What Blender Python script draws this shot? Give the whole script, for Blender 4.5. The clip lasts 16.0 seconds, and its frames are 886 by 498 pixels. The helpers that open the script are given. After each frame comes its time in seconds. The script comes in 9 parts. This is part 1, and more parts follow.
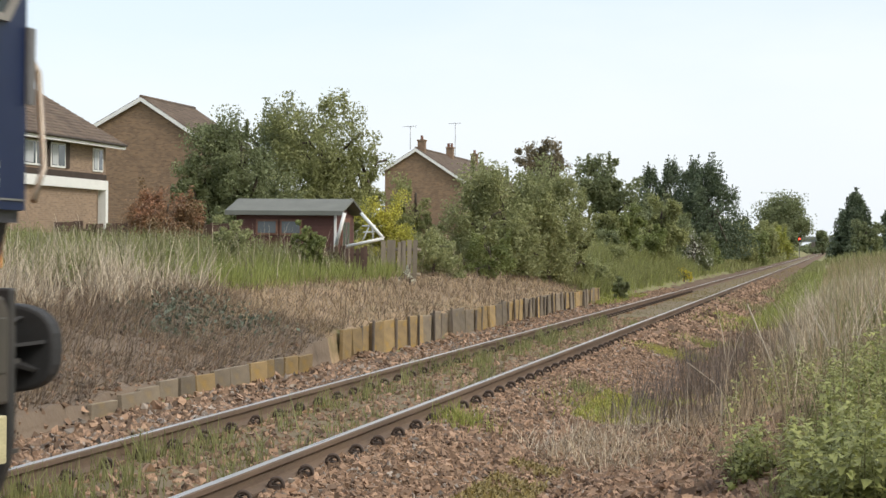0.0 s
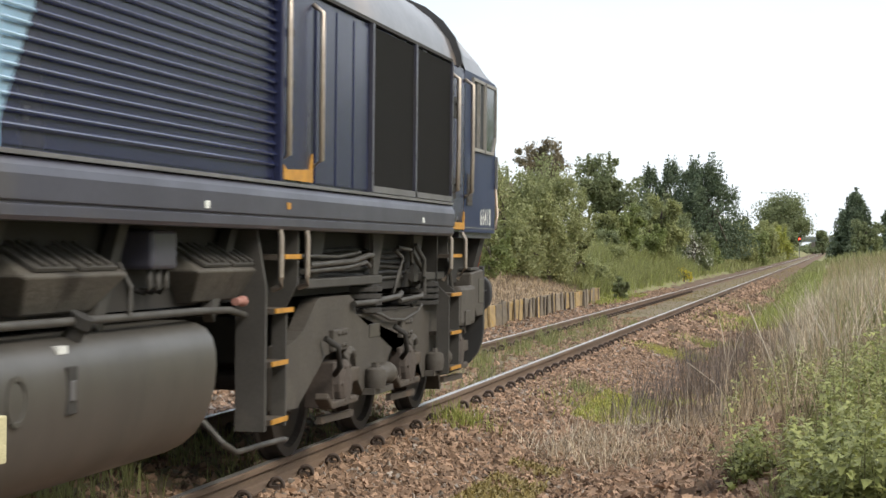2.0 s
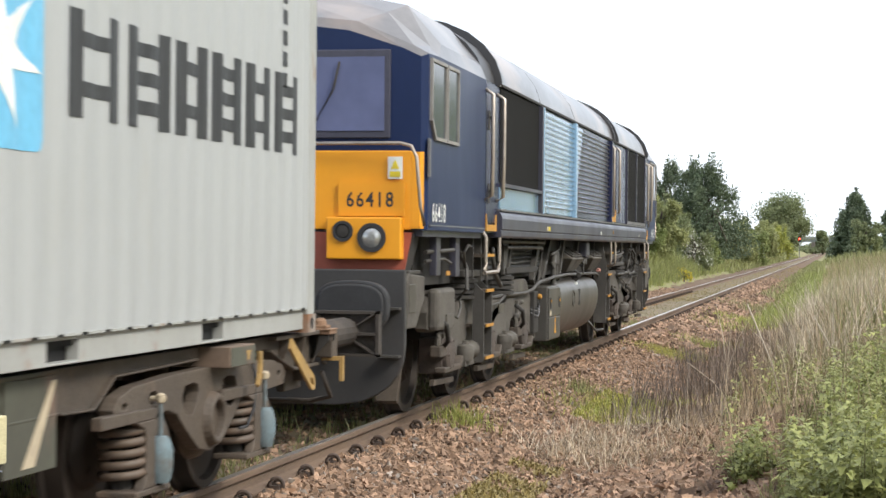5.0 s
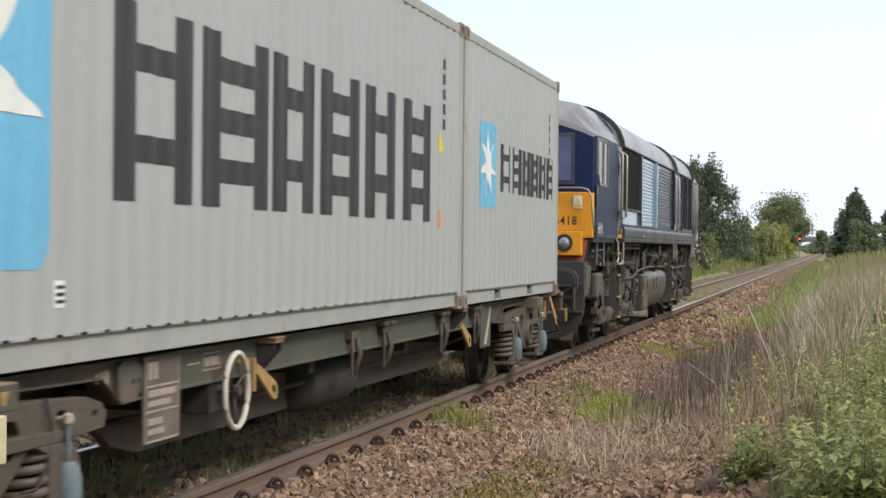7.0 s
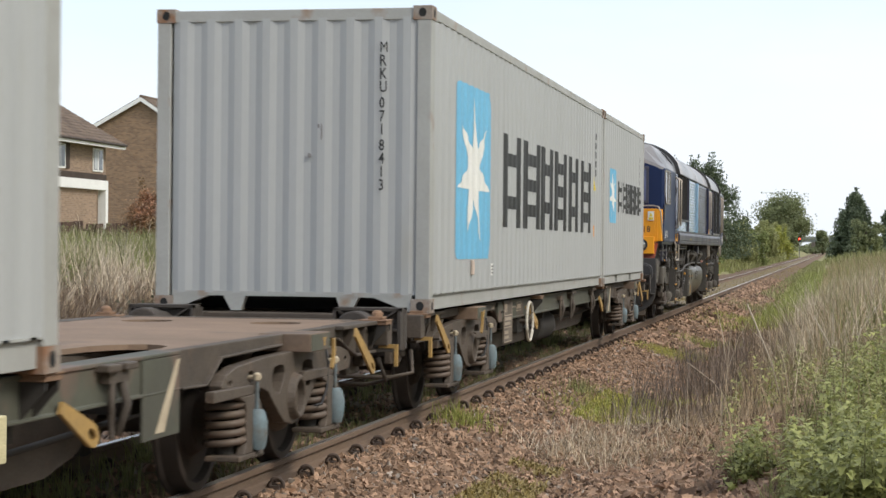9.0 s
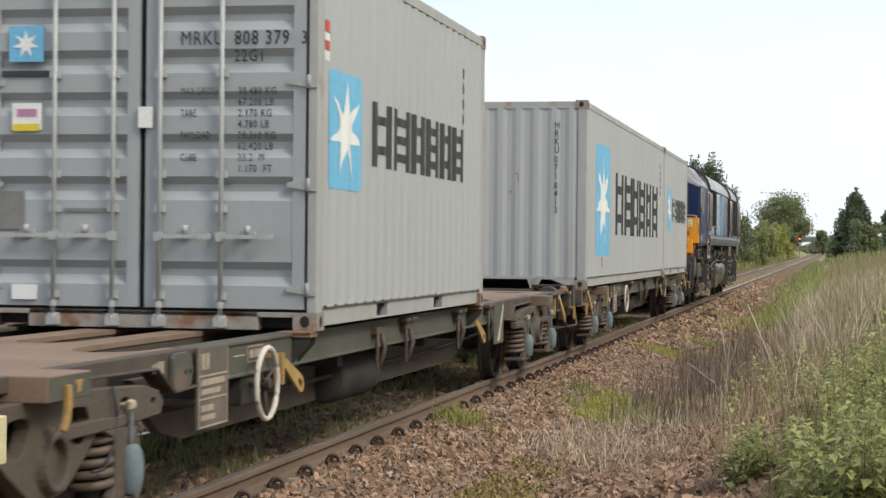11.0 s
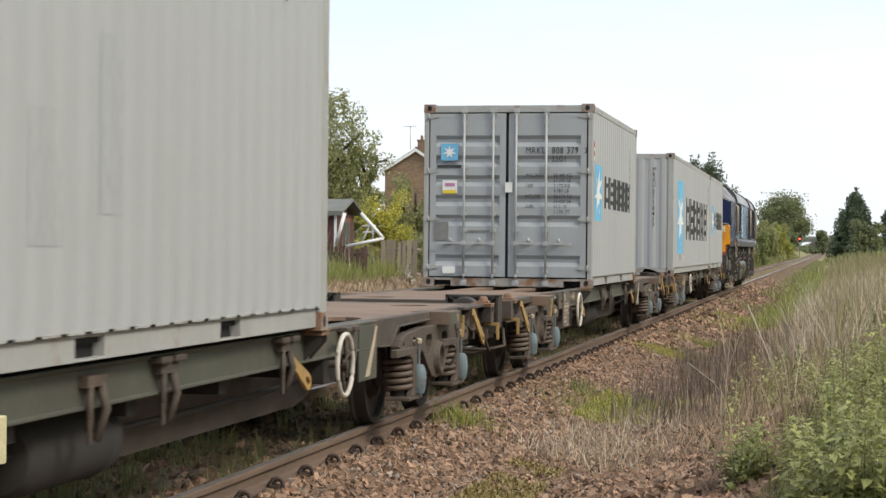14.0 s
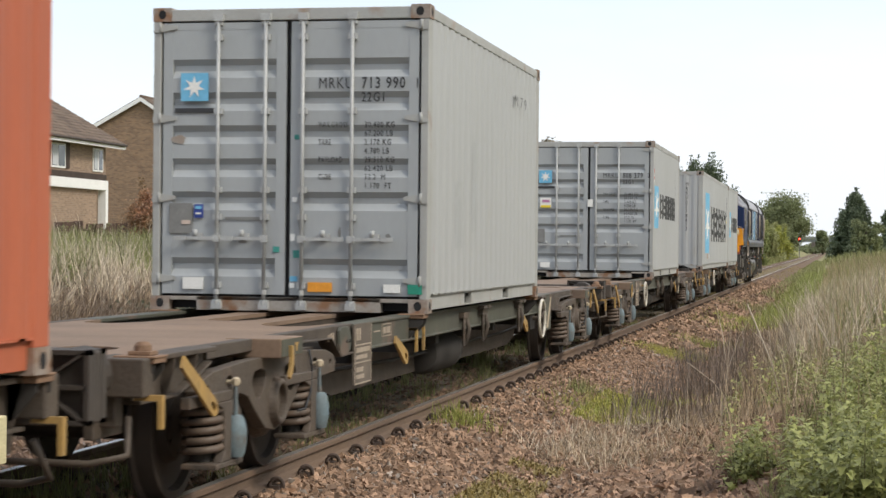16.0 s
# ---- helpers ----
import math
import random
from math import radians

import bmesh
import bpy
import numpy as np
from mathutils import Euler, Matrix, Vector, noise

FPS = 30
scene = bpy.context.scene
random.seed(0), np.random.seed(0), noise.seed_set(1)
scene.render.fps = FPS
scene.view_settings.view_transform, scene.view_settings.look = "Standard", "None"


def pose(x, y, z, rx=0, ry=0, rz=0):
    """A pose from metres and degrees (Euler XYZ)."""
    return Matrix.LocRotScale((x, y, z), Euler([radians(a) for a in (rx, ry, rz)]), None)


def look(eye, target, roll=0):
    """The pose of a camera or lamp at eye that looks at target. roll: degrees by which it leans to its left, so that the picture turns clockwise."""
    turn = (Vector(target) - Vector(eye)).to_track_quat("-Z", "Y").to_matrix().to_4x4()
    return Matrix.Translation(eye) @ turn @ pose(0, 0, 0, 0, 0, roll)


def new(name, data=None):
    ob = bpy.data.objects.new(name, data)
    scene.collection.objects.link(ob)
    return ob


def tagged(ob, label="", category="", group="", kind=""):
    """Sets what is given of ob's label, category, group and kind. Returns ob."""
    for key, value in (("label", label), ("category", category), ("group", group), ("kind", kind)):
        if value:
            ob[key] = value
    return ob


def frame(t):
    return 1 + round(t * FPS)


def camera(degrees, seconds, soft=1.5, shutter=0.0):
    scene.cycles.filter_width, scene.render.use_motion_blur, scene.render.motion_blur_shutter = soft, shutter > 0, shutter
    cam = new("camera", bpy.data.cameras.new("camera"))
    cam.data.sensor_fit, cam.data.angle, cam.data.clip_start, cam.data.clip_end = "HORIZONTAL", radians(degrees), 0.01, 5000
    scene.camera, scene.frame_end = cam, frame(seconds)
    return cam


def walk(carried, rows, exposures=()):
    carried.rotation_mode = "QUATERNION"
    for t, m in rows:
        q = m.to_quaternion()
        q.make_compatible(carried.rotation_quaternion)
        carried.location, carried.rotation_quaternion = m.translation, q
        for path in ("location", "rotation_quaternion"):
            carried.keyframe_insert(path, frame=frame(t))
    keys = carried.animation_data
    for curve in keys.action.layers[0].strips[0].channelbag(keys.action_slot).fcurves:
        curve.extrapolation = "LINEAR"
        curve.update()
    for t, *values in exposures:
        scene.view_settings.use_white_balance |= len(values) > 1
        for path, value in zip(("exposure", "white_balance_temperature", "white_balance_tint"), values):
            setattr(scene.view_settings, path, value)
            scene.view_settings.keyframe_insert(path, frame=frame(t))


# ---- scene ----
from functools import lru_cache

# ---------------------------------------------------------------- camera
cam = camera(26.305, 16.0, soft=1.5, shutter=0.3)
EYE = Vector((4.530, 0.0, 1.492))
SIGHT = look(EYE, EYE + Vector((-0.20137, 0.97951, -0.00151)), 0.559)
EXPOSURES = [(0.0, 0.14, 6500, 10), (1.2, 0.16, 6480, 10), (2.0, 0.38, 6400, 10), (3.0, 0.57, 6350, 10), (4.2, 0.82, 6320, 10), (5.2, 0.64, 6270, 11), (6.5, 0.25, 6240, 12), (8.0, 0.22, 6300, 12), (9.5, 0.22, 6400, 11), (12.5, 0.24, 6480, 11), (16.0, 0.23, 6500, 12)]
walk(cam, [(0.0, SIGHT), (16.0, SIGHT)], EXPOSURES)

# ---------------------------------------------------------------- sky, sun, exposure
world = bpy.data.worlds.new("sky")
scene.world = world
world.use_nodes = True
wn, wl = world.node_tree.nodes, world.node_tree.links
wn.clear()
SUN_ELEVATION, SUN_TURN = 41.0, 116.0
sky = wn.new("ShaderNodeTexSky")
sky.sky_type, sky.sun_disc = "NISHITA", False
sky.sun_elevation, sky.sun_rotation = radians(SUN_ELEVATION), radians(SUN_TURN)
sky.air_density, sky.dust_density = 1.0, 0.6
sky_gain = wn.new("ShaderNodeVectorMath")
sky_gain.operation = "MULTIPLY"
sky_gain.inputs[1].default_value = (0.125, 0.135, 0.14)
coords = wn.new("ShaderNodeTexCoord")
stretch = wn.new("ShaderNodeMapping")
stretch.inputs["Scale"].default_value = (1.0, 1.0, 3.2)
stretch.inputs["Location"].default_value = (0.85, 0.3, 0.1)
cloud = wn.new("ShaderNodeTexNoise")
cloud.inputs["Scale"].default_value = 2.3
cloud.inputs["Detail"].default_value = 7.0
cloud.inputs["Roughness"].default_value = 0.5
cover = wn.new("ShaderNodeMapRange")
cover.inputs["From Min"].default_value = 0.34
cover.inputs["From Max"].default_value = 0.68
cover.inputs["To Min"].default_value = 0.40
cover.inputs["To Max"].default_value = 0.97
cloud_mix = wn.new("ShaderNodeMix")
cloud_mix.data_type = "RGBA"
cloud_mix.inputs["B"].default_value = (1.02, 1.05, 1.07, 1.0)
backing = wn.new("ShaderNodeBackground")
backing.inputs["Strength"].default_value = 1.04
sky_out = wn.new("ShaderNodeOutputWorld")
wl.new(coords.outputs["Generated"], stretch.inputs["Vector"])
wl.new(stretch.outputs["Vector"], cloud.inputs["Vector"])
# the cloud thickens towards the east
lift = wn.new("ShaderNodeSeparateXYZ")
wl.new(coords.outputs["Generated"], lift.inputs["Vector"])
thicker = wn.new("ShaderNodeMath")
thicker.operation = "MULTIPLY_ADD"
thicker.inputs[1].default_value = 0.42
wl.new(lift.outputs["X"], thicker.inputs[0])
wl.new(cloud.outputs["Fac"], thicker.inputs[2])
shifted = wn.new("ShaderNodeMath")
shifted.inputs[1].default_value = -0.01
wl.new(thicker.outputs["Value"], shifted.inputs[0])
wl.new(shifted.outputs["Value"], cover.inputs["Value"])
wl.new(sky.outputs["Color"], sky_gain.inputs[0])
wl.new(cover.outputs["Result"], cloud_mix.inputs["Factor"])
wl.new(sky_gain.outputs["Vector"], cloud_mix.inputs["A"])
overhead = wn.new("ShaderNodeMapRange")
overhead.inputs["To Min"].default_value, overhead.inputs["To Max"].default_value = 0.90, 1.28
graded = wn.new("ShaderNodeVectorMath")
graded.operation = "SCALE"
wl.new(lift.outputs["Z"], overhead.inputs["Value"])
haze = wn.new("ShaderNodeMix")
haze.data_type = "RGBA"
haze.inputs["A"].default_value = (0.855, 0.91, 0.97, 1.0)
clearing = wn.new("ShaderNodeMapRange")
clearing.inputs["From Max"].default_value = 0.20
clearing.inputs["To Min"].default_value = 0.10
wl.new(lift.outputs["Z"], clearing.inputs["Value"])
wl.new(clearing.outputs["Result"], haze.inputs["Factor"])
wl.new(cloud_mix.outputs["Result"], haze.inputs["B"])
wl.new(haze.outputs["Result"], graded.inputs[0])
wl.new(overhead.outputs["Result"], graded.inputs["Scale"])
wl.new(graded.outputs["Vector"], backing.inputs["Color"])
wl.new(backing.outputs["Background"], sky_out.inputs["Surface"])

sun = new("sun", bpy.data.lights.new("sun", "SUN"))
sun.data.energy, sun.data.angle, sun.data.color = 2.25, radians(16), (1.0, 0.93, 0.80)
el, az = radians(SUN_ELEVATION), radians(SUN_TURN)
sun.matrix_basis = look((0, 0, 0), (-math.sin(az) * math.cos(el), -math.cos(az) * math.cos(el), -math.sin(el)))


# ---------------------------------------------------------------- materials
def mat(name, a, b=None, rough=0.7, metal=0.0, scale=6.0, fine=60.0, bump=0.0, bump_scale=None, stretch=(1, 1, 1),
        dirt=None, dirt_at=0.55, dirt_scale=1.2, island=0.0, per_object=0.0, spread=0.22, coat=0.0, glow=0.0, grain_by=0.35, spec=0.5):
    """A surface of two colours mixed by coarse and fine noise, with stains and fine relief."""
    m = bpy.data.materials.new(name)
    m.use_nodes = True
    n, l = m.node_tree.nodes, m.node_tree.links
    bsdf = n["Principled BSDF"]
    b = b or tuple(c * 0.72 for c in a)
    tc = n.new("ShaderNodeTexCoord")
    mp = n.new("ShaderNodeMapping")
    mp.inputs["Scale"].default_value = stretch
    l.new(tc.outputs["Object"], mp.inputs["Vector"])

    def noise_node(sc, detail=5.0):
        t = n.new("ShaderNodeTexNoise")
        t.inputs["Scale"].default_value = sc
        t.inputs["Detail"].default_value = detail
        l.new(mp.outputs["Vector"], t.inputs["Vector"])
        return t

    def remap(socket, lo, hi):
        r = n.new("ShaderNodeMapRange")
        r.inputs["From Min"].default_value, r.inputs["From Max"].default_value = lo, hi
        l.new(socket, r.inputs["Value"])
        return r.outputs["Result"]

    def blend(factor, x, y, mode="MIX"):
        k = n.new("ShaderNodeMix")
        k.data_type, k.blend_type = "RGBA", mode
        for value, plug in ((factor, "Factor"), (x, "A"), (y, "B")):
            if isinstance(value, bpy.types.NodeSocket):
                l.new(value, k.inputs[plug])
            elif plug == "Factor":
                k.inputs[plug].default_value = value
            else:
                k.inputs[plug].default_value = (*value[:3], 1.0)
        return k.outputs["Result"]

    coarse, grain = noise_node(scale), noise_node(fine, 3.0)
    colour = blend(remap(coarse.outputs["Fac"], 0.5 - spread, 0.5 + spread), a, b)
    colour = blend(remap(grain.outputs["Fac"], 0.32, 0.72), colour, blend(grain_by, colour, tuple(c * 0.6 for c in b)))
    if dirt:
        stain = noise_node(dirt_scale, 8.0)
        colour = blend(remap(stain.outputs["Fac"], dirt_at, dirt_at + 0.16), colour, dirt)
    if island or per_object:
        src = n.new("ShaderNodeNewGeometry").outputs["Random Per Island"] if island else n.new("ShaderNodeObjectInfo").outputs["Random"]
        amount = island or per_object
        v = n.new("ShaderNodeMapRange")
        v.inputs["To Min"].default_value, v.inputs["To Max"].default_value = 1 - amount, 1 + amount
        l.new(src, v.inputs["Value"])
        hsv = n.new("ShaderNodeHueSaturation")
        l.new(v.outputs["Result"], hsv.inputs["Value"])
        l.new(colour, hsv.inputs["Color"])
        colour = hsv.outputs["Color"]
    l.new(colour, bsdf.inputs["Base Color"])
    rr = n.new("ShaderNodeMapRange")
    rr.inputs["To Min"].default_value, rr.inputs["To Max"].default_value = max(rough - 0.12, 0.03), min(rough + 0.12, 1.0)
    l.new(coarse.outputs["Fac"], rr.inputs["Value"])
    l.new(rr.outputs["Result"], bsdf.inputs["Roughness"])
    bsdf.inputs["Metallic"].default_value = metal
    bsdf.inputs["Specular IOR Level"].default_value = spec
    if coat:
        bsdf.inputs["Coat Weight"].default_value = coat
        bsdf.inputs["Coat Roughness"].default_value = 0.12
    if bump:
        relief = noise_node(bump_scale or fine, 4.0)
        bp = n.new("ShaderNodeBump")
        bp.inputs["Strength"].default_value = bump
        bp.inputs["Distance"].default_value = 0.02
        l.new(relief.outputs["Fac"], bp.inputs["Height"])
        l.new(bp.outputs["Normal"], bsdf.inputs["Normal"])
    if glow:
        bsdf.inputs["Emission Color"].default_value = (*a, 1)
        bsdf.inputs["Emission Strength"].default_value = glow
    return m


def glass(name, tint=(0.75, 0.85, 0.85), rough=0.03):
    m = bpy.data.materials.new(name)
    m.use_nodes = True
    bsdf = m.node_tree.nodes["Principled BSDF"]
    bsdf.inputs["Base Color"].default_value = (*tint, 1)
    bsdf.inputs["Roughness"].default_value = rough
    bsdf.inputs["Transmission Weight"].default_value = 0.9
    bsdf.inputs["IOR"].default_value = 1.45
    return m


def leafy(name, a, b, island=0.35, through_light=0.38):
    """Leaves: two greens by clump, a spread of tone leaf by leaf, and light that shines through."""
    m = mat(name, a, b, rough=0.55, scale=0.9, fine=9.0, island=island)
    n, l = m.node_tree.nodes, m.node_tree.links
    bsdf, out = n["Principled BSDF"], n["Material Output"]
    tr = n.new("ShaderNodeBsdfTranslucent")
    l.new(bsdf.inputs["Base Color"].links[0].from_socket, tr.inputs["Color"])
    mx = n.new("ShaderNodeMixShader")
    mx.inputs["Fac"].default_value = through_light
    l.new(bsdf.outputs["BSDF"], mx.inputs[1])
    l.new(tr.outputs["BSDF"], mx.inputs[2])
    l.new(mx.outputs["Shader"], out.inputs["Surface"])
    return m


M = dict(
    ballast=mat("ballast", (0.155, 0.094, 0.052), (0.105, 0.066, 0.040), 0.95, scale=2.2, fine=26, bump=0.9, bump_scale=24, dirt=(0.20, 0.17, 0.09), dirt_at=0.62),
    stone=mat("ballast_stone", (0.340, 0.222, 0.146), (0.178, 0.113, 0.074), 0.92, scale=5, fine=40, bump=0.3, island=0.58),
    weedy=mat("weedy_bed", (0.150, 0.118, 0.066), (0.185, 0.135, 0.080), 0.95, scale=1.6, fine=18, bump=0.9, bump_scale=16, dirt=(0.125, 0.118, 0.045)),
    soil=mat("bank_soil", (0.150, 0.110, 0.078), (0.205, 0.152, 0.108), 0.97, scale=2.4, fine=22, bump=1.0, bump_scale=12, dirt=(0.11, 0.08, 0.055)),
    straw=mat("straw_ground", (0.38, 0.265, 0.155), (0.26, 0.18, 0.105), 0.97, scale=1.4, fine=20, bump=1.0, bump_scale=14, dirt=(0.13, 0.12, 0.045)),
    turf=mat("turf", (0.165, 0.175, 0.060), (0.225, 0.200, 0.090), 0.97, scale=0.7, fine=8, bump=0.9, bump_scale=8, dirt=(0.10, 0.085, 0.04)),
    rust=mat("rail_rust", (0.190, 0.125, 0.082), (0.115, 0.080, 0.058), 0.85, scale=3, fine=60, bump=0.2, stretch=(1, 0.2, 1)),
    rail_top=mat("rail_top", (0.50, 0.48, 0.46), (0.38, 0.35, 0.32), 0.30, metal=0.6, scale=4, fine=80, stretch=(6, 0.1, 1)),
    clip=mat("clip_iron", (0.10, 0.068, 0.052), (0.055, 0.042, 0.035), 0.8, scale=20),
    board=mat("edging_board", (0.37, 0.255, 0.115), (0.25, 0.18, 0.095), 0.9, scale=2.5, fine=30, bump=0.5, per_object=0.28, stretch=(1, 1, 3), dirt=(0.42, 0.255, 0.05), dirt_at=0.58),
    board_grey=mat("grey_edging_board", (0.255, 0.205, 0.145), (0.175, 0.142, 0.105), 0.9, scale=2.5, fine=30, bump=0.5, per_object=0.25, stretch=(1, 1, 3), dirt=(0.30, 0.215, 0.10), dirt_at=0.6),
    pad=mat("rusty_pad", (0.33, 0.175, 0.085), (0.22, 0.12, 0.065), 0.95, scale=9, fine=50, bump=0.3),
    post=mat("edging_post", (0.17, 0.135, 0.105), (0.11, 0.09, 0.074), 0.9, scale=4, bump=0.4, per_object=0.3),
    pale_wood=mat("pale_wood", (0.62, 0.56, 0.34), (0.48, 0.43, 0.26), 0.7, scale=6, fine=50, bump=0.2, stretch=(1, 1, 4)),
)


# ---------------------------------------------------------------- mesh helpers
def part(name, bm, material, parent=None, label="", bevel=0.0, smooth=False):
    """Links a bmesh as one mesh object, under a thing or a part if one is given."""
    me = bpy.data.meshes.new(name)
    bm.normal_update()
    bm.to_mesh(me)
    bm.free()
    for one in material if isinstance(material, (list, tuple)) else (material,):
        me.materials.append(M[one] if isinstance(one, str) else one)
    if smooth:
        me.shade_smooth()
        me.set_sharp_from_angle(angle=radians(38))
    ob = new(name, me)
    if parent:
        ob.parent = parent
    if label:
        ob["label"] = label
    if bevel:
        mod = ob.modifiers.new("edge", "BEVEL")
        mod.width, mod.segments, mod.limit_method, mod.angle_limit = bevel, 2, "ANGLE", radians(40)
    return ob


def empty(name, m=None):
    ob = new(name)
    ob.empty_display_size = 0.3
    if m is not None:
        ob.matrix_basis = m
    return ob


def box(bm, x0, x1, y0, y1, z0, z1, slot=0, m=None):
    vs = [bm.verts.new((x, y, z)) for z in (z0, z1) for x, y in ((x0, y0), (x1, y0), (x1, y1), (x0, y1))]
    if m is not None:
        for v in vs:
            v.co = m @ v.co
    for q in ((3, 2, 1, 0), (4, 5, 6, 7), (0, 1, 5, 4), (1, 2, 6, 5), (2, 3, 7, 6), (3, 0, 4, 7)):
        bm.faces.new([vs[i] for i in q]).material_index = slot
    return bm


def bx(*a, **k):
    return box(bmesh.new(), *a, **k)


def prism(bm, outline, axis, lo, hi, slot=0):
    """An outline (two coordinates in the plane across the axis) pushed from lo to hi along it."""
    def at(p, d):
        return {"x": (d, p[0], p[1]), "y": (p[0], d, p[1]), "z": (p[0], p[1], d)}[axis]
    a = [bm.verts.new(at(p, lo)) for p in outline]
    b = [bm.verts.new(at(p, hi)) for p in outline]
    faces = [bm.faces.new(a[::-1]), bm.faces.new(b)]
    for i in range(len(a)):
        j = (i + 1) % len(a)
        faces.append(bm.faces.new((a[i], a[j], b[j], b[i])))
    for f in faces:
        f.material_index = slot
    bmesh.ops.recalc_face_normals(bm, faces=faces)
    return bm


def holed_plate(bm, outline, holes, x0, x1, axis="x", slot=0):
    """A flat plate with openings cut through it; outline and holes lie across the axis."""
    def at(p, d):
        return {"x": (d, p[0], p[1]), "z": (p[0], p[1], d)}[axis]
    sides = []
    faces = []
    for d in (x0, x1):
        loops = [[bm.verts.new(at(p, d)) for p in loop] for loop in [outline] + holes]
        edges = [bm.edges.new((a, b)) for loop in loops for a, b in zip(loop, loop[1:] + loop[:1])]
        made = bmesh.ops.triangle_fill(bm, use_beauty=True, use_dissolve=False, edges=edges)
        faces += [g for g in made["geom"] if isinstance(g, bmesh.types.BMFace)]
        sides.append(loops)
    for la, lb in zip(*sides):
        for k in range(len(la)):
            j = (k + 1) % len(la)
            faces.append(bm.faces.new((la[k], la[j], lb[j], lb[k])))
    for f in faces:
        f.material_index = slot
    bmesh.ops.recalc_face_normals(bm, faces=faces)
    return bm


def oval(cx_, cy_, rx, ry, n=14, turn=0.0):
    c, s = math.cos(turn), math.sin(turn)
    return [(cx_ + rx * math.cos(a) * c - ry * math.sin(a) * s, cy_ + rx * math.cos(a) * s + ry * math.sin(a) * c) for a in [2 * math.pi * k / n for k in range(n)]]


def pipe(bm, points, r, seg=8, slot=0, closed=False):
    """A round bar along a line of points."""
    pts = [Vector(p) for p in points]
    rings = []
    for i, p in enumerate(pts):
        before = pts[i - 1] if i or closed else p
        after = pts[(i + 1) % len(pts)] if i < len(pts) - 1 or closed else p
        d = (after - before).normalized()
        side = d.cross(Vector((0, 0, 1)) if abs(d.z) < 0.9 else Vector((1, 0, 0))).normalized()
        up = side.cross(d)
        rings.append([bm.verts.new(p + side * (r * math.cos(a)) + up * (r * math.sin(a))) for a in [2 * math.pi * k / seg for k in range(seg)]])
    for i in range(len(rings) - (0 if closed else 1)):
        a, b = rings[i], rings[(i + 1) % len(rings)]
        for k in range(seg):
            j = (k + 1) % seg
            f = bm.faces.new((a[k], b[k], b[j], a[j]))
            f.material_index, f.smooth = slot, True
    if not closed:
        bm.faces.new(rings[0]).material_index = slot
        bm.faces.new(rings[-1][::-1]).material_index = slot
    return bm


def lathe(bm, rings, axis="x", centre=(0, 0, 0), seg=24, slot=0):
    """A turned body: rings of (distance along the axis, radius)."""
    c = Vector(centre)
    made = []
    for d, r in rings:
        row = []
        for k in range(seg):
            a = 2 * math.pi * k / seg
            u, v = r * math.cos(a), r * math.sin(a)
            row.append(bm.verts.new(c + Vector({"x": (d, u, v), "y": (u, d, v), "z": (u, v, d)}[axis])))
        made.append(row)
    faces = []
    for a, b in zip(made, made[1:]):
        for k in range(seg):
            j = (k + 1) % seg
            faces.append(bm.faces.new((a[k], a[j], b[j], b[k])))
    faces += [bm.faces.new(made[0]), bm.faces.new(made[-1])]
    for f in faces:
        f.material_index = slot
    bmesh.ops.recalc_face_normals(bm, faces=faces)
    return bm


def bulk(name, verts, faces, material, label="", category="", kind="stuff", parent=None, flat=False):
    """One mesh of very many small pieces, from arrays; all faces have the same number of corners."""
    me = bpy.data.meshes.new(name)
    verts, faces = np.asarray(verts, np.float32), np.asarray(faces, np.int32)
    n, k = faces.shape
    me.vertices.add(len(verts))
    me.vertices.foreach_set("co", verts.ravel())
    me.loops.add(n * k)
    me.loops.foreach_set("vertex_index", faces.ravel())
    me.polygons.add(n)
    me.polygons.foreach_set("loop_start", np.arange(0, n * k, k, dtype=np.int32))
    me.update(calc_edges=True)
    if flat:
        me.shade_flat()
    me.materials.append(M[material] if isinstance(material, str) else material)
    ob = new(name, me)
    if parent:
        ob.parent = parent
    return tagged(ob, label, category, kind=kind)


rng = np.random.default_rng(7)


# ---------------------------------------------------------------- the lie of the land
def ramp(v, *stops):
    return np.interp(v, [s[0] for s in stops], [s[1] for s in stops])


def rough(x, y, scale=1.0):
    return (np.sin(x * 2.1 * scale + 1.3 * np.sin(y * 0.9 * scale)) * np.cos(y * 1.7 * scale + 0.8 * np.sin(x * 1.3 * scale))
            + 0.5 * np.sin(x * 4.7 * scale + y * 3.9 * scale + 1.0) * np.cos(x * 3.1 * scale - y * 5.3 * scale))


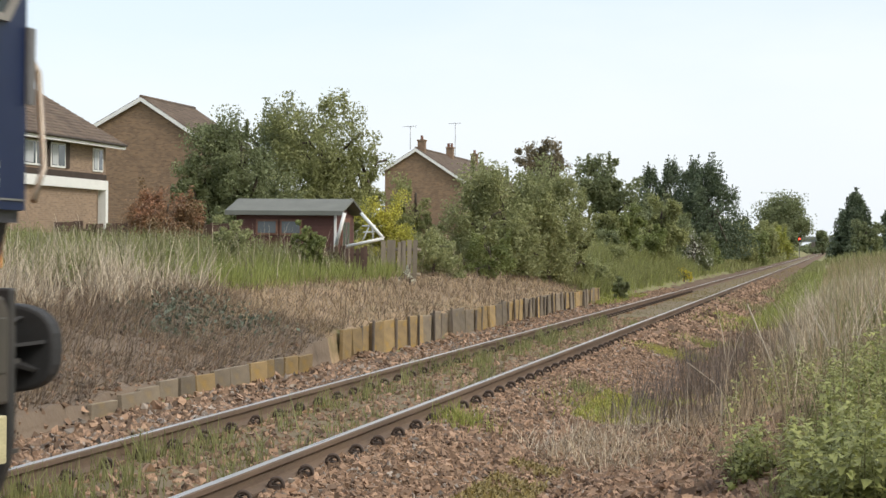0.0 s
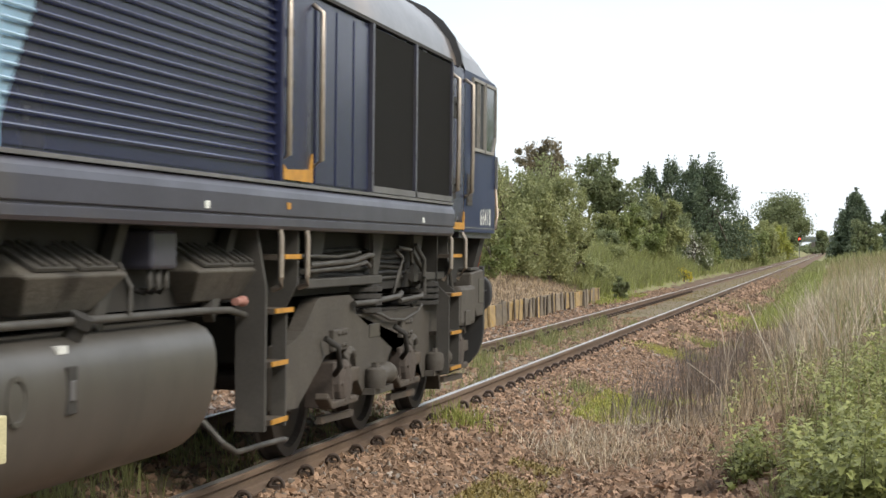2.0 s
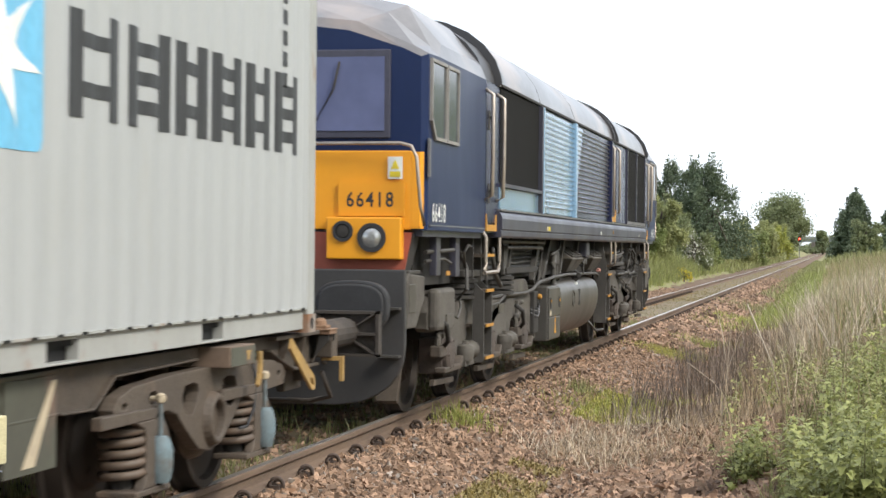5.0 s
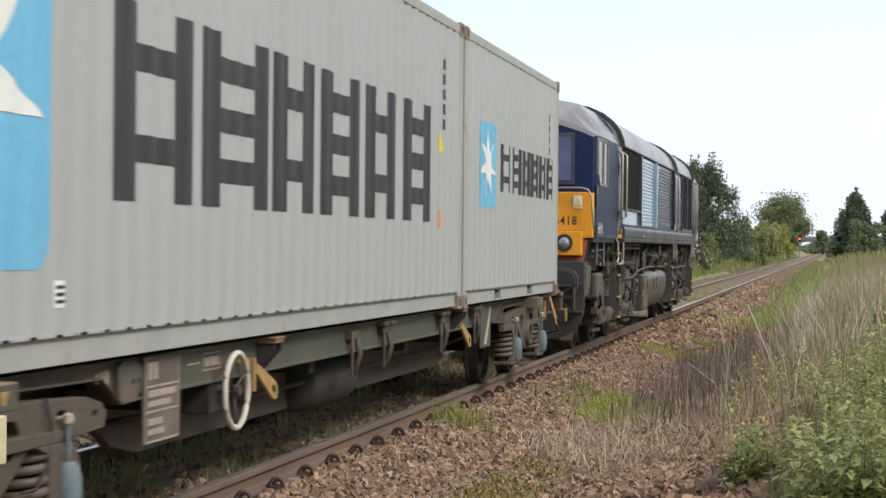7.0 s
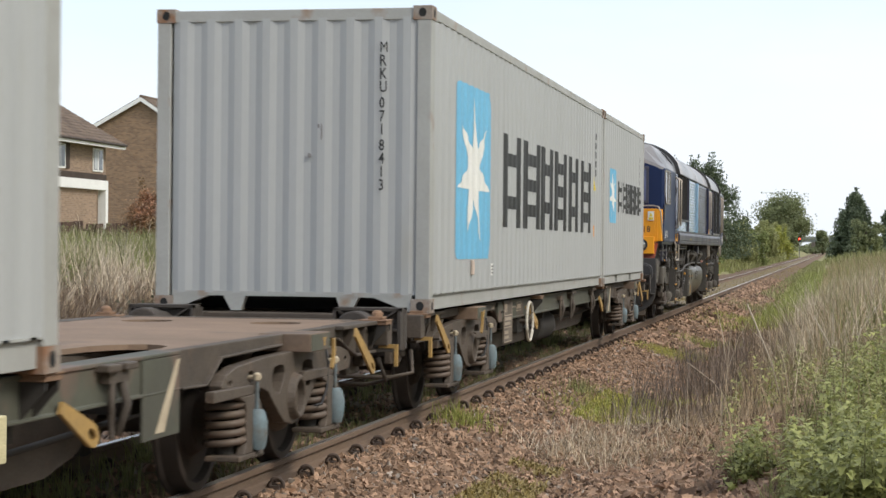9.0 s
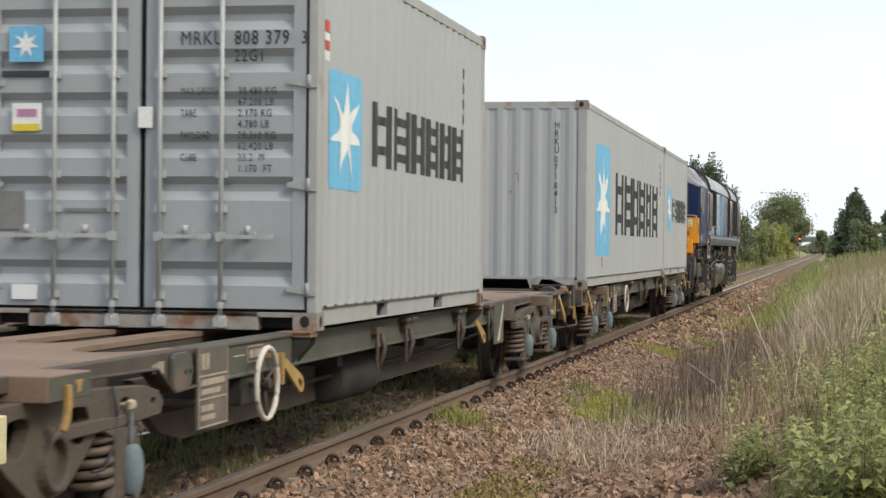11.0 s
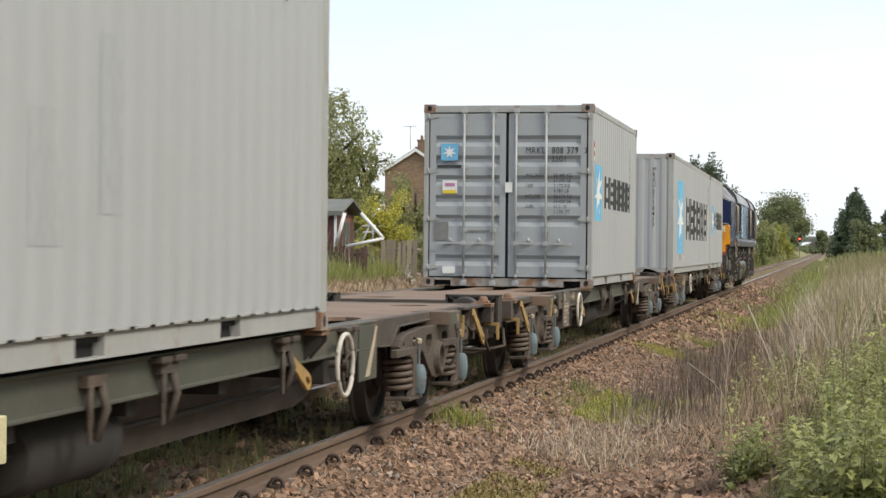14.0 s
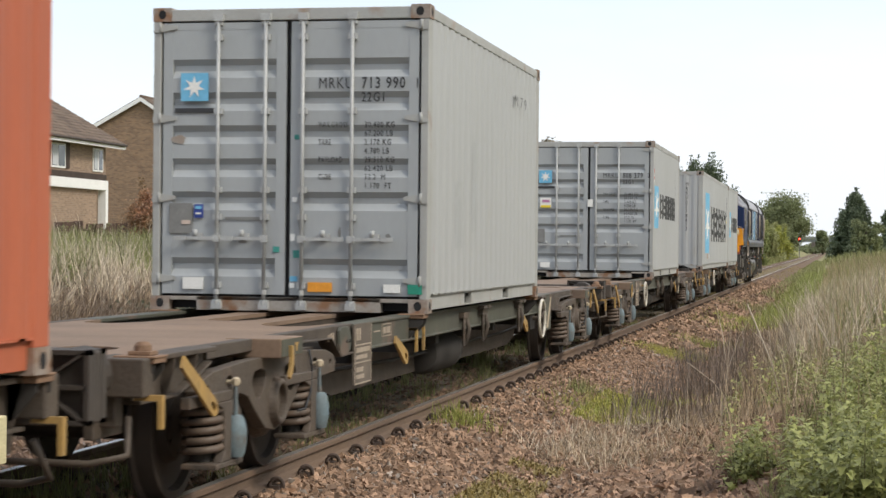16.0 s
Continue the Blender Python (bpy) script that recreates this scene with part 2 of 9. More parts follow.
def ground_z(x, y):
    """Height of the ground over the rail heads."""
    x, y = np.asarray(x, float), np.asarray(y, float)
    bed = ramp(x, (-3.0, -0.33), (-2.0, -0.32), (-1.3, -0.20), (-0.9, -0.165), (0.85, -0.165), (1.25, -0.21), (2.1, -0.45), (2.8, -0.50))
    near = ramp(x, (-30, 1.9), (-12, 1.15), (-8.5, 1.0), (-6.3, 0.70), (-4.6, 0.25), (-3.3, -0.08), (-3.0, -0.14), (-2.96, -0.33))
    mid = ramp(x, (-30, 1.9), (-12, 1.15), (-8.5, 1.0), (-6.3, 0.75), (-4.6, 0.42), (-3.3, 0.16), (-3.0, 0.13), (-2.96, -0.33))
    far = ramp(x, (-30, 1.9), (-12, 1.7), (-8.0, 1.55), (-5.6, 1.15), (-4.0, 0.25), (-3.0, -0.33))
    a, b = ramp(y, (26.5, 0), (28.5, 1)), ramp(y, (57, 0), (63, 1))
    left = (near * (1 - a) + mid * a) * (1 - b) + far * b
    right = ramp(x, (2.4, -0.50), (3.4, -0.40), (4.4, -0.12), (5.6, 0.28), (8.0, 0.62), (14, 0.75), (60, 0.8))
    z = np.where(x < -2.95, left, np.where(x > 2.4, right, bed))
    lump = np.where(np.abs(x) < 2.4, 0.012, np.where(x < -3.1, 0.055, 0.05))
    z = z + lump * rough(x, y) + 0.4 * lump * rough(x, y, 2.7)
    # the land flattens towards the horizon
    fade = np.clip((np.hypot(x, y) - 500) / 600, 0, 1)
    return z * (1 - fade) + 0.3 * fade


def steps(*runs):
    out = []
    for lo, hi, n in runs:
        out += list(np.linspace(lo, hi, n, endpoint=False))
    return np.array(out + [runs[-1][1]])


def build_ground():
    xs = steps((-3000, -300, 8), (-300, -40, 14), (-40, -14, 26), (-14, -3.05, 66), (-3.05, -2.90, 4), (-2.90, 8, 78), (8, 20, 24), (20, 80, 12), (80, 400, 8), (400, 3000, 8))
    ys = steps((-400, -20, 10), (-20, -6, 60), (-6, 6, 150), (6, 64, 290), (64, 130, 110), (130, 300, 60), (300, 800, 40), (800, 4500, 12))
    gx, gy = np.meshgrid(xs, ys)
    gz = ground_z(gx, gy)
    verts = np.stack([gx.ravel(), gy.ravel(), gz.ravel()], 1)
    w = len(xs)
    i = (np.arange(len(ys) - 1)[:, None] * w + np.arange(w - 1)[None, :]).ravel()
    faces = np.stack([i, i + 1, i + 1 + w, i + w], 1)
    ob = bulk("ground", verts, faces, "turf", "stony railway bed between overgrown grassy banks", "ground", "structure")
    for k in ("ballast", "weedy", "soil", "straw"):
        ob.data.materials.append(M[k])
    cx, cy = verts[faces][:, :, 0].mean(1), verts[faces][:, :, 1].mean(1)
    j = cx + 0.22 * rough(cx, cy, 1.4) + rng.normal(0, 0.06, len(cx))
    slot = np.zeros(len(cx), np.int32)
    slot[(j > -2.95) & (j < np.interp(cy, [17, 20, 24, 50, 90], [3.9, 3.6, 2.7, 2.7, 1.95]))] = 1
    slot[np.abs(cx + 0.05) < 0.62 + 0.08 * rough(cx, cy)] = 2
    left = cx < -2.95
    slot[left & (j > -5.8) & (cy < 28)] = 3
    slot[left & (j > -6.8) & (cy >= 28) & (cy < 63)] = 4
    slot[left & (j > -7.6) & (j <= -5.8) & (cy < 28)] = 4
    slot[(cx >= 0) & (j >= np.interp(cy, [17, 20, 24], [3.9, 3.6, 2.7])) & (j < 4.4) & (cy < 60)] = 4
    ob.data.polygons.foreach_set("material_index", slot)
    ob.data.polygons.foreach_set("use_smooth", np.ones(len(cx), bool))
    return ob


build_ground()


def build_rails():
    head, web, foot = 0.036, 0.010, 0.07
    outline = [(-foot, -0.16), (foot, -0.16), (foot, -0.148), (0.016, -0.128), (web, -0.115), (web, -0.052), (head, -0.040), (head, -0.008), (head - 0.008, 0.0),
               (-head + 0.008, 0.0), (-head, -0.008), (-head, -0.040), (-web, -0.052), (-web, -0.115), (-0.016, -0.128), (-foot, -0.148)]
    clip_bm = bmesh.new()
    for r_, dy in ((0.047, -0.012), (0.030, 0.030)):
        pipe(clip_bm, [(0.006 + r_ * math.cos(a), dy + 0.006 * math.cos(a), -0.004 + r_ * 1.05 * math.sin(a)) for a in [math.pi * (-0.12 + 1.24 * k / 10) for k in range(11)]], 0.0135, 6)
    pipe(clip_bm, [(-0.060, 0.0, -0.012), (-0.03, 0.010, 0.006), (0.02, 0.02, -0.02)], 0.012, 6)
    box(clip_bm, -0.03, 0.03, -0.03, 0.045, -0.05, -0.006)
    box(clip_bm, -0.05, 0.125, -0.085, 0.085, -0.06, -0.034, 1)
    clip_mesh = None
    for name, x in (("rail", 0.7525), ("rail", -0.7525)):
        bm = bmesh.new()
        prism(bm, outline, "y", -30, 900, 0)
        for f in bm.faces:
            f.normal_update()
            if f.normal.z > 0.75 and f.calc_center_median().z > -0.01:
                f.material_index = 1
        rail = part(name, bm, ["rust", "rail_top"])
        rail.location.x = x
        tagged(rail, "worn steel running rail with rusty web and polished top", "rail", "pair of running rails")
        for k in range(90):
            y = 6.46 + 0.73 * k
            for side in ((1,) if x > 0 else (1, -1)):
                if clip_mesh is None:
                    clip = part("rail_clip", clip_bm, ["clip", "pad"], rail, "rusty looped spring clip")
                    clip_mesh = clip.data
                else:
                    clip = new("rail_clip", clip_mesh)
                    clip.parent = rail
                clip.matrix_basis = pose(side * 0.115, y + random.uniform(-0.02, 0.02), -0.125, 0, 0, 0 if side > 0 else 180)


build_rails()


def build_edging():
    """Old plank edging: low along the soil slope, then knee-high with short posts."""
    low = tagged(empty("plank_edging", pose(-2.93, 18.4, 0)), "low weathered grey-brown plank edging along the stones", "edging")
    y = 0.0
    while y < 8.05:
        n = random.uniform(0.42, 0.85)
        top = float(np.interp(y, [0, 1.6, 4.5, 8.1], [-0.17, -0.085, -0.065, -0.10])) + random.uniform(-0.012, 0.012)
        ochre = random.random() < (0.75 if y > 5.0 else 0.12)
        plank = part("plank", bx(-0.03, 0.03, 0.006, n - 0.012, -0.42, top), "board" if ochre else "board_grey", low, bevel=0.008)
        plank.matrix_basis = pose(random.uniform(-0.02, 0.02), y, 0, random.uniform(-0.8, 0.8), random.uniform(-5, 3), random.uniform(-1.2, 1.2))
        y += n
    tall = tagged(empty("plank_edging", pose(-2.93, 28.45, 0)), "weathered ochre and grey plank edging holding back the bank", "edging")
    y, k = 0.0, 0
    while y < 33.0:
        n = random.uniform(0.55, 0.95)
        top = 0.21 + random.uniform(-0.05, 0.025)
        d = random.uniform(-0.025, 0.025)
        ochre = random.random() < (0.85 if y < 5.5 else 0.35)
        plank = part("plank", bx(-0.03, 0.03, 0.008, n - 0.02, -0.45, top), "board" if ochre else "board_grey", tall, bevel=0.008)
        plank.matrix_basis = pose(d, y, 0, random.uniform(-0.7, 0.7), random.uniform(-5, 3), random.uniform(-1.5, 1.5))
        if k and random.random() < 0.8:
            post = part("post", bx(0, 0.04, -0.032, 0.032, -0.45, top + random.uniform(-0.02, 0.06)), "post", tall, bevel=0.008)
            post.matrix_basis = pose(0.036 + d, y + random.uniform(-0.05, 0.05), 0, random.uniform(-2, 2), random.uniform(-3, 2), 0)
        y += n
        k += 1


build_edging()


# ---------------------------------------------------------------- containers
GREY, GREY_B = (0.372, 0.382, 0.382), (0.342, 0.352, 0.352)
M.update(
    box_grey=mat("container_grey", GREY, GREY_B, 0.55, scale=1.1, fine=30, spread=0.3, grain_by=0.08, dirt=(0.33, 0.33, 0.31), dirt_at=0.60, dirt_scale=1.6, stretch=(1, 1, 0.35)),
    box_frame=mat("container_frame", (0.36, 0.365, 0.35), (0.31, 0.312, 0.295), 0.6, scale=3, fine=40, grain_by=0.15, dirt=(0.24, 0.15, 0.09), dirt_at=0.615, dirt_scale=3.4),
    # same paint as the walls, toned down for the less lit door end
    door_grey=mat("door_grey", (0.335, 0.355, 0.362), (0.300, 0.318, 0.324), 0.5, scale=1.5, fine=30, grain_by=0.08, dirt=(0.235, 0.24, 0.24), dirt_at=0.60, stretch=(1, 1, 0.4)),
    rusty_steel=mat("rusty_steel", (0.33, 0.31, 0.28), (0.25, 0.215, 0.18), 0.75, scale=4, fine=40, grain_by=0.25, bump=0.15, dirt=(0.20, 0.105, 0.055), dirt_at=0.50, dirt_scale=5.0),
    door_steel=mat("door_steel", (0.44, 0.45, 0.44), (0.36, 0.365, 0.36), 0.5, metal=0.1, scale=8),
    box_orange=mat("container_orange", (0.42, 0.115, 0.055), (0.34, 0.09, 0.045), 0.6, scale=1.3, fine=30, grain_by=0.1, dirt=(0.22, 0.10, 0.06), dirt_at=0.6, stretch=(1, 1, 0.4)),
    corner=mat("corner_casting", (0.30, 0.285, 0.26), (0.21, 0.125, 0.075), 0.75, scale=5, fine=40, dirt=(0.22, 0.10, 0.045), dirt_at=0.5, dirt_scale=5),
    # near black, also paints the shade inside holes, pockets and recesses
    dark=mat("near_black", (0.012, 0.012, 0.013), None, 0.9),
    rubber=mat("seal_rubber", (0.03, 0.03, 0.032), None, 0.75),
    sign_blue=mat("sign_blue", (0.16, 0.46, 0.68), (0.14, 0.41, 0.62), 0.5, scale=2, fine=20),
    scuff_grey=mat("scuff_grey", (0.17, 0.16, 0.155), (0.26, 0.25, 0.245), 0.6, scale=6, fine=40),
    scuff_blue=mat("scuff_blue", (0.33, 0.345, 0.35), (0.37, 0.38, 0.375), 0.55, scale=2, fine=30, stretch=(1, 1, 0.3)),
    sign_white=mat("sign_white", (0.80, 0.80, 0.76), (0.70, 0.70, 0.67), 0.5, scale=4),
    sign_navy=mat("sign_navy", (0.03, 0.06, 0.30), None, 0.5),
    sign_teal=mat("sign_teal", (0.05, 0.30, 0.26), None, 0.5),
    rust=mat("rust_stain", (0.26, 0.20, 0.155), (0.30, 0.27, 0.24), 0.8, scale=9, fine=60),
    sign_black=mat("sign_black", (0.022, 0.023, 0.025), (0.035, 0.036, 0.038), 0.55, scale=3, fine=30, dirt=(0.09, 0.09, 0.09), dirt_at=0.68),
    sign_pink=mat("sign_pink", (0.50, 0.22, 0.38), None, 0.5),
    sign_red=mat("sign_red", (0.60, 0.06, 0.04), None, 0.5),
    sign_yellow=mat("sign_yellow", (0.80, 0.62, 0.04), None, 0.5),
    sign_orange=mat("sign_orange", (0.80, 0.33, 0.03), None, 0.5),
    sign_green=mat("sign_green", (0.02, 0.30, 0.20), None, 0.5),
    cream_label=mat("cream_label", (0.62, 0.50, 0.42), None, 0.6),
    sign_grey=mat("sign_grey", (0.22, 0.22, 0.21), None, 0.5),
)
W2, H2 = 1.219, 2.591
PERIOD, RUN_IN = 0.278, 0.20


def lettering(name, words, size, m, parent, material="sign_black", squeeze=0.75, align="LEFT"):
    """Painted words: built-in font, 1 mm thick, lying in the local xy plane of m."""
    curve = bpy.data.curves.new(name, "FONT")
    curve.body, curve.size, curve.align_x = words, size, align
    curve.resolution_u = 2
    curve.offset = 0.0 if "M" in words else size * 0.012
    curve.space_character = 1.16
    tmp = bpy.data.objects.new(name, curve)
    me = bpy.data.meshes.new_from_object(tmp)
    bpy.data.objects.remove(tmp)
    bpy.data.curves.remove(curve)
    me.materials.clear()
    me.materials.append(M[material])
    me.transform(Matrix.Diagonal((squeeze, 1, 1, 1)))
    ob = new(name, me)
    ob.parent, ob.matrix_basis = parent, m
    return ob


def ridge_x(y, length):
    """Sideways place of the ribbed side wall at y."""
    if y < RUN_IN or y > length - RUN_IN:
        return W2 - 0.012
    p = (y - RUN_IN) % PERIOD
    return W2 - 0.010 - float(np.interp(p, [0, 0.072, 0.140, 0.210, PERIOD], [0, 0, 0.013, 0.013, 0]))


def ridge_breaks(length):
    out = [0.16, RUN_IN]
    y = RUN_IN
    while y < length - RUN_IN:
        out += [v for v in (y + 0.072, y + 0.140, y + 0.210, y + PERIOD) if v < length - RUN_IN]
        y += PERIOD
    return out + [length - RUN_IN, length - 0.16]


def slice_shape(shape, lo, hi):
    """The piece of a convex (y, z) outline between two upright cuts."""
    for limit, keep in ((lo, 1), (hi, -1)):
        out = []
        for (ay, az), (by, bz) in zip(shape, shape[1:] + shape[:1]):
            ia, ib = keep * (ay - limit) >= 0, keep * (by - limit) >= 0
            if ia:
                out.append((ay, az))
            if ia != ib:
                k = (limit - ay) / (by - ay)
                out.append((limit, az + k * (bz - az)))
        shape = out
        if len(shape) < 3:
            return []
    return shape


def painted(name, shapes, length, material, parent, label="", lift=0.003):
    """Paint on the ribbed side: convex (y, z) outlines that follow the ribs."""
    bm = bmesh.new()
    cuts = ridge_breaks(length)
    for shape in shapes:
        for lo, hi in zip(cuts, cuts[1:]):
            piece = slice_shape(list(shape), lo, hi)
            clean = [p for i, p in enumerate(piece) if math.dist(p, piece[i - 1]) > 1e-5]
            if len(clean) > 2:
                f = bm.faces.new([bm.verts.new((ridge_x(min(max(y, lo + 1e-6), hi - 1e-6), length) + lift, y, z)) for y, z in clean])
                f.normal_update()
                if f.normal.x < 0:
                    f.normal_flip()
    bmesh.ops.remove_doubles(bm, verts=bm.verts[:], dist=0.0005)
    return part(name, bm, material, parent, label)


def quad(y0, y1, z0, z1):
    return [(y0, z0), (y1, z0), (y1, z1), (y0, z1)]


def star(cy, cz, ry, rz, points=7, inner=0.42):
    """A star as triangles round its middle."""
    ring = [(cy + (ry if k % 2 == 0 else ry * inner) * math.sin(math.pi * k / points), cz + (rz if k % 2 == 0 else rz * inner) * math.cos(math.pi * k / points)) for k in range(2 * points)]
    return [[(cy, cz), ring[k], ring[(k + 1) % len(ring)]] for k in range(len(ring))]


def side_wall(bm, length, sign):
    cuts = ridge_breaks(length)
    zs = (0.15, 2.50)
    rows = []
    for y in cuts:
        x = sign * ridge_x(y, length)
        rows.append([bm.verts.new((x, y, z)) for z in zs])
    for a, b in zip(rows, rows[1:]):
        f = bm.faces.new((a[0], b[0], b[1], a[1]) if sign > 0 else (a[0], a[1], b[1], b[0]))


def end_wall(bm, y, sign):
    """Upright ribs across the plain end."""
    pts, x = [], -1.07
    while x < 1.06:
        pts += [(x, 0.024), (x + 0.06, 0.006), (x + 0.125, 0.006), (x + 0.185, 0.024)]
        x += 0.247
    rows = []
    for px_, d in pts + [(1.09, 0.024)]:
        rows.append([bm.verts.new((min(px_, 1.09), y - sign * d, z)) for z in (0.15, 2.50)])
    for a, b in zip(rows, rows[1:]):
        bm.faces.new((a[0], b[0], b[1], a[1]) if sign < 0 else (a[0], a[1], b[1], b[0]))


def casting(bm, x, y, z, sx, sy):
    """A corner casting with holes painted as dark ovals, x to the outside sx, y to the outside sy."""
    box(bm, min(x, x - sx * 0.165), max(x, x - sx * 0.165), min(y, y - sy * 0.178), max(y, y - sy * 0.178), z, z + 0.118, 0)
    hole = [(0.034 * math.cos(a), 0.026 * 1.5 * math.sin(a)) for a in [2 * math.pi * k / 12 for k in range(12)]]
    for face in ("end", "side"):
        if face == "end":
            vs = [bm.verts.new((x - sx * 0.085 + u, y + sy * 0.002, z + 0.06 + v)) for u, v in hole]
        else:
            vs = [bm.verts.new((x + sx * 0.002, y - sy * 0.09 + u, z + 0.06 + v)) for u, v in hole]
        f = bm.faces.new(vs)
        f.material_index = 1
        f.normal_update()
        if (f.normal.y * sy if face == "end" else f.normal.x * sx) < 0:
            f.normal_flip()


def container(name_label, length, near_end, material="box_grey", pockets=()):
    thing = tagged(empty("shipping_container"), name_label, "container", "containers on the train")
    bm = bmesh.new()
    side_wall(bm, length, 1)
    part("side_wall", bm, material, thing)
    bm = bmesh.new()
    side_wall(bm, length, -1)
    part("side_wall", bm, material, thing)
    part("roof", bx(-1.17, 1.17, 0.06, length - 0.06, 2.535, 2.565), material, thing)
    part("floor", bx(-1.15, 1.15, 0.1, length - 0.1, 0.10, 0.16), "dark", thing)
    frame_mat = "box_orange" if material == "box_orange" else "box_frame"
    for sx in (-1, 1):
        bm = bmesh.new()
        box(bm, min(sx * 1.212, sx * 1.15), max(sx * 1.212, sx * 1.15), 0.17, length - 0.17, 2.49, 2.575)
        part("top_rail", bm, frame_mat, thing, bevel=0.006)
        bm = bmesh.new()
        holed_plate(bm, quad(0.17, length - 0.17, 0.022, 0.158), [quad(lo, hi, 0.034, 0.132) for lo, hi in pockets], *sorted((sx * 1.12, sx * 1.184)))
        part("rail_lip", bx(*sorted((sx * 1.15, sx * 1.209)), 0.17, length - 0.17, 0.150, 0.162), frame_mat, thing)
        part("bottom_rail", bm, frame_mat, thing, bevel=0.004)
        # a dark sheet behind each fork pocket replaces the shade inside it
        for k, (lo, hi) in enumerate(pockets):
            part("fork_pocket", bx(min(sx * 1.10, sx * 1.12), max(sx * 1.10, sx * 1.12), lo, hi, 0.03, 0.135), "dark", thing)
        for sy, y in ((-1, 0.0), (1, length)):
            bm = bmesh.new()
            lo, hi = (0.005, 0.16) if sy < 0 else (length - 0.16, length - 0.005)
            inner = 1.145 if near_end == "doors" and sy < 0 else 1.09
            box(bm, min(sx * 1.212, sx * inner), max(sx * 1.212, sx * inner), lo, hi, 0.115, 2.475)
            part("corner_post", bm, frame_mat, thing, bevel=0.008)
            for z in (0.0, H2 - 0.118):
                bm = bmesh.new()
                casting(bm, sx * W2, y, z, sx, sy)
                part("corner_casting", bm, ["corner", "dark"], thing)
    bm = bmesh.new()
    end_wall(bm, length - 0.005, 1)
    part("end_wall", bm, material, thing)
    part("end_header", bx(-1.06, 1.06, length - 0.12, length - 0.01, 2.48, 2.575), frame_mat, thing)
    part("end_sill", bx(-1.06, 1.06, length - 0.12, length - 0.01, 0.02, 0.155), frame_mat, thing)
    part("end_header", bx(-1.06, 1.06, 0.012, 0.12, 2.475, 2.575), frame_mat, thing, bevel=0.006)
    if near_end == "plain":
        bm = bmesh.new()
        end_wall(bm, 0.005, -1)
        part("end_wall", bm, material, thing)
        # sill with the recess for a trailer's neck between two short legs
        bm = bmesh.new()
        box(bm, -1.06, 1.06, 0.012, 0.10, 0.125, 0.165)
        for sx in (-1, 1):
            prism(bm, [(sx * 1.06, 0.0), (sx * 1.06, 0.128), (sx * 0.72, 0.128)], "y", 0.014, 0.10)
            prism(bm, [(sx * 0.60, 0.128), (sx * 0.40, 0.128), (sx * 0.445, 0.0), (sx * 0.53, 0.0)], "y", 0.014, 0.10)
        part("end_sill", bm, frame_mat, thing)
        # dark sheet for the shade deep in the neck recess
        part("shadowed_recess", bx(-1.0, 1.0, 0.6, 0.62, 0.0, 0.10), "dark", thing)
    return thing


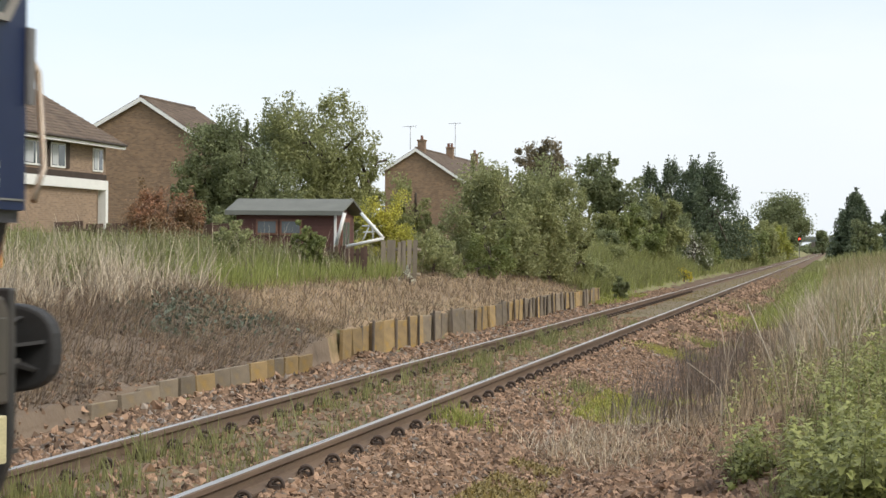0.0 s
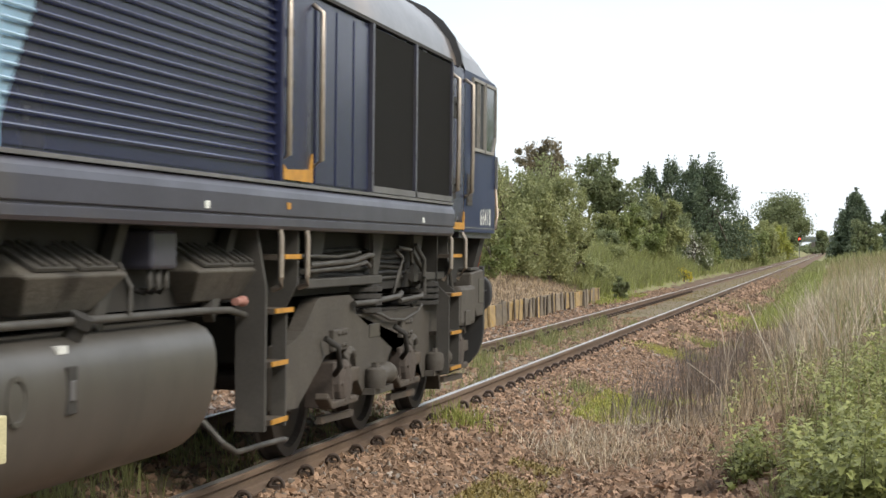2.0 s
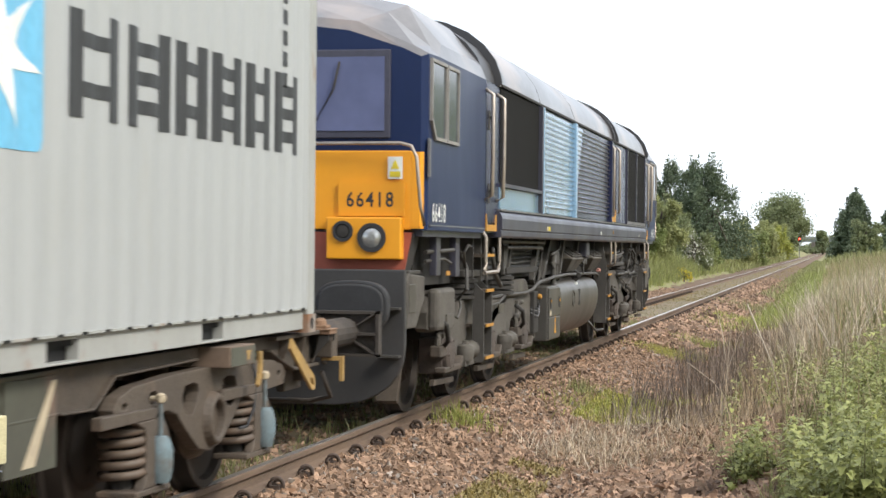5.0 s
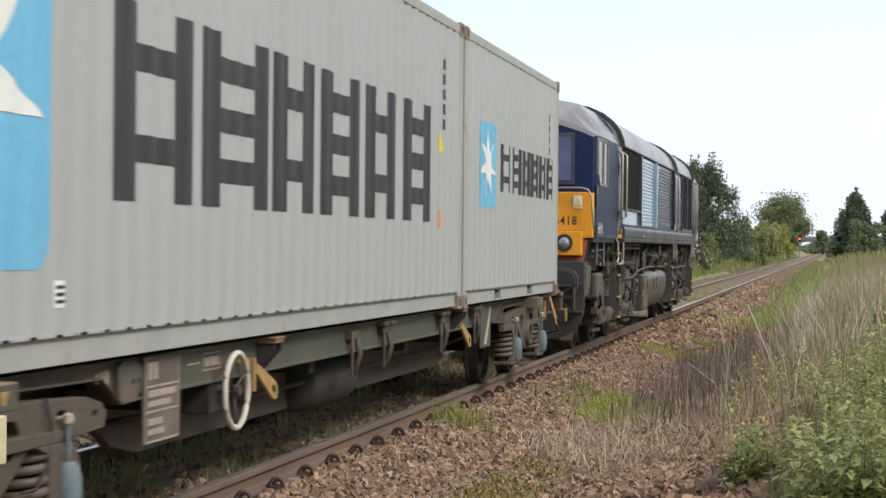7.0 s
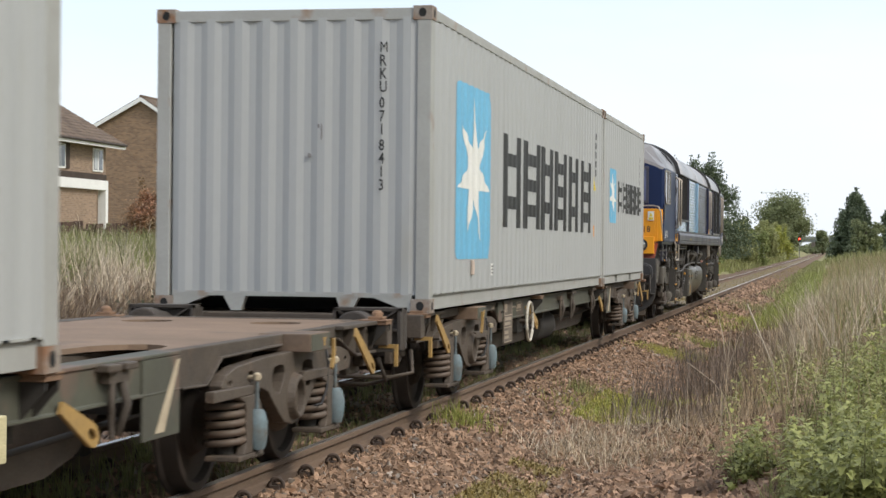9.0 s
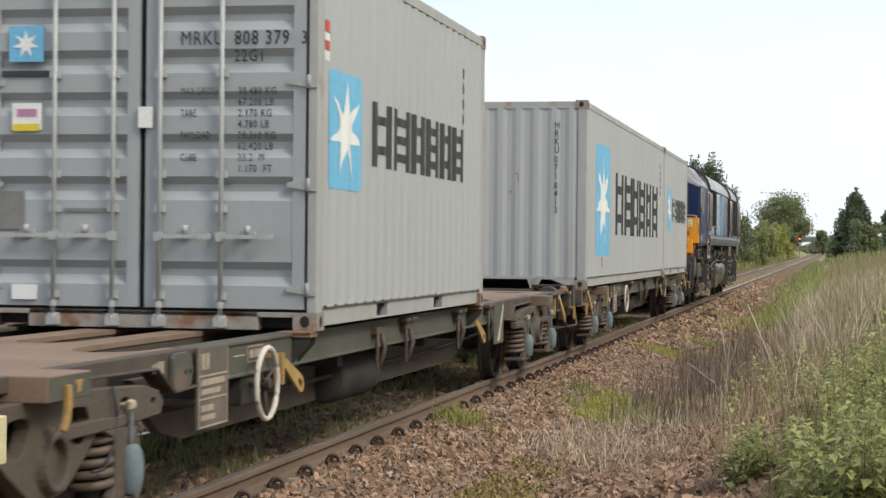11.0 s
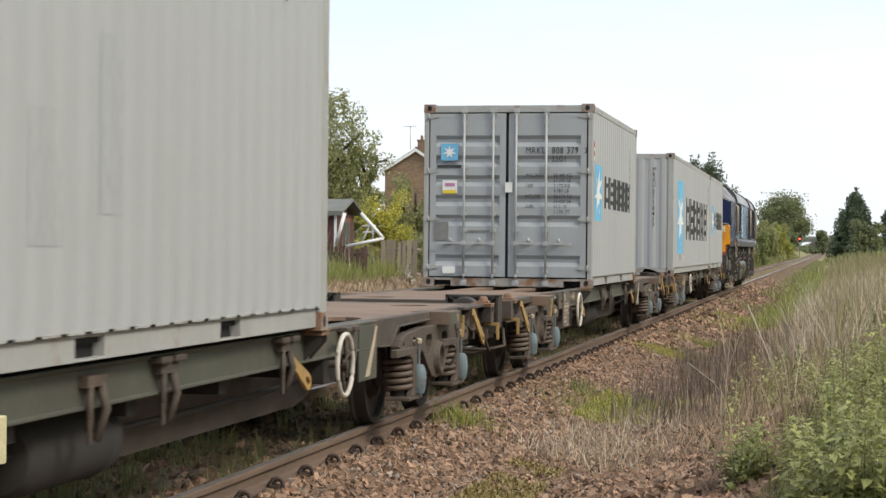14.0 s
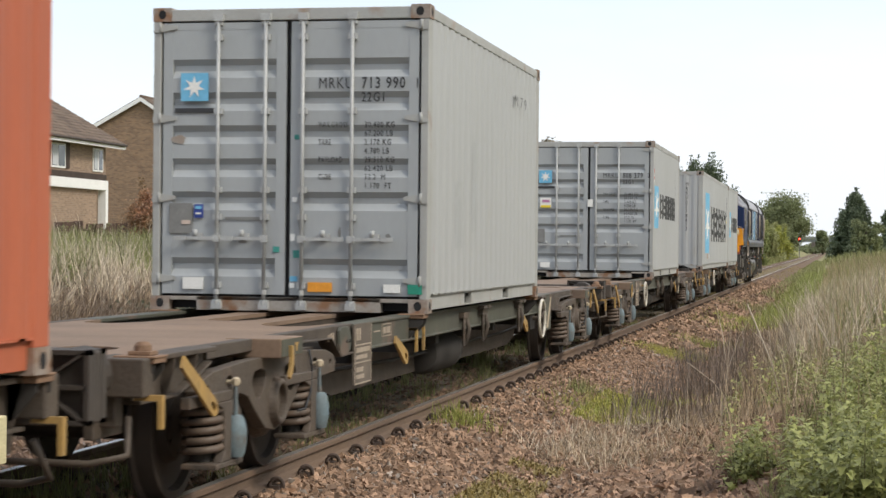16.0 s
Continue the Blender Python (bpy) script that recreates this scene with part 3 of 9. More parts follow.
def doors(thing, steel="door_grey"):
    """Two ribbed doors with lock rods, hinges and handles in the near end."""
    sill = bmesh.new()
    box(sill, -0.81, 0.81, 0.012, 0.12, 0.0, 0.118)
    box(sill, -1.05, 1.05, 0.012, 0.12, 0.085, 0.118)
    part("door_sill", sill, "rusty_steel", thing, bevel=0.004)
    # dark sheet for the shade behind the sill's openings
    part("sill_recess", bx(-1.05, 1.05, 0.10, 0.11, 0.015, 0.09), "dark", thing)
    part("seal", bx(-1.14, 1.14, 0.075, 0.10, 0.12, 2.475), "rubber", thing)
    for sx, lo, hi in ((-1, -1.125, -0.03), (1, 0.015, 1.125)):
        bm = bmesh.new()
        # ribs: seven shallow troughs between flat bands
        prof = [(0.155, 0.0)]
        for k in range(7):
            z = 0.29 + 0.283 * k
            if k == 1:
                continue
            prof += [(z, 0.0), (z + 0.062, 0.042), (z + 0.110, 0.042), (z + 0.160, 0.0)]
        prof.append((2.45, 0.0))
        x0, x1 = lo + 0.085, hi - 0.085
        rows = [[bm.verts.new((x, 0.022 + d, z)) for x in (x0, x1)] for z, d in prof]
        for a, b in zip(rows, rows[1:]):
            bm.faces.new((a[0], a[1], b[1], b[0]))
        for a, b in ((lo, x0), (x1, hi)):
            box(bm, a, b, 0.018, 0.055, 0.14, 2.46)
        box(bm, x0, x1, 0.020, 0.05, 2.40, 2.46)
        box(bm, x0, x1, 0.020, 0.05, 0.14, 0.19)
        door = part("door", bm, steel, thing)
        for hz in (0.27, 0.96, 1.64, 2.42):
            bm = bmesh.new()
            edge = sx * 1.135
            box(bm, min(edge, edge + sx * 0.075), max(edge, edge + sx * 0.075), -0.006, 0.03, hz - 0.040, hz + 0.040)
            prism(bm, [(edge - sx * 0.13, hz - 0.012), (edge - sx * 0.13, hz + 0.018), (edge, hz + 0.034), (edge, hz - 0.036)], "y", 0.004, 0.020)
            pipe(bm, [(edge + sx * 0.015, 0.0, hz - 0.045), (edge + sx * 0.015, 0.0, hz + 0.045)], 0.015, 8)
            part("hinge", bm, "box_frame", door)
        for x in ((-0.625, -0.205) if sx < 0 else (0.125, 0.555)):
            bm = bmesh.new()
            for z in (0.07, 0.16):
                lathe(bm, [(z - 0.02, 0.026), (z + 0.02, 0.026)], "z", (x, -0.014, 0), 8)
            pipe(bm, [(x, -0.012, 0.04), (x, -0.012, 2.53)], 0.017, 8)
            for z in (0.07, 0.22, 0.80, 1.03, 1.70, 2.33, 2.46):
                box(bm, x - 0.035, x + 0.035, -0.02, 0.02, z - 0.025, z + 0.025)
            for z in (0.045, 2.50):
                box(bm, x - 0.04, x + 0.045, -0.035, 0.02, z - 0.03, z + 0.03)
            part("lock_rod", bm, "door_steel", door)
            bm = bmesh.new()
            box(bm, x - 0.03, x + 0.03, -0.040, -0.004, 0.585, 0.645)
            box(bm, *sorted((x + sx * 0.02, x + sx * 0.36)), -0.046, -0.036, 0.602, 0.630)
            box(bm, *sorted((x + sx * 0.27, x + sx * 0.37)), -0.058, -0.040, 0.598, 0.634)
            hx = x + sx * 0.19
            box(bm, hx - 0.05, hx + 0.05, -0.02, 0.02, 0.63, 0.66)
            pipe(bm, [(hx, -0.03, 0.63), (hx, -0.03, 0.69)], 0.02, 6)
            part("handle", bm, "door_steel", door)
    return thing




def face_text(thing, words, x, z, size, material="sign_black", squeeze=0.75, d=-0.004):
    return lettering("lettering", words, size, pose(x, d, z, 90, 0, 0), thing, material, squeeze)


def face_plate(thing, name, x0, x1, z0, z1, material, d=0.0, label=""):
    return part(name, bx(x0, x1, d, d + 0.016, z0, z1), material, thing, label)


def face_star(thing, cx_, cz_, r, d=-0.006):
    bm = bmesh.new()
    for tri in star(cx_, cz_, r, r, 7, 0.40):
        f = bm.faces.new([bm.verts.new((x, d, z)) for x, z in tri])
        f.normal_update()
        if f.normal.y > 0:
            f.normal_flip()
    return part("emblem_star", bm, "sign_white", thing, "white seven-pointed star")


BLOCKS = ((0.20, 0.66), (0.14, 0.43, 0.72))


def word_block(k, y0, y1, z0, z1, bar):
    """One sign of a maker's word as plain uprights and cross bars."""
    high, rungs = z1 - z0, BLOCKS[k % 2]
    marks = sorted([0.0, 1.0] + [q for a in rungs for q in (a, a + 0.14)])
    shapes = []
    for lo, hi in zip(marks, marks[1:]):
        za, zb = z0 + lo * high, z0 + hi * high
        shapes += [quad(y0, y0 + bar, za, zb), quad(y1 - bar * 0.9, y1, za, zb)]
        if lo in rungs:
            shapes.append(quad(y0 + bar, y1 - bar * 0.9, za, zb))
    return shapes


def word_row(thing, y, widths, gap, z0, z1, bar):
    for k, w in enumerate(widths):
        painted("word_block", word_block(k, y, y + w, z0, z1, bar), 6.058, "sign_black", thing, "black painted block")
        y += w + gap


def side_emblem(thing, length, y0, y1, z0, z1):
    r = 0.10 * (z1 - z0)
    c = []
    for k, (y, z) in enumerate(((y1 - r, z0 + r), (y1 - r, z1 - r), (y0 + r, z1 - r), (y0 + r, z0 + r))):
        for j in range(5):
            t = (k - 1) * math.pi / 2 + j * math.pi / 8
            c.append((y + r * math.cos(t), z + r * math.sin(t)))
    painted("emblem_field", [c], length, "sign_blue", thing, "blue painted field")
    painted("emblem_star", star((y0 + y1) / 2, (z0 + z1) / 2, (y1 - y0) * 0.46, (z1 - z0) * 0.44, 7, 0.36), length, "sign_white", thing, "white painted star", lift=0.006)


CZ = 0.925  # height of the wagon's seats for containers


def forks(length):
    c = length / 2
    return ((c - 1.22, c - 0.86), (c + 0.86, c + 1.22))


RUNNERS, WHEELS = [], []

# long grey container, plain end towards the camera
c1 = container("long light grey ribbed shipping container with blue star emblem", 12.192, "plain")
L1 = 12.192
side_emblem(c1, L1, 1.12, 2.92, 0.45, 2.07)
for k, (a, b) in enumerate(((3.64, 4.78), (4.91, 6.12), (6.25, 7.14), (7.35, 8.37), (8.53, 9.53), (9.82, 10.78))):
    painted("word_block", word_block(k, a, b, 0.77, 1.74, 0.30), L1, "sign_black", c1, "faded black painted block")
painted("tare_plate", [quad(2.95, 3.07, 0.28, 0.40)], L1, "sign_white", c1, "small white data plate")
painted("warning_triangle", [[(11.10, 1.38), (11.34, 1.38), (11.22, 1.58)]], L1, "sign_yellow", c1, "yellow warning triangle")
painted("warning_patch", [quad(11.17, 11.27, 0.72, 0.88)], L1, "sign_orange", c1, "small orange sticker")
painted("code_bar", [quad(11.30, 11.42, 2.10 - 0.13 * k, 2.19 - 0.13 * k) for k in range(5)], L1, "sign_black", c1, "small black code bars")
for k in range(3):
    painted("plate_line", [quad(2.965, 3.055, 0.30 + 0.032 * k, 0.315 + 0.032 * k)], L1, "sign_black", c1, lift=0.006)
part("latch", bx(W2 - 0.01, W2 + 0.02, 1.86, 1.93, 0.30, 0.44), "cream_label", c1, "dirty pale latch", bevel=0.01)
z_ = 2.20
for ch in "MRKU 071 8413":
    if ch != " ":
        face_text(c1, ch, 0.765, z_, 0.132, squeeze=0.75, d=-0.002)
        z_ -= 0.112
    else:
        z_ -= 0.022
# a dented, rubbed spot on the end wall
for cx_, cz_, r1, r2 in ((0.262, 1.53, 0.007, 0.075), (0.235, 1.58, 0.010, 0.020), (0.155, 1.33, 0.016, 0.020)):
    bm = bmesh.new()
    prism(bm, oval(cx_, cz_, r1, r2, 10), "y", 0.0085, 0.02)
    part("scuff", bm, "scuff_grey", c1, "dark grey scratch")
RUNNERS.append((c1, 13.89, False))

# short grey container in front of it
c1b = container("short light grey ribbed shipping container with small blue emblem", 6.058, "plain", pockets=forks(6.058))
side_emblem(c1b, 6.058, 0.78, 1.70, 0.95, 1.78)
word_row(c1b, 1.98, (0.60, 0.58, 0.48, 0.50, 0.46, 0.50), 0.11, 1.13, 1.62, 0.15)
painted("code_bar", [quad(5.30, 5.42, 2.06 - 0.13 * k, 2.15 - 0.13 * k) for k in range(5)], 6.058, "sign_black", c1b, "small black code bars")
RUNNERS.append((c1b, 26.17, False))


def ratings(thing, rows, x0, x1, z):
    for words, number in rows:
        if words:
            face_text(thing, words, x0, z, 0.070, squeeze=0.60, d=0.012)
        face_text(thing, number, x1, z, 0.070, d=0.012)
        z -= 0.0735


RATING = (("MAX.GROSS", "30.480 KG"), ("", "67.200 LB"), ("TARE", "2.170 KG"), ("", "4.780 LB"), ("PAYLOAD", "28.310 KG"), ("", "62.420 LB"), ("CUBE", "33.2  M"), ("", "1.170  FT"))

# short grey container with its doors towards the camera, blue emblem on the side
c2 = doors(container("grey shipping container with ribbed doors and blue side emblem", 6.058, "doors", pockets=forks(6.058)))
side_emblem(c2, 6.058, 0.29, 1.24, 0.95, 1.76)
word_row(c2, 1.54, (0.60, 0.58, 0.48, 0.50, 0.46, 0.50), 0.075, 1.15, 1.63, 0.15)
painted("sticker", [quad(0.17, 0.33, 1.99, 2.07), quad(0.17, 0.33, 1.87, 1.93)], 6.058, "sign_red", c2, "red and white side sticker")
painted("sticker", [quad(0.17, 0.33, 1.935, 1.985), quad(0.17, 0.33, 1.80, 1.865)], 6.058, "sign_white", c2)
painted("code_bar", [quad(4.95, 5.08, 2.10 - 0.14 * k, 2.19 - 0.14 * k) for k in range(4)], 6.058, "sign_black", c2, "small black code bars")
RUNNERS.append((c2, 0.06, False))

# its twin on the third wagon, with a bare side
c3 = doors(container("grey shipping container with ribbed doors and a bare scuffed side", 6.058, "doors", pockets=forks(6.058)))
for scuff in (quad(1.25, 1.60, 0.55, 1.15), quad(2.05, 2.35, 0.70, 1.55)):
    painted("scuff", [scuff], 6.058, "scuff_blue", c3, "dull repainted patch", lift=0.002)
for scuff in (quad(0.28, 0.33, 1.35, 1.42), quad(0.28, 0.33, 0.30, 0.38)):
    painted("sticker", [scuff], 6.058, "sign_white", c3)
painted("sticker", [quad(0.28, 0.33, 0.52, 0.58)], 6.058, "sign_red", c3)
painted("sticker", [quad(0.28, 0.33, 0.19, 0.26)], 6.058, "sign_teal", c3)
lettering("lettering", "M 7 9", 0.17, Matrix.Translation((W2 + 0.004, 4.30, 2.06)) @ pose(0, 0, 0, 90, 0, 90), c3, squeeze=1.75)
RUNNERS.append((c3, -20.22, False))

for thing, number in ((c2, "808 379"), (c3, "713 990")):
    last = "3" if thing is c2 else "1"
    face_plate(thing, "emblem_field", -0.965, -0.72, 1.79, 2.03, "sign_blue", 0.006, "small blue emblem panel")
    face_star(thing, -0.843, 1.91, 0.098, 0.002)
    face_plate(thing, "word_block", -1.02, -0.66, 1.69, 1.73, "sign_black", 0.008, "small dark word bar")
    face_text(thing, "MRKU", 0.255, 1.89, 0.135, d=0.012)
    face_text(thing, number, 0.63, 1.89, 0.135, d=0.012)
    face_text(thing, last, 1.095, 1.89, 0.12, d=-0.008)
    face_text(thing, "22G1", 0.63, 1.778, 0.115, d=0.012)
    ratings(thing, RATING, 0.26, 0.66, 1.56)
    face_plate(thing, "data_plate", -1.06, -0.85, 0.655, 0.915, "sign_grey", 0.006, "dull metal data plate")
    face_plate(thing, "label", -0.93, -0.75, 0.18, 0.28, "sign_white", 0.0, "white rating label")
    face_plate(thing, "word_block", -0.56, -0.24, 0.775, 0.80, "sign_grey", 0.010, "faint grey word bar")
face_plate(c2, "sticker", -0.94, -0.73, 1.33, 1.51, "sign_white", 0.004, "red, white and yellow sticker")
face_plate(c2, "sticker", -0.90, -0.76, 1.42, 1.47, "sign_pink", 0.000)
face_plate(c2, "sticker", -0.93, -0.74, 1.32, 1.37, "sign_yellow", 0.000)
face_plate(c2, "seal_tag", -0.03, 0.07, 1.34, 1.48, "sign_white", -0.010, "white seal paper on the door edge")
face_plate(c3, "sticker", 0.18, 0.39, 0.17, 0.25, "sign_orange", 0.000, "orange sticker")
face_plate(c3, "label", 0.84, 0.98, 0.17, 0.24, "sign_white", 0.000, "white maker's label")
face_plate(c3, "tape", 1.05, 1.17, 0.16, 0.24, "sign_green", -0.010, "green tape on the hinge")
face_plate(c3, "sticker", -0.835, -0.755, 0.79, 0.905, "sign_navy", 0.002, "navy blue sticker")
for x0, x1, z0, z1, k in ((-0.82, -0.77, 0.865, 0.89, "sign_blue"), (-0.82, -0.77, 0.82, 0.835, "sign_white"), (-0.945, -0.87, 0.735, 0.77, "cream_label"), (0.035, 0.075, 0.93, 0.97, "sign_white"), (0.045, 0.115, 0.455, 0.52, "sign_teal"),
                          (-0.13, -0.075, 0.50, 0.55, "sign_teal"), (0.02, 0.085, 0.255, 0.30, "sign_blue"), (0.015, 0.06, 0.20, 0.24, "sign_white"), (0.05, 0.09, 1.46, 1.50, "sign_teal"), (0.02, 0.06, 0.60, 0.66, "sign_white")):
    face_plate(c3, "sticker", x0, x1, z0, z1, k, 0.012 if x0 > -0.5 else -0.002)
# rust bloom and scuffs on the doors
for cx_, cz_, r1, r2, k, d in ((-0.985, 1.46, 0.06, 0.04, "rust", 0.016), (-0.40, 0.59, 0.04, 0.016, "sign_grey", 0.016), (-0.43, 0.62, 0.02, 0.025, "sign_grey", 0.016), (0.45, 0.66, 0.012, 0.06, "sign_grey", 0.016), (0.87, 0.64, 0.022, 0.03, "sign_grey", 0.016), (0.82, 0.61, 0.02, 0.02, "sign_grey", 0.016)):
    bm = bmesh.new()
    prism(bm, [(cx_ + (px_ - cx_) * (0.7 + 0.5 * math.sin(7 * i + cx_ * 9) ** 2), cz_ + (pz_ - cz_) * (0.7 + 0.5 * math.cos(5 * i) ** 2)) for i, (px_, pz_) in enumerate(oval(cx_, cz_, r1, r2, 12))], "y", d, d + 0.006)
    part("scuff", bm, k, c3)

# orange container on the last wagon
c4 = container("faded orange ribbed shipping container with rusty corners", 12.192, "plain", "box_orange")
RUNNERS.append((c4, -28.0 - 12.192, False))
for c in (c1, c1b, c2, c3, c4):
    c.location.z = CZ


# ---------------------------------------------------------------- container wagons
M.update(
    deck=mat("wagon_deck", (0.240, 0.162, 0.108), (0.170, 0.116, 0.080), 0.85, scale=1.4, fine=30, bump=0.15, dirt=(0.10, 0.075, 0.06), dirt_at=0.58),
    sill_green=mat("wagon_green", (0.086, 0.090, 0.066), (0.064, 0.062, 0.048), 0.7, scale=1.6, fine=25, grain_by=0.3, dirt=(0.155, 0.098, 0.075), dirt_at=0.56, dirt_scale=2.4),
    grime=mat("brake_grime", (0.088, 0.067, 0.049), (0.054, 0.043, 0.034), 0.75, scale=4, fine=40, bump=0.25, dirt=(0.135, 0.088, 0.058), dirt_at=0.62, dirt_scale=3),
    bogie_brown=mat("bogie_brown", (0.100, 0.076, 0.056), (0.056, 0.045, 0.036), 0.72, scale=2.4, fine=34, bump=0.3, dirt=(0.150, 0.098, 0.064), dirt_at=0.58, dirt_scale=2.6),
    # dark gear; near black also to deepen the shade in underframe recesses
    soot=mat("underframe_black", (0.024, 0.022, 0.020), (0.036, 0.032, 0.028), 0.85, scale=4),
    wheel=mat("wheel_steel", (0.038, 0.032, 0.028), (0.055, 0.043, 0.036), 0.7, metal=0.3, scale=6),
    damper_blue=mat("damper_blue", (0.150, 0.220, 0.250), (0.110, 0.130, 0.135), 0.7, scale=9, dirt=(0.10, 0.08, 0.06), dirt_at=0.58, dirt_scale=6),
    spring=mat("spring_steel", (0.085, 0.07, 0.058), (0.13, 0.088, 0.06), 0.6, scale=9),
    board_brown=mat("board_brown", (0.135, 0.108, 0.084), (0.098, 0.080, 0.064), 0.8, scale=4, fine=40, dirt=(0.16, 0.13, 0.10), dirt_at=0.58),
    board_tan=mat("board_tan", (0.40, 0.335, 0.26), (0.27, 0.22, 0.17), 0.8, scale=14),
    rust_block=mat("rusty_block", (0.255, 0.150, 0.088), (0.175, 0.110, 0.072), 0.9, scale=7, fine=50, bump=0.3),
    buffer_brown=mat("buffer_brown", (0.062, 0.050, 0.040), (0.040, 0.034, 0.030), 0.75, scale=3, fine=30, bump=0.2, dirt=(0.12, 0.085, 0.06), dirt_at=0.6),
    tag_yellow=mat("tag_yellow", (0.44, 0.27, 0.075), (0.30, 0.195, 0.075), 0.7, scale=8, dirt=(0.20, 0.14, 0.06), dirt_at=0.6, dirt_scale=7),
    cream=mat("cream_paint", (0.55, 0.47, 0.33), (0.42, 0.35, 0.25), 0.7, scale=6),
    white_ring=mat("white_ring", (0.62, 0.58, 0.50), (0.48, 0.44, 0.37), 0.6, scale=6),
)


def beam(bm, pts, width, x0, x1, slot=0):
    """Flat bars along a line of (y, z) points, width across, from x0 to x1."""
    for (ay, az), (by, bz) in zip(pts, pts[1:]):
        d = Vector((by - ay, bz - az)).normalized()
        n = Vector((-d.y, d.x)) * width / 2
        e = d * width * 0.2
        prism(bm, [(ay - e.x - n.x, az - e.y - n.y), (by + e.x - n.x, bz + e.y - n.y), (by + e.x + n.x, bz + e.y + n.y), (ay - e.x + n.x, az - e.y + n.y)], "x", x0, x1, slot)


def wheelset(parent, y, radius, x_out=0.80):
    bm = bmesh.new()
    for s in (-1, 1):
        lathe(bm, [(s * (x_out + 0.012), 0.06), (s * (x_out + 0.012), radius * 0.42), (s * (x_out - 0.045), radius * 0.50), (s * (x_out - 0.045), radius * 0.84), (s * (x_out + 0.0), radius * 0.87),
                   (s * (x_out + 0.0), radius - 0.006), (s * (x_out - 0.10), radius), (s * (x_out - 0.115), radius + 0.028), (s * (x_out - 0.135), radius + 0.028), (s * (x_out - 0.135), 0.06)], "x", seg=40)
    lathe(bm, [(-0.80, 0.075), (0.80, 0.075)], "x", seg=16)
    for s in (-1, 1):
        for k in range(6):
            a = k * math.pi / 3
            lathe(bm, [(s * (x_out - 0.02), 0.018), (s * (x_out + 0.02), 0.018)], "x", (0, radius * 0.33 * math.cos(a), radius * 0.33 * math.sin(a)), 6)
    ob = part("wheelset", bm, "wheel", parent, "dark steel wheels on one axle")
    ob.location = (0, y, radius)
    return ob


def coil(bm, x, y, z0, z1, r, wire=0.02, turns=4.2):
    n = int(turns * 12)
    pipe(bm, [(x + r * math.cos(2 * math.pi * turns * k / n), y + r * math.sin(2 * math.pi * turns * k / n), z0 + (z1 - z0) * k / n) for k in range(n + 1)], wire, 6)


def tube(z0, z1, r, at):
    bm = bmesh.new()
    lathe(bm, [(z0, r), (z1, r)], "z", (at[0], at[1], 0), 14)
    return bm


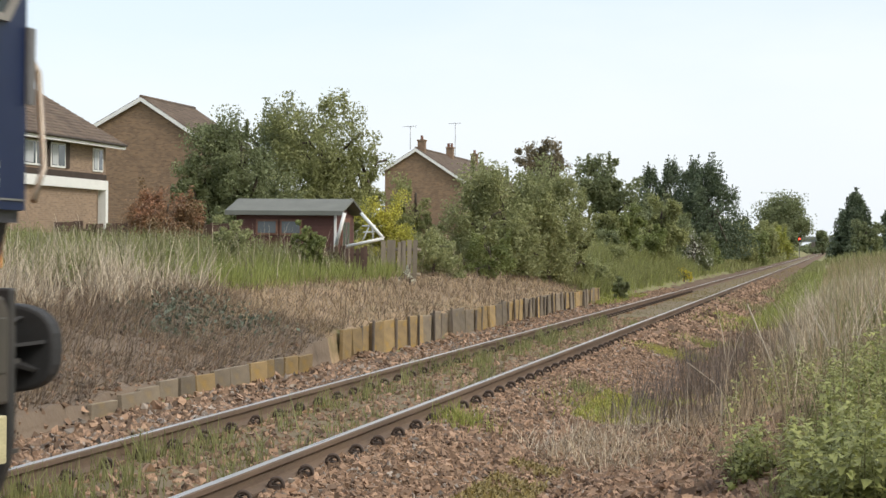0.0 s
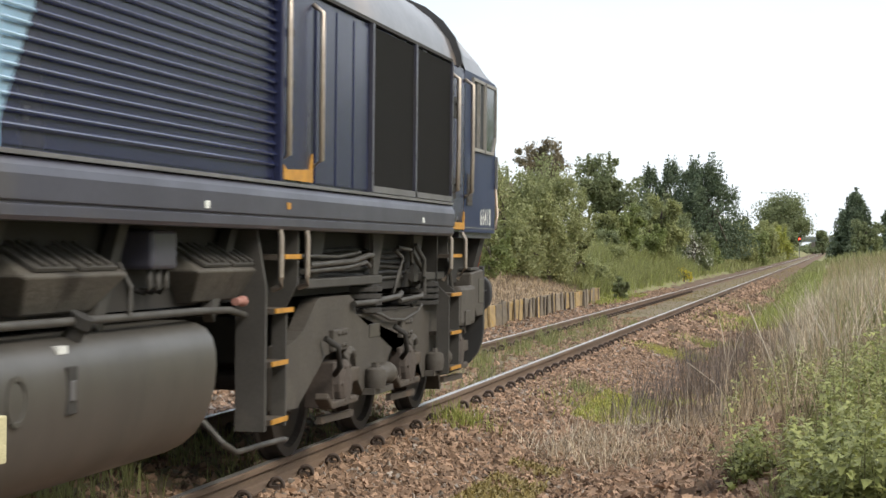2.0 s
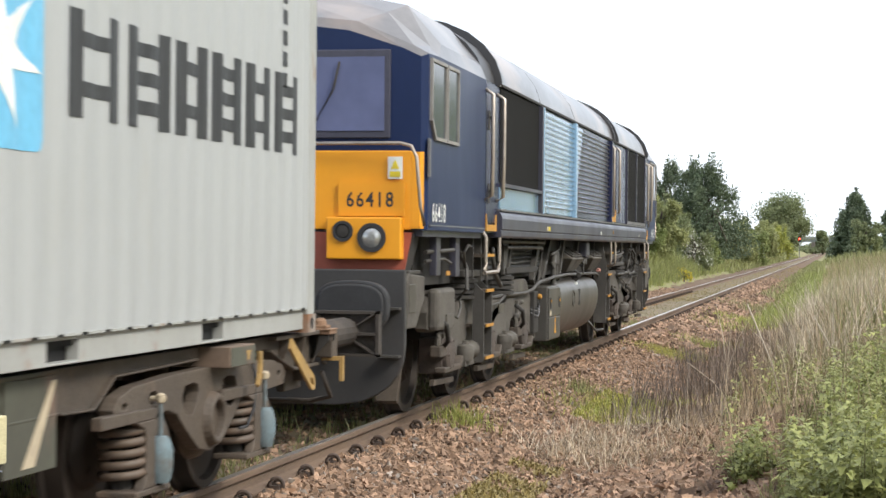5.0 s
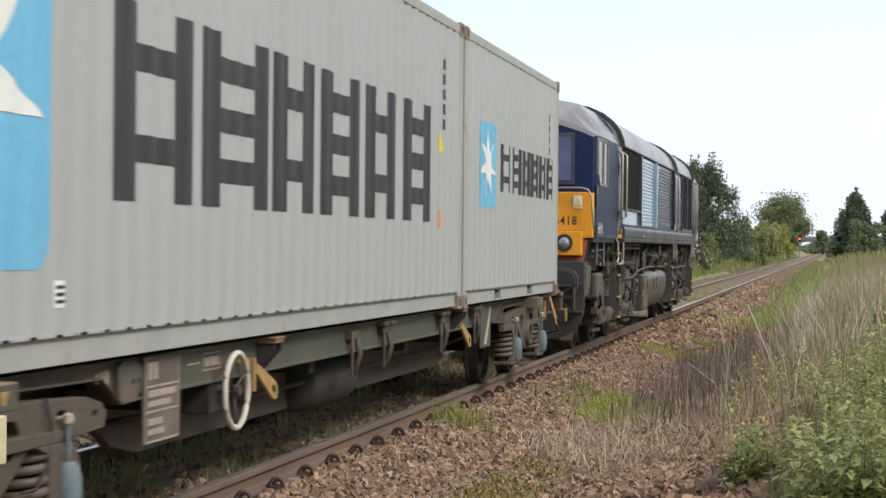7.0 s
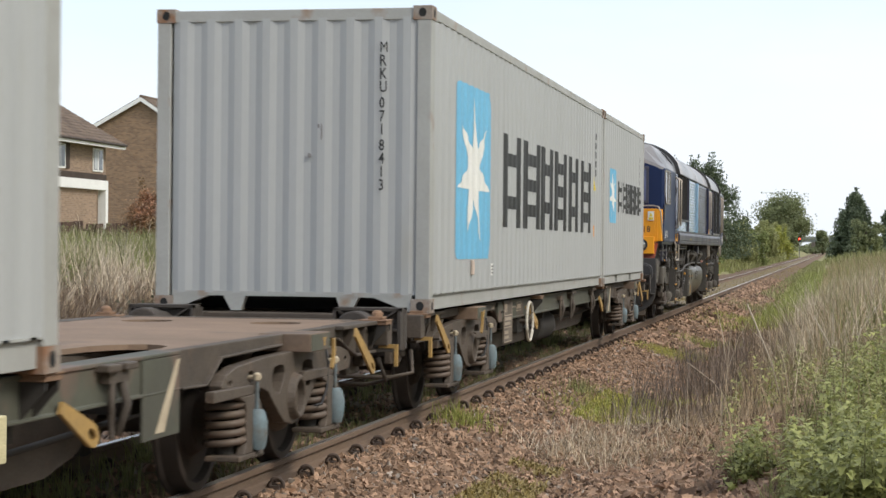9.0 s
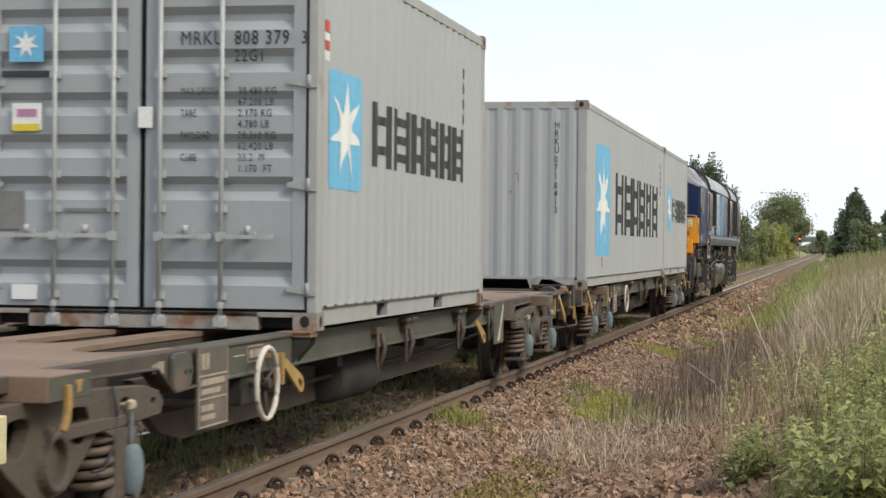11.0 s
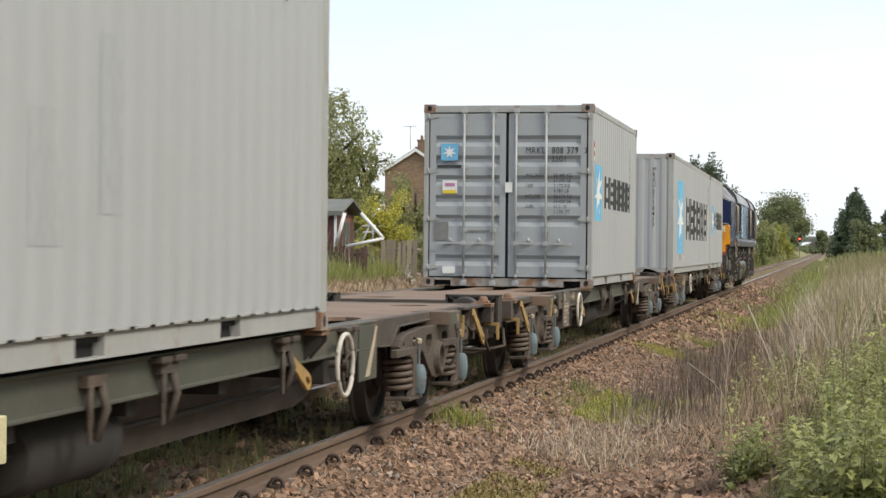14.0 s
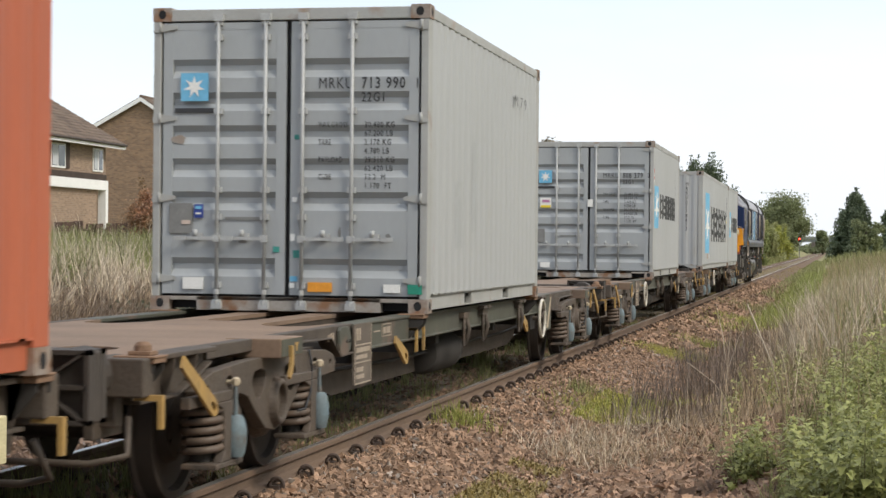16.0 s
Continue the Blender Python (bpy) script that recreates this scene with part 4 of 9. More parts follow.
def wagon_bogie(wagon, y):
    bogie = part("bogie", bx(-0.9, 0.9, -0.18, 0.18, 0.42, 0.70), "soot", wagon, "cast bogie with coil springs and pale blue dampers")
    bogie.location.y = y
    for s in (-1, 1):
        bm = bmesh.new()
        a, b = sorted((s * 1.05, s * 1.13))
        # cast frame with two large openings, arched over the axles
        half = [(0.0, 0.335), (0.20, 0.365), (0.42, 0.49), (0.56, 0.585), (0.70, 0.615), (1.10, 0.60), (1.44, 0.61), (1.47, 0.68), (1.40, 0.735), (1.20, 0.775), (0.62, 0.80), (0.0, 0.805)]
        outer = half + [(-py, pz) for py, pz in half[-2:0:-1]]
        eye = [(0.22, 0.72), (0.30, 0.735), (0.43, 0.725), (0.475, 0.67), (0.45, 0.61), (0.37, 0.555), (0.30, 0.565), (0.23, 0.625), (0.205, 0.68)]
        holes = [eye, [(-py, pz) for py, pz in reversed(eye)]]
        for e in (-1, 1):
            holes += [oval(e * 0.92, 0.700, 0.06, 0.035, 14), oval(e * 1.32, 0.685, 0.035, 0.018, 10)]
        holed_plate(bm, outer, holes, a, b)
        # round boss in the middle, hollow at its face
        lathe(bm, [(s * 1.0, 0.235), (s * 1.06, 0.215), (s * 1.10, 0.165), (s * 1.175, 0.138), (s * 1.18, 0.125), (s * 1.175, 0.104), (s * 1.02, 0.096), (s * 1.02, 0.01)], "x", (0, 0.01, 0.515), 28)
        for e in (-1, 1):
            c = e * 0.91
            # yoke round the spring, open towards the outer end
            c0, c1 = sorted((s * 1.11, s * 1.165))
            prism(bm, [(c - 0.80, 0.60), (c - 0.06, 0.60), (c - 0.06, 0.655), (c - 0.80, 0.665)], "x", c0, c1)
            prism(bm, [(c - 0.34, 0.60), (c - 0.22, 0.56), (c - 0.19, 0.50), (c - 0.19, 0.32), (c - 0.24, 0.256), (c - 0.07, 0.256), (c - 0.07, 0.60)], "x", c0, c1)
            box(bm, *sorted((s * 0.96, s * 1.17)), c - 0.36, c + 0.13, 0.225, 0.2555)
            # axle box with its cover, and the guide behind the damper
            box(bm, *sorted((s * 0.95, s * 1.10)), c - 0.05, c + 0.20, 0.25, 0.60)
            lathe(bm, [(s * 1.02, 0.15), (s * 1.115, 0.14), (s * 1.135, 0.10), (s * 1.135, 0.01)], "x", (0, c + 0.12, 0.45), 18)
            box(bm, *sorted((s * 1.09, s * 1.14)), c + 0.14, c + 0.20, 0.30, 0.46)
            for k in range(4):
                lathe(bm, [(s * 1.165, 0.014), (s * 1.182, 0.012), (s * 1.182, 0.002)], "x", (0, c - 0.10 + 0.06 * k, 0.23), 6)
        side = part("side_frame", bm, "bogie_brown", bogie, bevel=0.014)
        bm = bmesh.new()
        pipe(bm, [(s * 1.15, 0.70, 0.80), (s * 1.16, 0.74, 0.68), (s * 1.165, 0.70, 0.52), (s * 1.16, 0.58, 0.42), (s * 1.15, 0.45, 0.42)], 0.009, 6)
        part("hose", bm, "rubber", side)
        for e in (-1, 1):
            c = e * 0.91
            bm = bmesh.new()
            coil(bm, s * 1.035, c - 0.20, 0.285, 0.578, 0.104, 0.0235, 5.4)
            part("spring", bm, "spring", bogie)
            part("spring_core", tube(0.256, 0.60, 0.062, (s * 1.03, c - 0.20)), "soot", bogie)
            bm = bmesh.new()
            lathe(bm, [(0.262, 0.018), (0.268, 0.048), (0.29, 0.056), (0.35, 0.066), (0.43, 0.066), (0.485, 0.052), (0.505, 0.036), (0.505, 0.013), (0.67, 0.012)], "z", (s * 1.165, c, 0), 18)
            part("damper", bm, "damper_blue", bogie, "dirty pale blue damper", smooth=True)
            bm = bmesh.new()
            lathe(bm, [(0.675, 0.012), (0.68, 0.022), (0.715, 0.024), (0.725, 0.012)], "z", (s * 1.165, c, 0), 12)
            lathe(bm, [(s * 1.11, 0.012), (s * 1.19, 0.014), (s * 1.192, 0.004)], "x", (0, c, 0.698), 10)
            part("damper_cap", bm, "cream", bogie, smooth=True)
            bm = bmesh.new()
            beam(bm, [(e * 0.42, 0.28), (e * 0.40, 0.50)], 0.07, min(s * 0.62, s * 0.86), max(s * 0.62, s * 0.86))
            part("brake_block", bm, "grime", bogie)
    return bogie


def bearer(wagon, s, y0, y1, top):
    """A short boxed bearer standing out from the deck's edge."""
    box_ = part("bearer", bx(*sorted((s * 0.90, s * 1.25)), y0, y1, 0.80, top + 0.002), "deck", wagon, "rusty bearer with a dark green face", bevel=0.006)
    part("face_plate", bx(*sorted((s * 1.25, s * 1.256)), y0 + 0.01, y1 - 0.01, 0.806, top - 0.004), "sill_green", box_)
    bm = bmesh.new()
    prism(bm, [(y1 - 0.19, 0.885), (y1 - 0.10, 0.885), (y1 - 0.13, 0.85), (y1 - 0.13, 0.83), (y1 - 0.16, 0.83), (y1 - 0.16, 0.85)], "x", *sorted((s * 1.2555, s * 1.258)))
    part("mark", bm, "tag_yellow", box_)


def container_wagon(label, brake_wheel_y, board_y, front_extra=0.0):
    w = tagged(empty("container_wagon"), label, "wagon", "wagons of the train")
    TOP = 0.915
    for s in (-1, 1):
        a, b = sorted((s * 0.98, s * 1.067))
        # side sill: deep between the bogies, shallow over them
        bm = bmesh.new()
        prism(bm, [(s * x, z) for x, z in ((0.92, 0.70), (1.085, 0.70), (1.085, 0.718), (1.07, 0.718), (1.07, TOP - 0.022), (1.085, TOP - 0.022), (1.085, TOP), (0.92, TOP), (0.92, TOP - 0.03), (0.98, TOP - 0.03), (0.98, 0.722), (0.92, 0.722))], "y", -4.99, 4.99)
        sill = part("side_sill", bm, "sill_green", w, "dirty dark green side sill", bevel=0.006)
        for e in (-1, 1):
            if e > 0:
                bm = bmesh.new()
                prism(bm, [(4.42, 0.47), (4.98, 0.47), (4.98, TOP - 0.024), (4.42, TOP - 0.024)], "x", *sorted((s * 1.068, s * 1.083)))
                part("drop_plate", bm, "sill_green", w, bevel=0.004)
            if e < 0:
                bearer(w, s, -7.44, -6.97, TOP)
            bm = bmesh.new()
            o = s * 1.084
            prism(bm, [(4.97, 0.87), (4.92, 0.87), (4.60, 0.50), (4.73, 0.50)], "x", min(o, o + s * 0.004), max(o, o + s * 0.004))
            if e > 0:
                part("stripe", bm, "cream", w, "cream slanting stripe")
            bm = bmesh.new()
            lip = [(5.40, 0.69), (5.50, 0.74), (5.67, 0.83), (6.9, 0.845)]
            prism(bm, [(e * 4.992, 0.70)] + [(e * ya, za) for ya, za in lip] + [(e * 8.30, 0.835), (e * 8.30, TOP), (e * 4.992, TOP)], "x", a, b)
            prism(bm, [(e * 8.30, 0.835), (e * 8.55, 0.76), (e * 8.85, 0.69), (e * 9.42, 0.69), (e * 9.42, TOP), (e * 8.30, TOP)], "x", *sorted((s * 0.96, s * 1.05)))
            box(bm, *sorted((s * 1.05, s * 1.13)), *sorted((e * 8.30, e * 9.42)), TOP - 0.028, TOP)
            for (ya, za), (yb, zb) in (((8.30, 0.835), (8.55, 0.76)), ((8.55, 0.76), (8.85, 0.69)), ((8.85, 0.69), (9.42, 0.69))):
                prism(bm, [(e * ya, za), (e * yb, zb), (e * yb, zb - 0.02), (e * ya, za - 0.02)], "x", *sorted((s * 0.96, s * 1.10)))
            for yy in (8.62, 8.98, 9.34):
                foot = float(np.interp(yy, [8.30, 8.55, 8.85], [0.835, 0.76, 0.69]))
                prism(bm, [(s * 1.05, foot), (s * 1.08, foot), (s * 1.125, TOP - 0.06), (s * 1.125, TOP - 0.02), (s * 1.05, TOP - 0.02)], "y", e * yy - 0.008, e * yy + 0.008)
            for (ya, za), (yb, zb) in zip([(5.0, 0.70)] + lip, lip):
                prism(bm, [(e * ya, za), (e * yb, zb), (e * yb, zb + 0.014), (e * ya, za + 0.014)], "x", *sorted((s * 0.98, s * 1.10)))
            part("end_sill", bm, "grime", w, bevel=0.006)
            if e > 0:
                bearer(w, s, 7.0, 7.46, TOP)
            bm = bmesh.new()
            yt = 7.50 if e > 0 else -7.27
            prism(bm, [(yt - 0.022, 0.87), (yt + 0.022, 0.87), (yt + 0.030, 0.78), (yt + 0.012, 0.71), (yt - 0.03, 0.665), (yt - 0.055, 0.68), (yt - 0.02, 0.74), (yt - 0.012, 0.80)], "x", *sorted((s * 1.257, s * 1.277)))
            part("pull_tag", bm, "tag_yellow", w, "yellow pull handle")
            bm = bmesh.new()
            yl = 8.36 if e > 0 else -9.08
            d0, n0 = Vector((0.88, -0.475)), Vector((0.475, 0.88))
            top_, foot_ = Vector((yl, 0.87)), Vector((yl + 0.50, 0.60))
            rim = [top_ + n0 * 0.036, top_ - n0 * 0.032] + [foot_ + d0 * (0.080 * math.sin(t)) - n0 * (0.050 * math.cos(t)) for t in [math.pi * k / 8 for k in range(9)]]
            slot_rim = [foot_ + d0 * (0.050 * math.cos(t)) + n0 * (0.021 * math.sin(t)) for t in [2 * math.pi * k / 12 for k in range(12)]]
            holed_plate(bm, [tuple(p) for p in rim], [[tuple(p) for p in slot_rim]], *sorted((s * 1.190, s * 1.208)))
            part("lever", bm, "tag_yellow", w, "dirty yellow slotted brake lever")
            bm = bmesh.new()
            prism(bm, [(s * 1.10, 0.70), (s * 1.225, 0.70), (s * 1.225, 0.56), (s * 1.25, 0.56), (s * 1.25, 0.73), (s * 1.10, 0.73)], "y", e * 9.50 - 0.02, e * 9.50 + 0.02)
            part("tag", bm, "tag_yellow", w)
    # decks over the bogies with oval holes; cross beams and spine between
    for e in (-1, 1):
        bm = bmesh.new()
        holes = [oval(x, e * 8.72, 0.19, 0.22, 18) for x in (-0.5, 0.5)]
        # open bays between spine and sills, rounded where the deck begins
        slot = [(0.05, 4.78), (0.13, 4.72), (0.18, 4.58), (0.19, 4.40), (0.19, 0.01)]
        bay = slot + [(0.43, 0.01), (0.43, 4.95), (0.45, 5.22), (0.50, 5.40), (0.58, 5.52), (0.68, 5.56), (0.79, 5.52), (0.86, 5.40), (0.89, 5.2), (0.89, 5.0)]
        rim = [(1.0, 5.0), (1.0, 9.55)]
        edge = bay + rim
        outline = [(x, e * y) for x, y in edge] + [(-x, e * y) for x, y in reversed(edge)]
        holed_plate(bm, outline, holes, TOP - 0.035, TOP - 0.004, "z")
        part("deck_plate", bm, "deck", w, "rust-brown deck plate")
        bm = bmesh.new()
        box(bm, -1.18, 1.18, *sorted((e * 9.45, e * 9.60)), 0.72, TOP)
        box(bm, -1.0, 1.0, *sorted((e * 9.40, e * 9.52)), 0.56, 0.74)
        box(bm, -0.25, 0.25, *sorted((e * 9.58, e * 9.66)), 0.62, 0.86)
        for s in (-1, 1):
            box(bm, *sorted((s * 0.86, s * 0.92)), *sorted((e * 9.2, e * 9.60)), 0.50, TOP)
        part("headstock", bm, "grime", w, bevel=0.01)
        for x in (-0.87, 0.87):
            bm = bmesh.new()
            out = 10.13 + (front_extra if e > 0 else 0)
            lathe(bm, [(e * 9.58, 0.15), (e * 9.80, 0.145), (e * 9.82, 0.115), (e * (out - 0.05), 0.11)], "y", (x, 0, 0.83), 16)
            box(bm, x - 0.28, x + 0.28, *sorted((e * (out - 0.06), e * out)), 0.64, 0.99)
            buffer = part("buffer", bm, "buffer_brown", w, "dark brown oblong buffer with ribbed back", bevel=0.015)
            back = sorted((e * (out - 0.115), e * (out - 0.055)))
            for x0, x1, z0, z1 in ((-0.28, -0.255, 0.64, 0.99), (0.255, 0.28, 0.64, 0.99), (-0.28, 0.28, 0.64, 0.662), (-0.28, 0.28, 0.968, 0.99), (-0.27, 0.27, 0.805, 0.825)):
                part("rib", bx(x + x0, x + x1, *back, z0, z1), "buffer_brown", buffer)
            for q in (-1, 1):
                bm = bmesh.new()
                prism(bm, [(x - 0.27, 0.815 - q * 0.165), (x - 0.245, 0.815 - q * 0.165), (x + 0.27, 0.815 + q * 0.165), (x + 0.245, 0.815 + q * 0.165)], "y", *back)
                part("rib", bm, "buffer_brown", buffer)
        bm = bmesh.new()
        out = 10.1 + (front_extra if e > 0 else 0)
        pipe(bm, [(0.0, e * 9.6, 0.83), (0.0, e * out, 0.80)], 0.04)
        for x in (-0.42, 0.40):
            pipe(bm, [(x, e * 9.6, 0.70), (x, e * 9.8, 0.55), (x, e * 9.98, 0.42), (x, e * 10.1, 0.46)], 0.022)
        pipe(bm, [(1.08, e * 9.55, 0.62), (1.12, e * 9.65, 0.44), (0.95, e * 9.72, 0.40), (-0.9, e * 9.72, 0.40), (-1.1, e * 9.6, 0.6)], 0.018)
        part("coupling_gear", bm, "grime", w, "hoses, uncoupling bar and drawgear")
        if e > 0 and front_extra:
            bm = bmesh.new()
            box(bm, -0.18, 0.18, 9.6, 10.6, 0.68, 0.92)
            part("drawbar", bm, "soot", w)
        for s in (-1, 1):
            for y in (9.41, 3.02):
                bm = bmesh.new()
                box(bm, *sorted((s * 0.98, s * 1.205)), e * y - 0.10, e * y + 0.10, TOP - 0.004, CZ - 0.001)
                box(bm, *sorted((s * 1.05, s * 1.20)), e * y - 0.09, e * y + 0.09, TOP - 0.03, TOP - 0.004)
                if y > 9:
                    box(bm, *sorted((s * 1.045, s * 1.165)), e * y - 0.06, e * y + 0.06, CZ - 0.001, CZ + 0.022)
                    lathe(bm, [(CZ + 0.02, 0.048), (CZ + 0.050, 0.044), (CZ + 0.066, 0.030), (CZ + 0.070, 0.01)], "z", (s * 1.105, e * y, 0), 12)
                seat = part("container_seat", bm, "rust_block", w, "rusty container seat with spigot", bevel=0.005)
                for d in (-0.07, 0.07):
                    bm = bmesh.new()
                    prism(bm, [(s * 1.05, 0.72), (s * 1.08, 0.72), (s * 1.19, TOP - 0.07), (s * 1.19, TOP - 0.03), (s * 1.05, TOP - 0.03)], "y", e * y + d - 0.008, e * y + d + 0.008)
                    part("bracket", bm, "soot", seat)
        axis = 7.03 if e > 0 else -7.15
        wagon_bogie(w, axis)
        for a in (-0.9, 0.9):
            WHEELS.append((wheelset(w, axis + a, 0.42), 0.42, False))
    for y in (-4.6, -3.0, -1.5, 0, 1.5, 3.0, 4.6):
        part("cross_beam", bx(-0.98, 0.98, y - 0.07, y + 0.07, 0.60, TOP - 0.16), "soot", w)
    for s in (-1, 1):
        bm = bmesh.new()
        prism(bm, [(-4.95, 0.72), (-4.75, 0.52), (-4.5, 0.38), (-4.1, 0.31), (4.1, 0.31), (4.5, 0.38), (4.75, 0.52), (4.95, 0.72)], "x", *sorted((s * 0.62, s * 0.68)))
        part("belly_sill", bm, "grime", w)
    for x in (-0.31, 0.31):
        part("spine", bx(x - 0.11, x + 0.11, -9.4, 9.4, 0.55, TOP - 0.038), "grime", w)
    # hand brake wheel, data board, and the gear under the sill
    for s in (-1, 1):
        bm = bmesh.new()
        pipe(bm, [(0, 0.215 * math.cos(t), 0.215 * math.sin(t)) for t in [2 * math.pi * k / 36 for k in range(36)]], 0.017, 8, closed=True)
        ring = part("brake_wheel", bm, "white_ring", w, "off-white hand brake wheel", smooth=True)
        ring.location = (s * 1.175, brake_wheel_y, 0.65)
        for k in range(3):
            t = 0.5 + 2 * math.pi * k / 3
            bm = bmesh.new()
            pipe(bm, [(-0.02, 0, 0), (0, 0.212 * math.cos(t), 0.212 * math.sin(t))], 0.010, 6)
            part("spoke", bm, "grime", ring)
        bm = bmesh.new()
        lathe(bm, [(-0.12, 0.025), (0.02, 0.035)], "x", seg=10)
        part("hub", bm, "grime", ring)
        part("brake_bracket", bx(*sorted((s * 0.90, s * 1.06)), brake_wheel_y - 0.16, brake_wheel_y + 0.16, 0.52, 0.72), "soot", w, bevel=0.01)
        bm = bmesh.new()
        box(bm, *sorted((s * 1.09, s * 1.105)), board_y - 0.26, board_y + 0.26, 0.46, 0.91)
        board = part("data_board", bm, "board_brown", w, "brown board with tan data bars")
        for lo, hi, z0, z1 in ((-0.25, 0.25, 0.465, 0.475), (-0.25, 0.25, 0.75, 0.76), (-0.25, 0.25, 0.62, 0.63), (-0.255, -0.247, 0.465, 0.90), (0.247, 0.255, 0.465, 0.90), (-0.21, -0.15, 0.79, 0.88), (-0.13, -0.08, 0.79, 0.88), (-0.21, 0.20, 0.70, 0.735), (-0.21, 0.12, 0.65, 0.68), (-0.21, 0.0, 0.555, 0.59), (-0.21, 0.03, 0.505, 0.535)):
            part("data_bar", bx(*sorted((s * 1.104, s * 1.109)), board_y + lo, board_y + hi, z0, z1), "board_tan", board)
        # round cover and stencilled bars beside the data board
        bm = bmesh.new()
        prism(bm, [(-5.44, 0.76), (-5.44, 0.88), (-5.41, 0.905), (-5.22, 0.905), (-5.15, 0.87), (-5.12, 0.80), (-5.15, 0.735), (-5.22, 0.70), (-5.39, 0.70), (-5.43, 0.72)], "x", *sorted((s * 1.07, s * 1.10)))
        cover = part("sill_cover", bm, "sill_green", w, "dark green bolted cover", bevel=0.006)
        for y in (-5.26, -5.18):
            bm = bmesh.new()
            lathe(bm, [(s * 1.098, 0.014), (s * 1.108, 0.012), (s * 1.108, 0.002)], "x", (0, y, 0.80), 8)
            part("bolt", bm, "soot", cover)
        for y, yw, zz in ((-5.68, 0.05, 0.05), (-5.61, 0.035, 0.07), (-5.56, 0.045, 0.07)):
            part("stencil_bar", bx(*sorted((s * 1.066, s * 1.071)), y, y + yw, 0.835 - zz / 2, 0.835 + zz / 2), "board_tan", w)
        for lo, hi, z0, z1 in ((0, 0.32, 0.775, 0.783), (0, 0.32, 0.868, 0.876), (0, 0.008, 0.775, 0.876), (0.312, 0.32, 0.775, 0.876), (0.04, 0.12, 0.80, 0.85), (0.14, 0.28, 0.80, 0.85), (-0.26, -0.06, 0.822, 0.832)):
            part("stencil_bar", bx(*sorted((s * 1.069, s * 1.074)), board_y + 0.74 + lo, board_y + 0.74 + hi, z0, z1), "board_tan", w)
        for y, large in ((-0.8, False), (0.2, True), (2.4, True), (4.0, True)):
            bm = bmesh.new()
            box(bm, *sorted((s * 1.06, s * 1.12)), y - 0.13, y + 0.13, 0.81, 0.865)
            pipe(bm, [(s * 1.11, y - 0.08, 0.82), (s * 1.11, y - 0.08, 0.60)], 0.018, 6)
            pipe(bm, [(s * 1.10, y + 0.07, 0.82), (s * 1.13, y + 0.08, 0.70), (s * 1.10, y + 0.02, 0.55)], 0.024, 6)
            gear = part("locking_lever", bm, "grime", w, "hanging locking lever")
            if large:
                for d in (-0.12, 0.10):
                    part("seat_block", bx(*sorted((s * 1.06, s * 1.15)), y + d - 0.085, y + d + 0.085, 0.868, 0.905), "grime", gear, bevel=0.008)
            part("grip", bx(*sorted((s * 1.102, s * 1.122)), y - 0.10, y - 0.06, 0.54, 0.66), "grime", gear, bevel=0.006)
        for yl in (brake_wheel_y + 0.60 if brake_wheel_y < 0 else -3.72, 3.32 if brake_wheel_y < 0 else 2.55):
            bm = bmesh.new()
            d0, n0 = Vector((0.91, -0.42)), Vector((0.42, 0.91))
            top_, foot_ = Vector((yl, 0.74)), Vector((yl + 0.36, 0.585))
            rim = [top_ + n0 * 0.030, top_ - n0 * 0.030] + [foot_ + d0 * (0.09 * math.sin(t)) - n0 * (0.058 * math.cos(t)) for t in [math.pi * k / 8 for k in range(9)]]
            slot_rim = [foot_ + d0 * (0.055 * math.cos(t)) + n0 * (0.026 * math.sin(t)) for t in [2 * math.pi * k / 12 for k in range(12)]]
            holed_plate(bm, [tuple(p) for p in rim], [[tuple(p) for p in slot_rim]], *sorted((s * 1.09, s * 1.112)))
            part("lever", bm, "tag_yellow", w, "dirty yellow slotted lever")
        for hy in ((brake_wheel_y + 0.32, brake_wheel_y + 0.45) if brake_wheel_y < 0 else (-3.08, -2.80)):
            bm = bmesh.new()
            prism(bm, [(s * 1.06, 0.785), (s * 1.125, 0.785), (s * 1.125, 0.61), (s * 1.145, 0.61), (s * 1.145, 0.81), (s * 1.06, 0.81)], "y", hy - 0.018, hy + 0.018)
            part("hook", bm, "tag_yellow", w, "yellow hanging hook")
    bm = bmesh.new()
    lathe(bm, [(-0.66, 0.05), (-0.62, 0.17), (-0.56, 0.20), (0.34, 0.20), (0.35, 0.207), (0.38, 0.207), (0.39, 0.20), (0.50, 0.20), (0.56, 0.17), (0.60, 0.05)], "y", (0.72, -0.45, 0.475), 26)
    part("air_tank", bm, "soot", w, "dark brown brake air tank", smooth=True)
    bm = bmesh.new()
    lathe(bm, [(-0.3, 0.05), (-0.28, 0.15), (0.25, 0.15), (0.3, 0.03)], "y", (-0.35, -2.2, 0.48), 16)
    pipe(bm, [(0.2, -6.4, 0.5), (0.25, -2.5, 0.42), (0.2, 2.6, 0.42), (0.25, 6.4, 0.5)], 0.025)
    pipe(bm, [(0.75, -5.6, 0.55), (0.8, -2.5, 0.50), (0.8, 3.0, 0.50), (0.75, 5.6, 0.55)], 0.018)
    part("brake_rigging", bm, "soot", w)
    return w


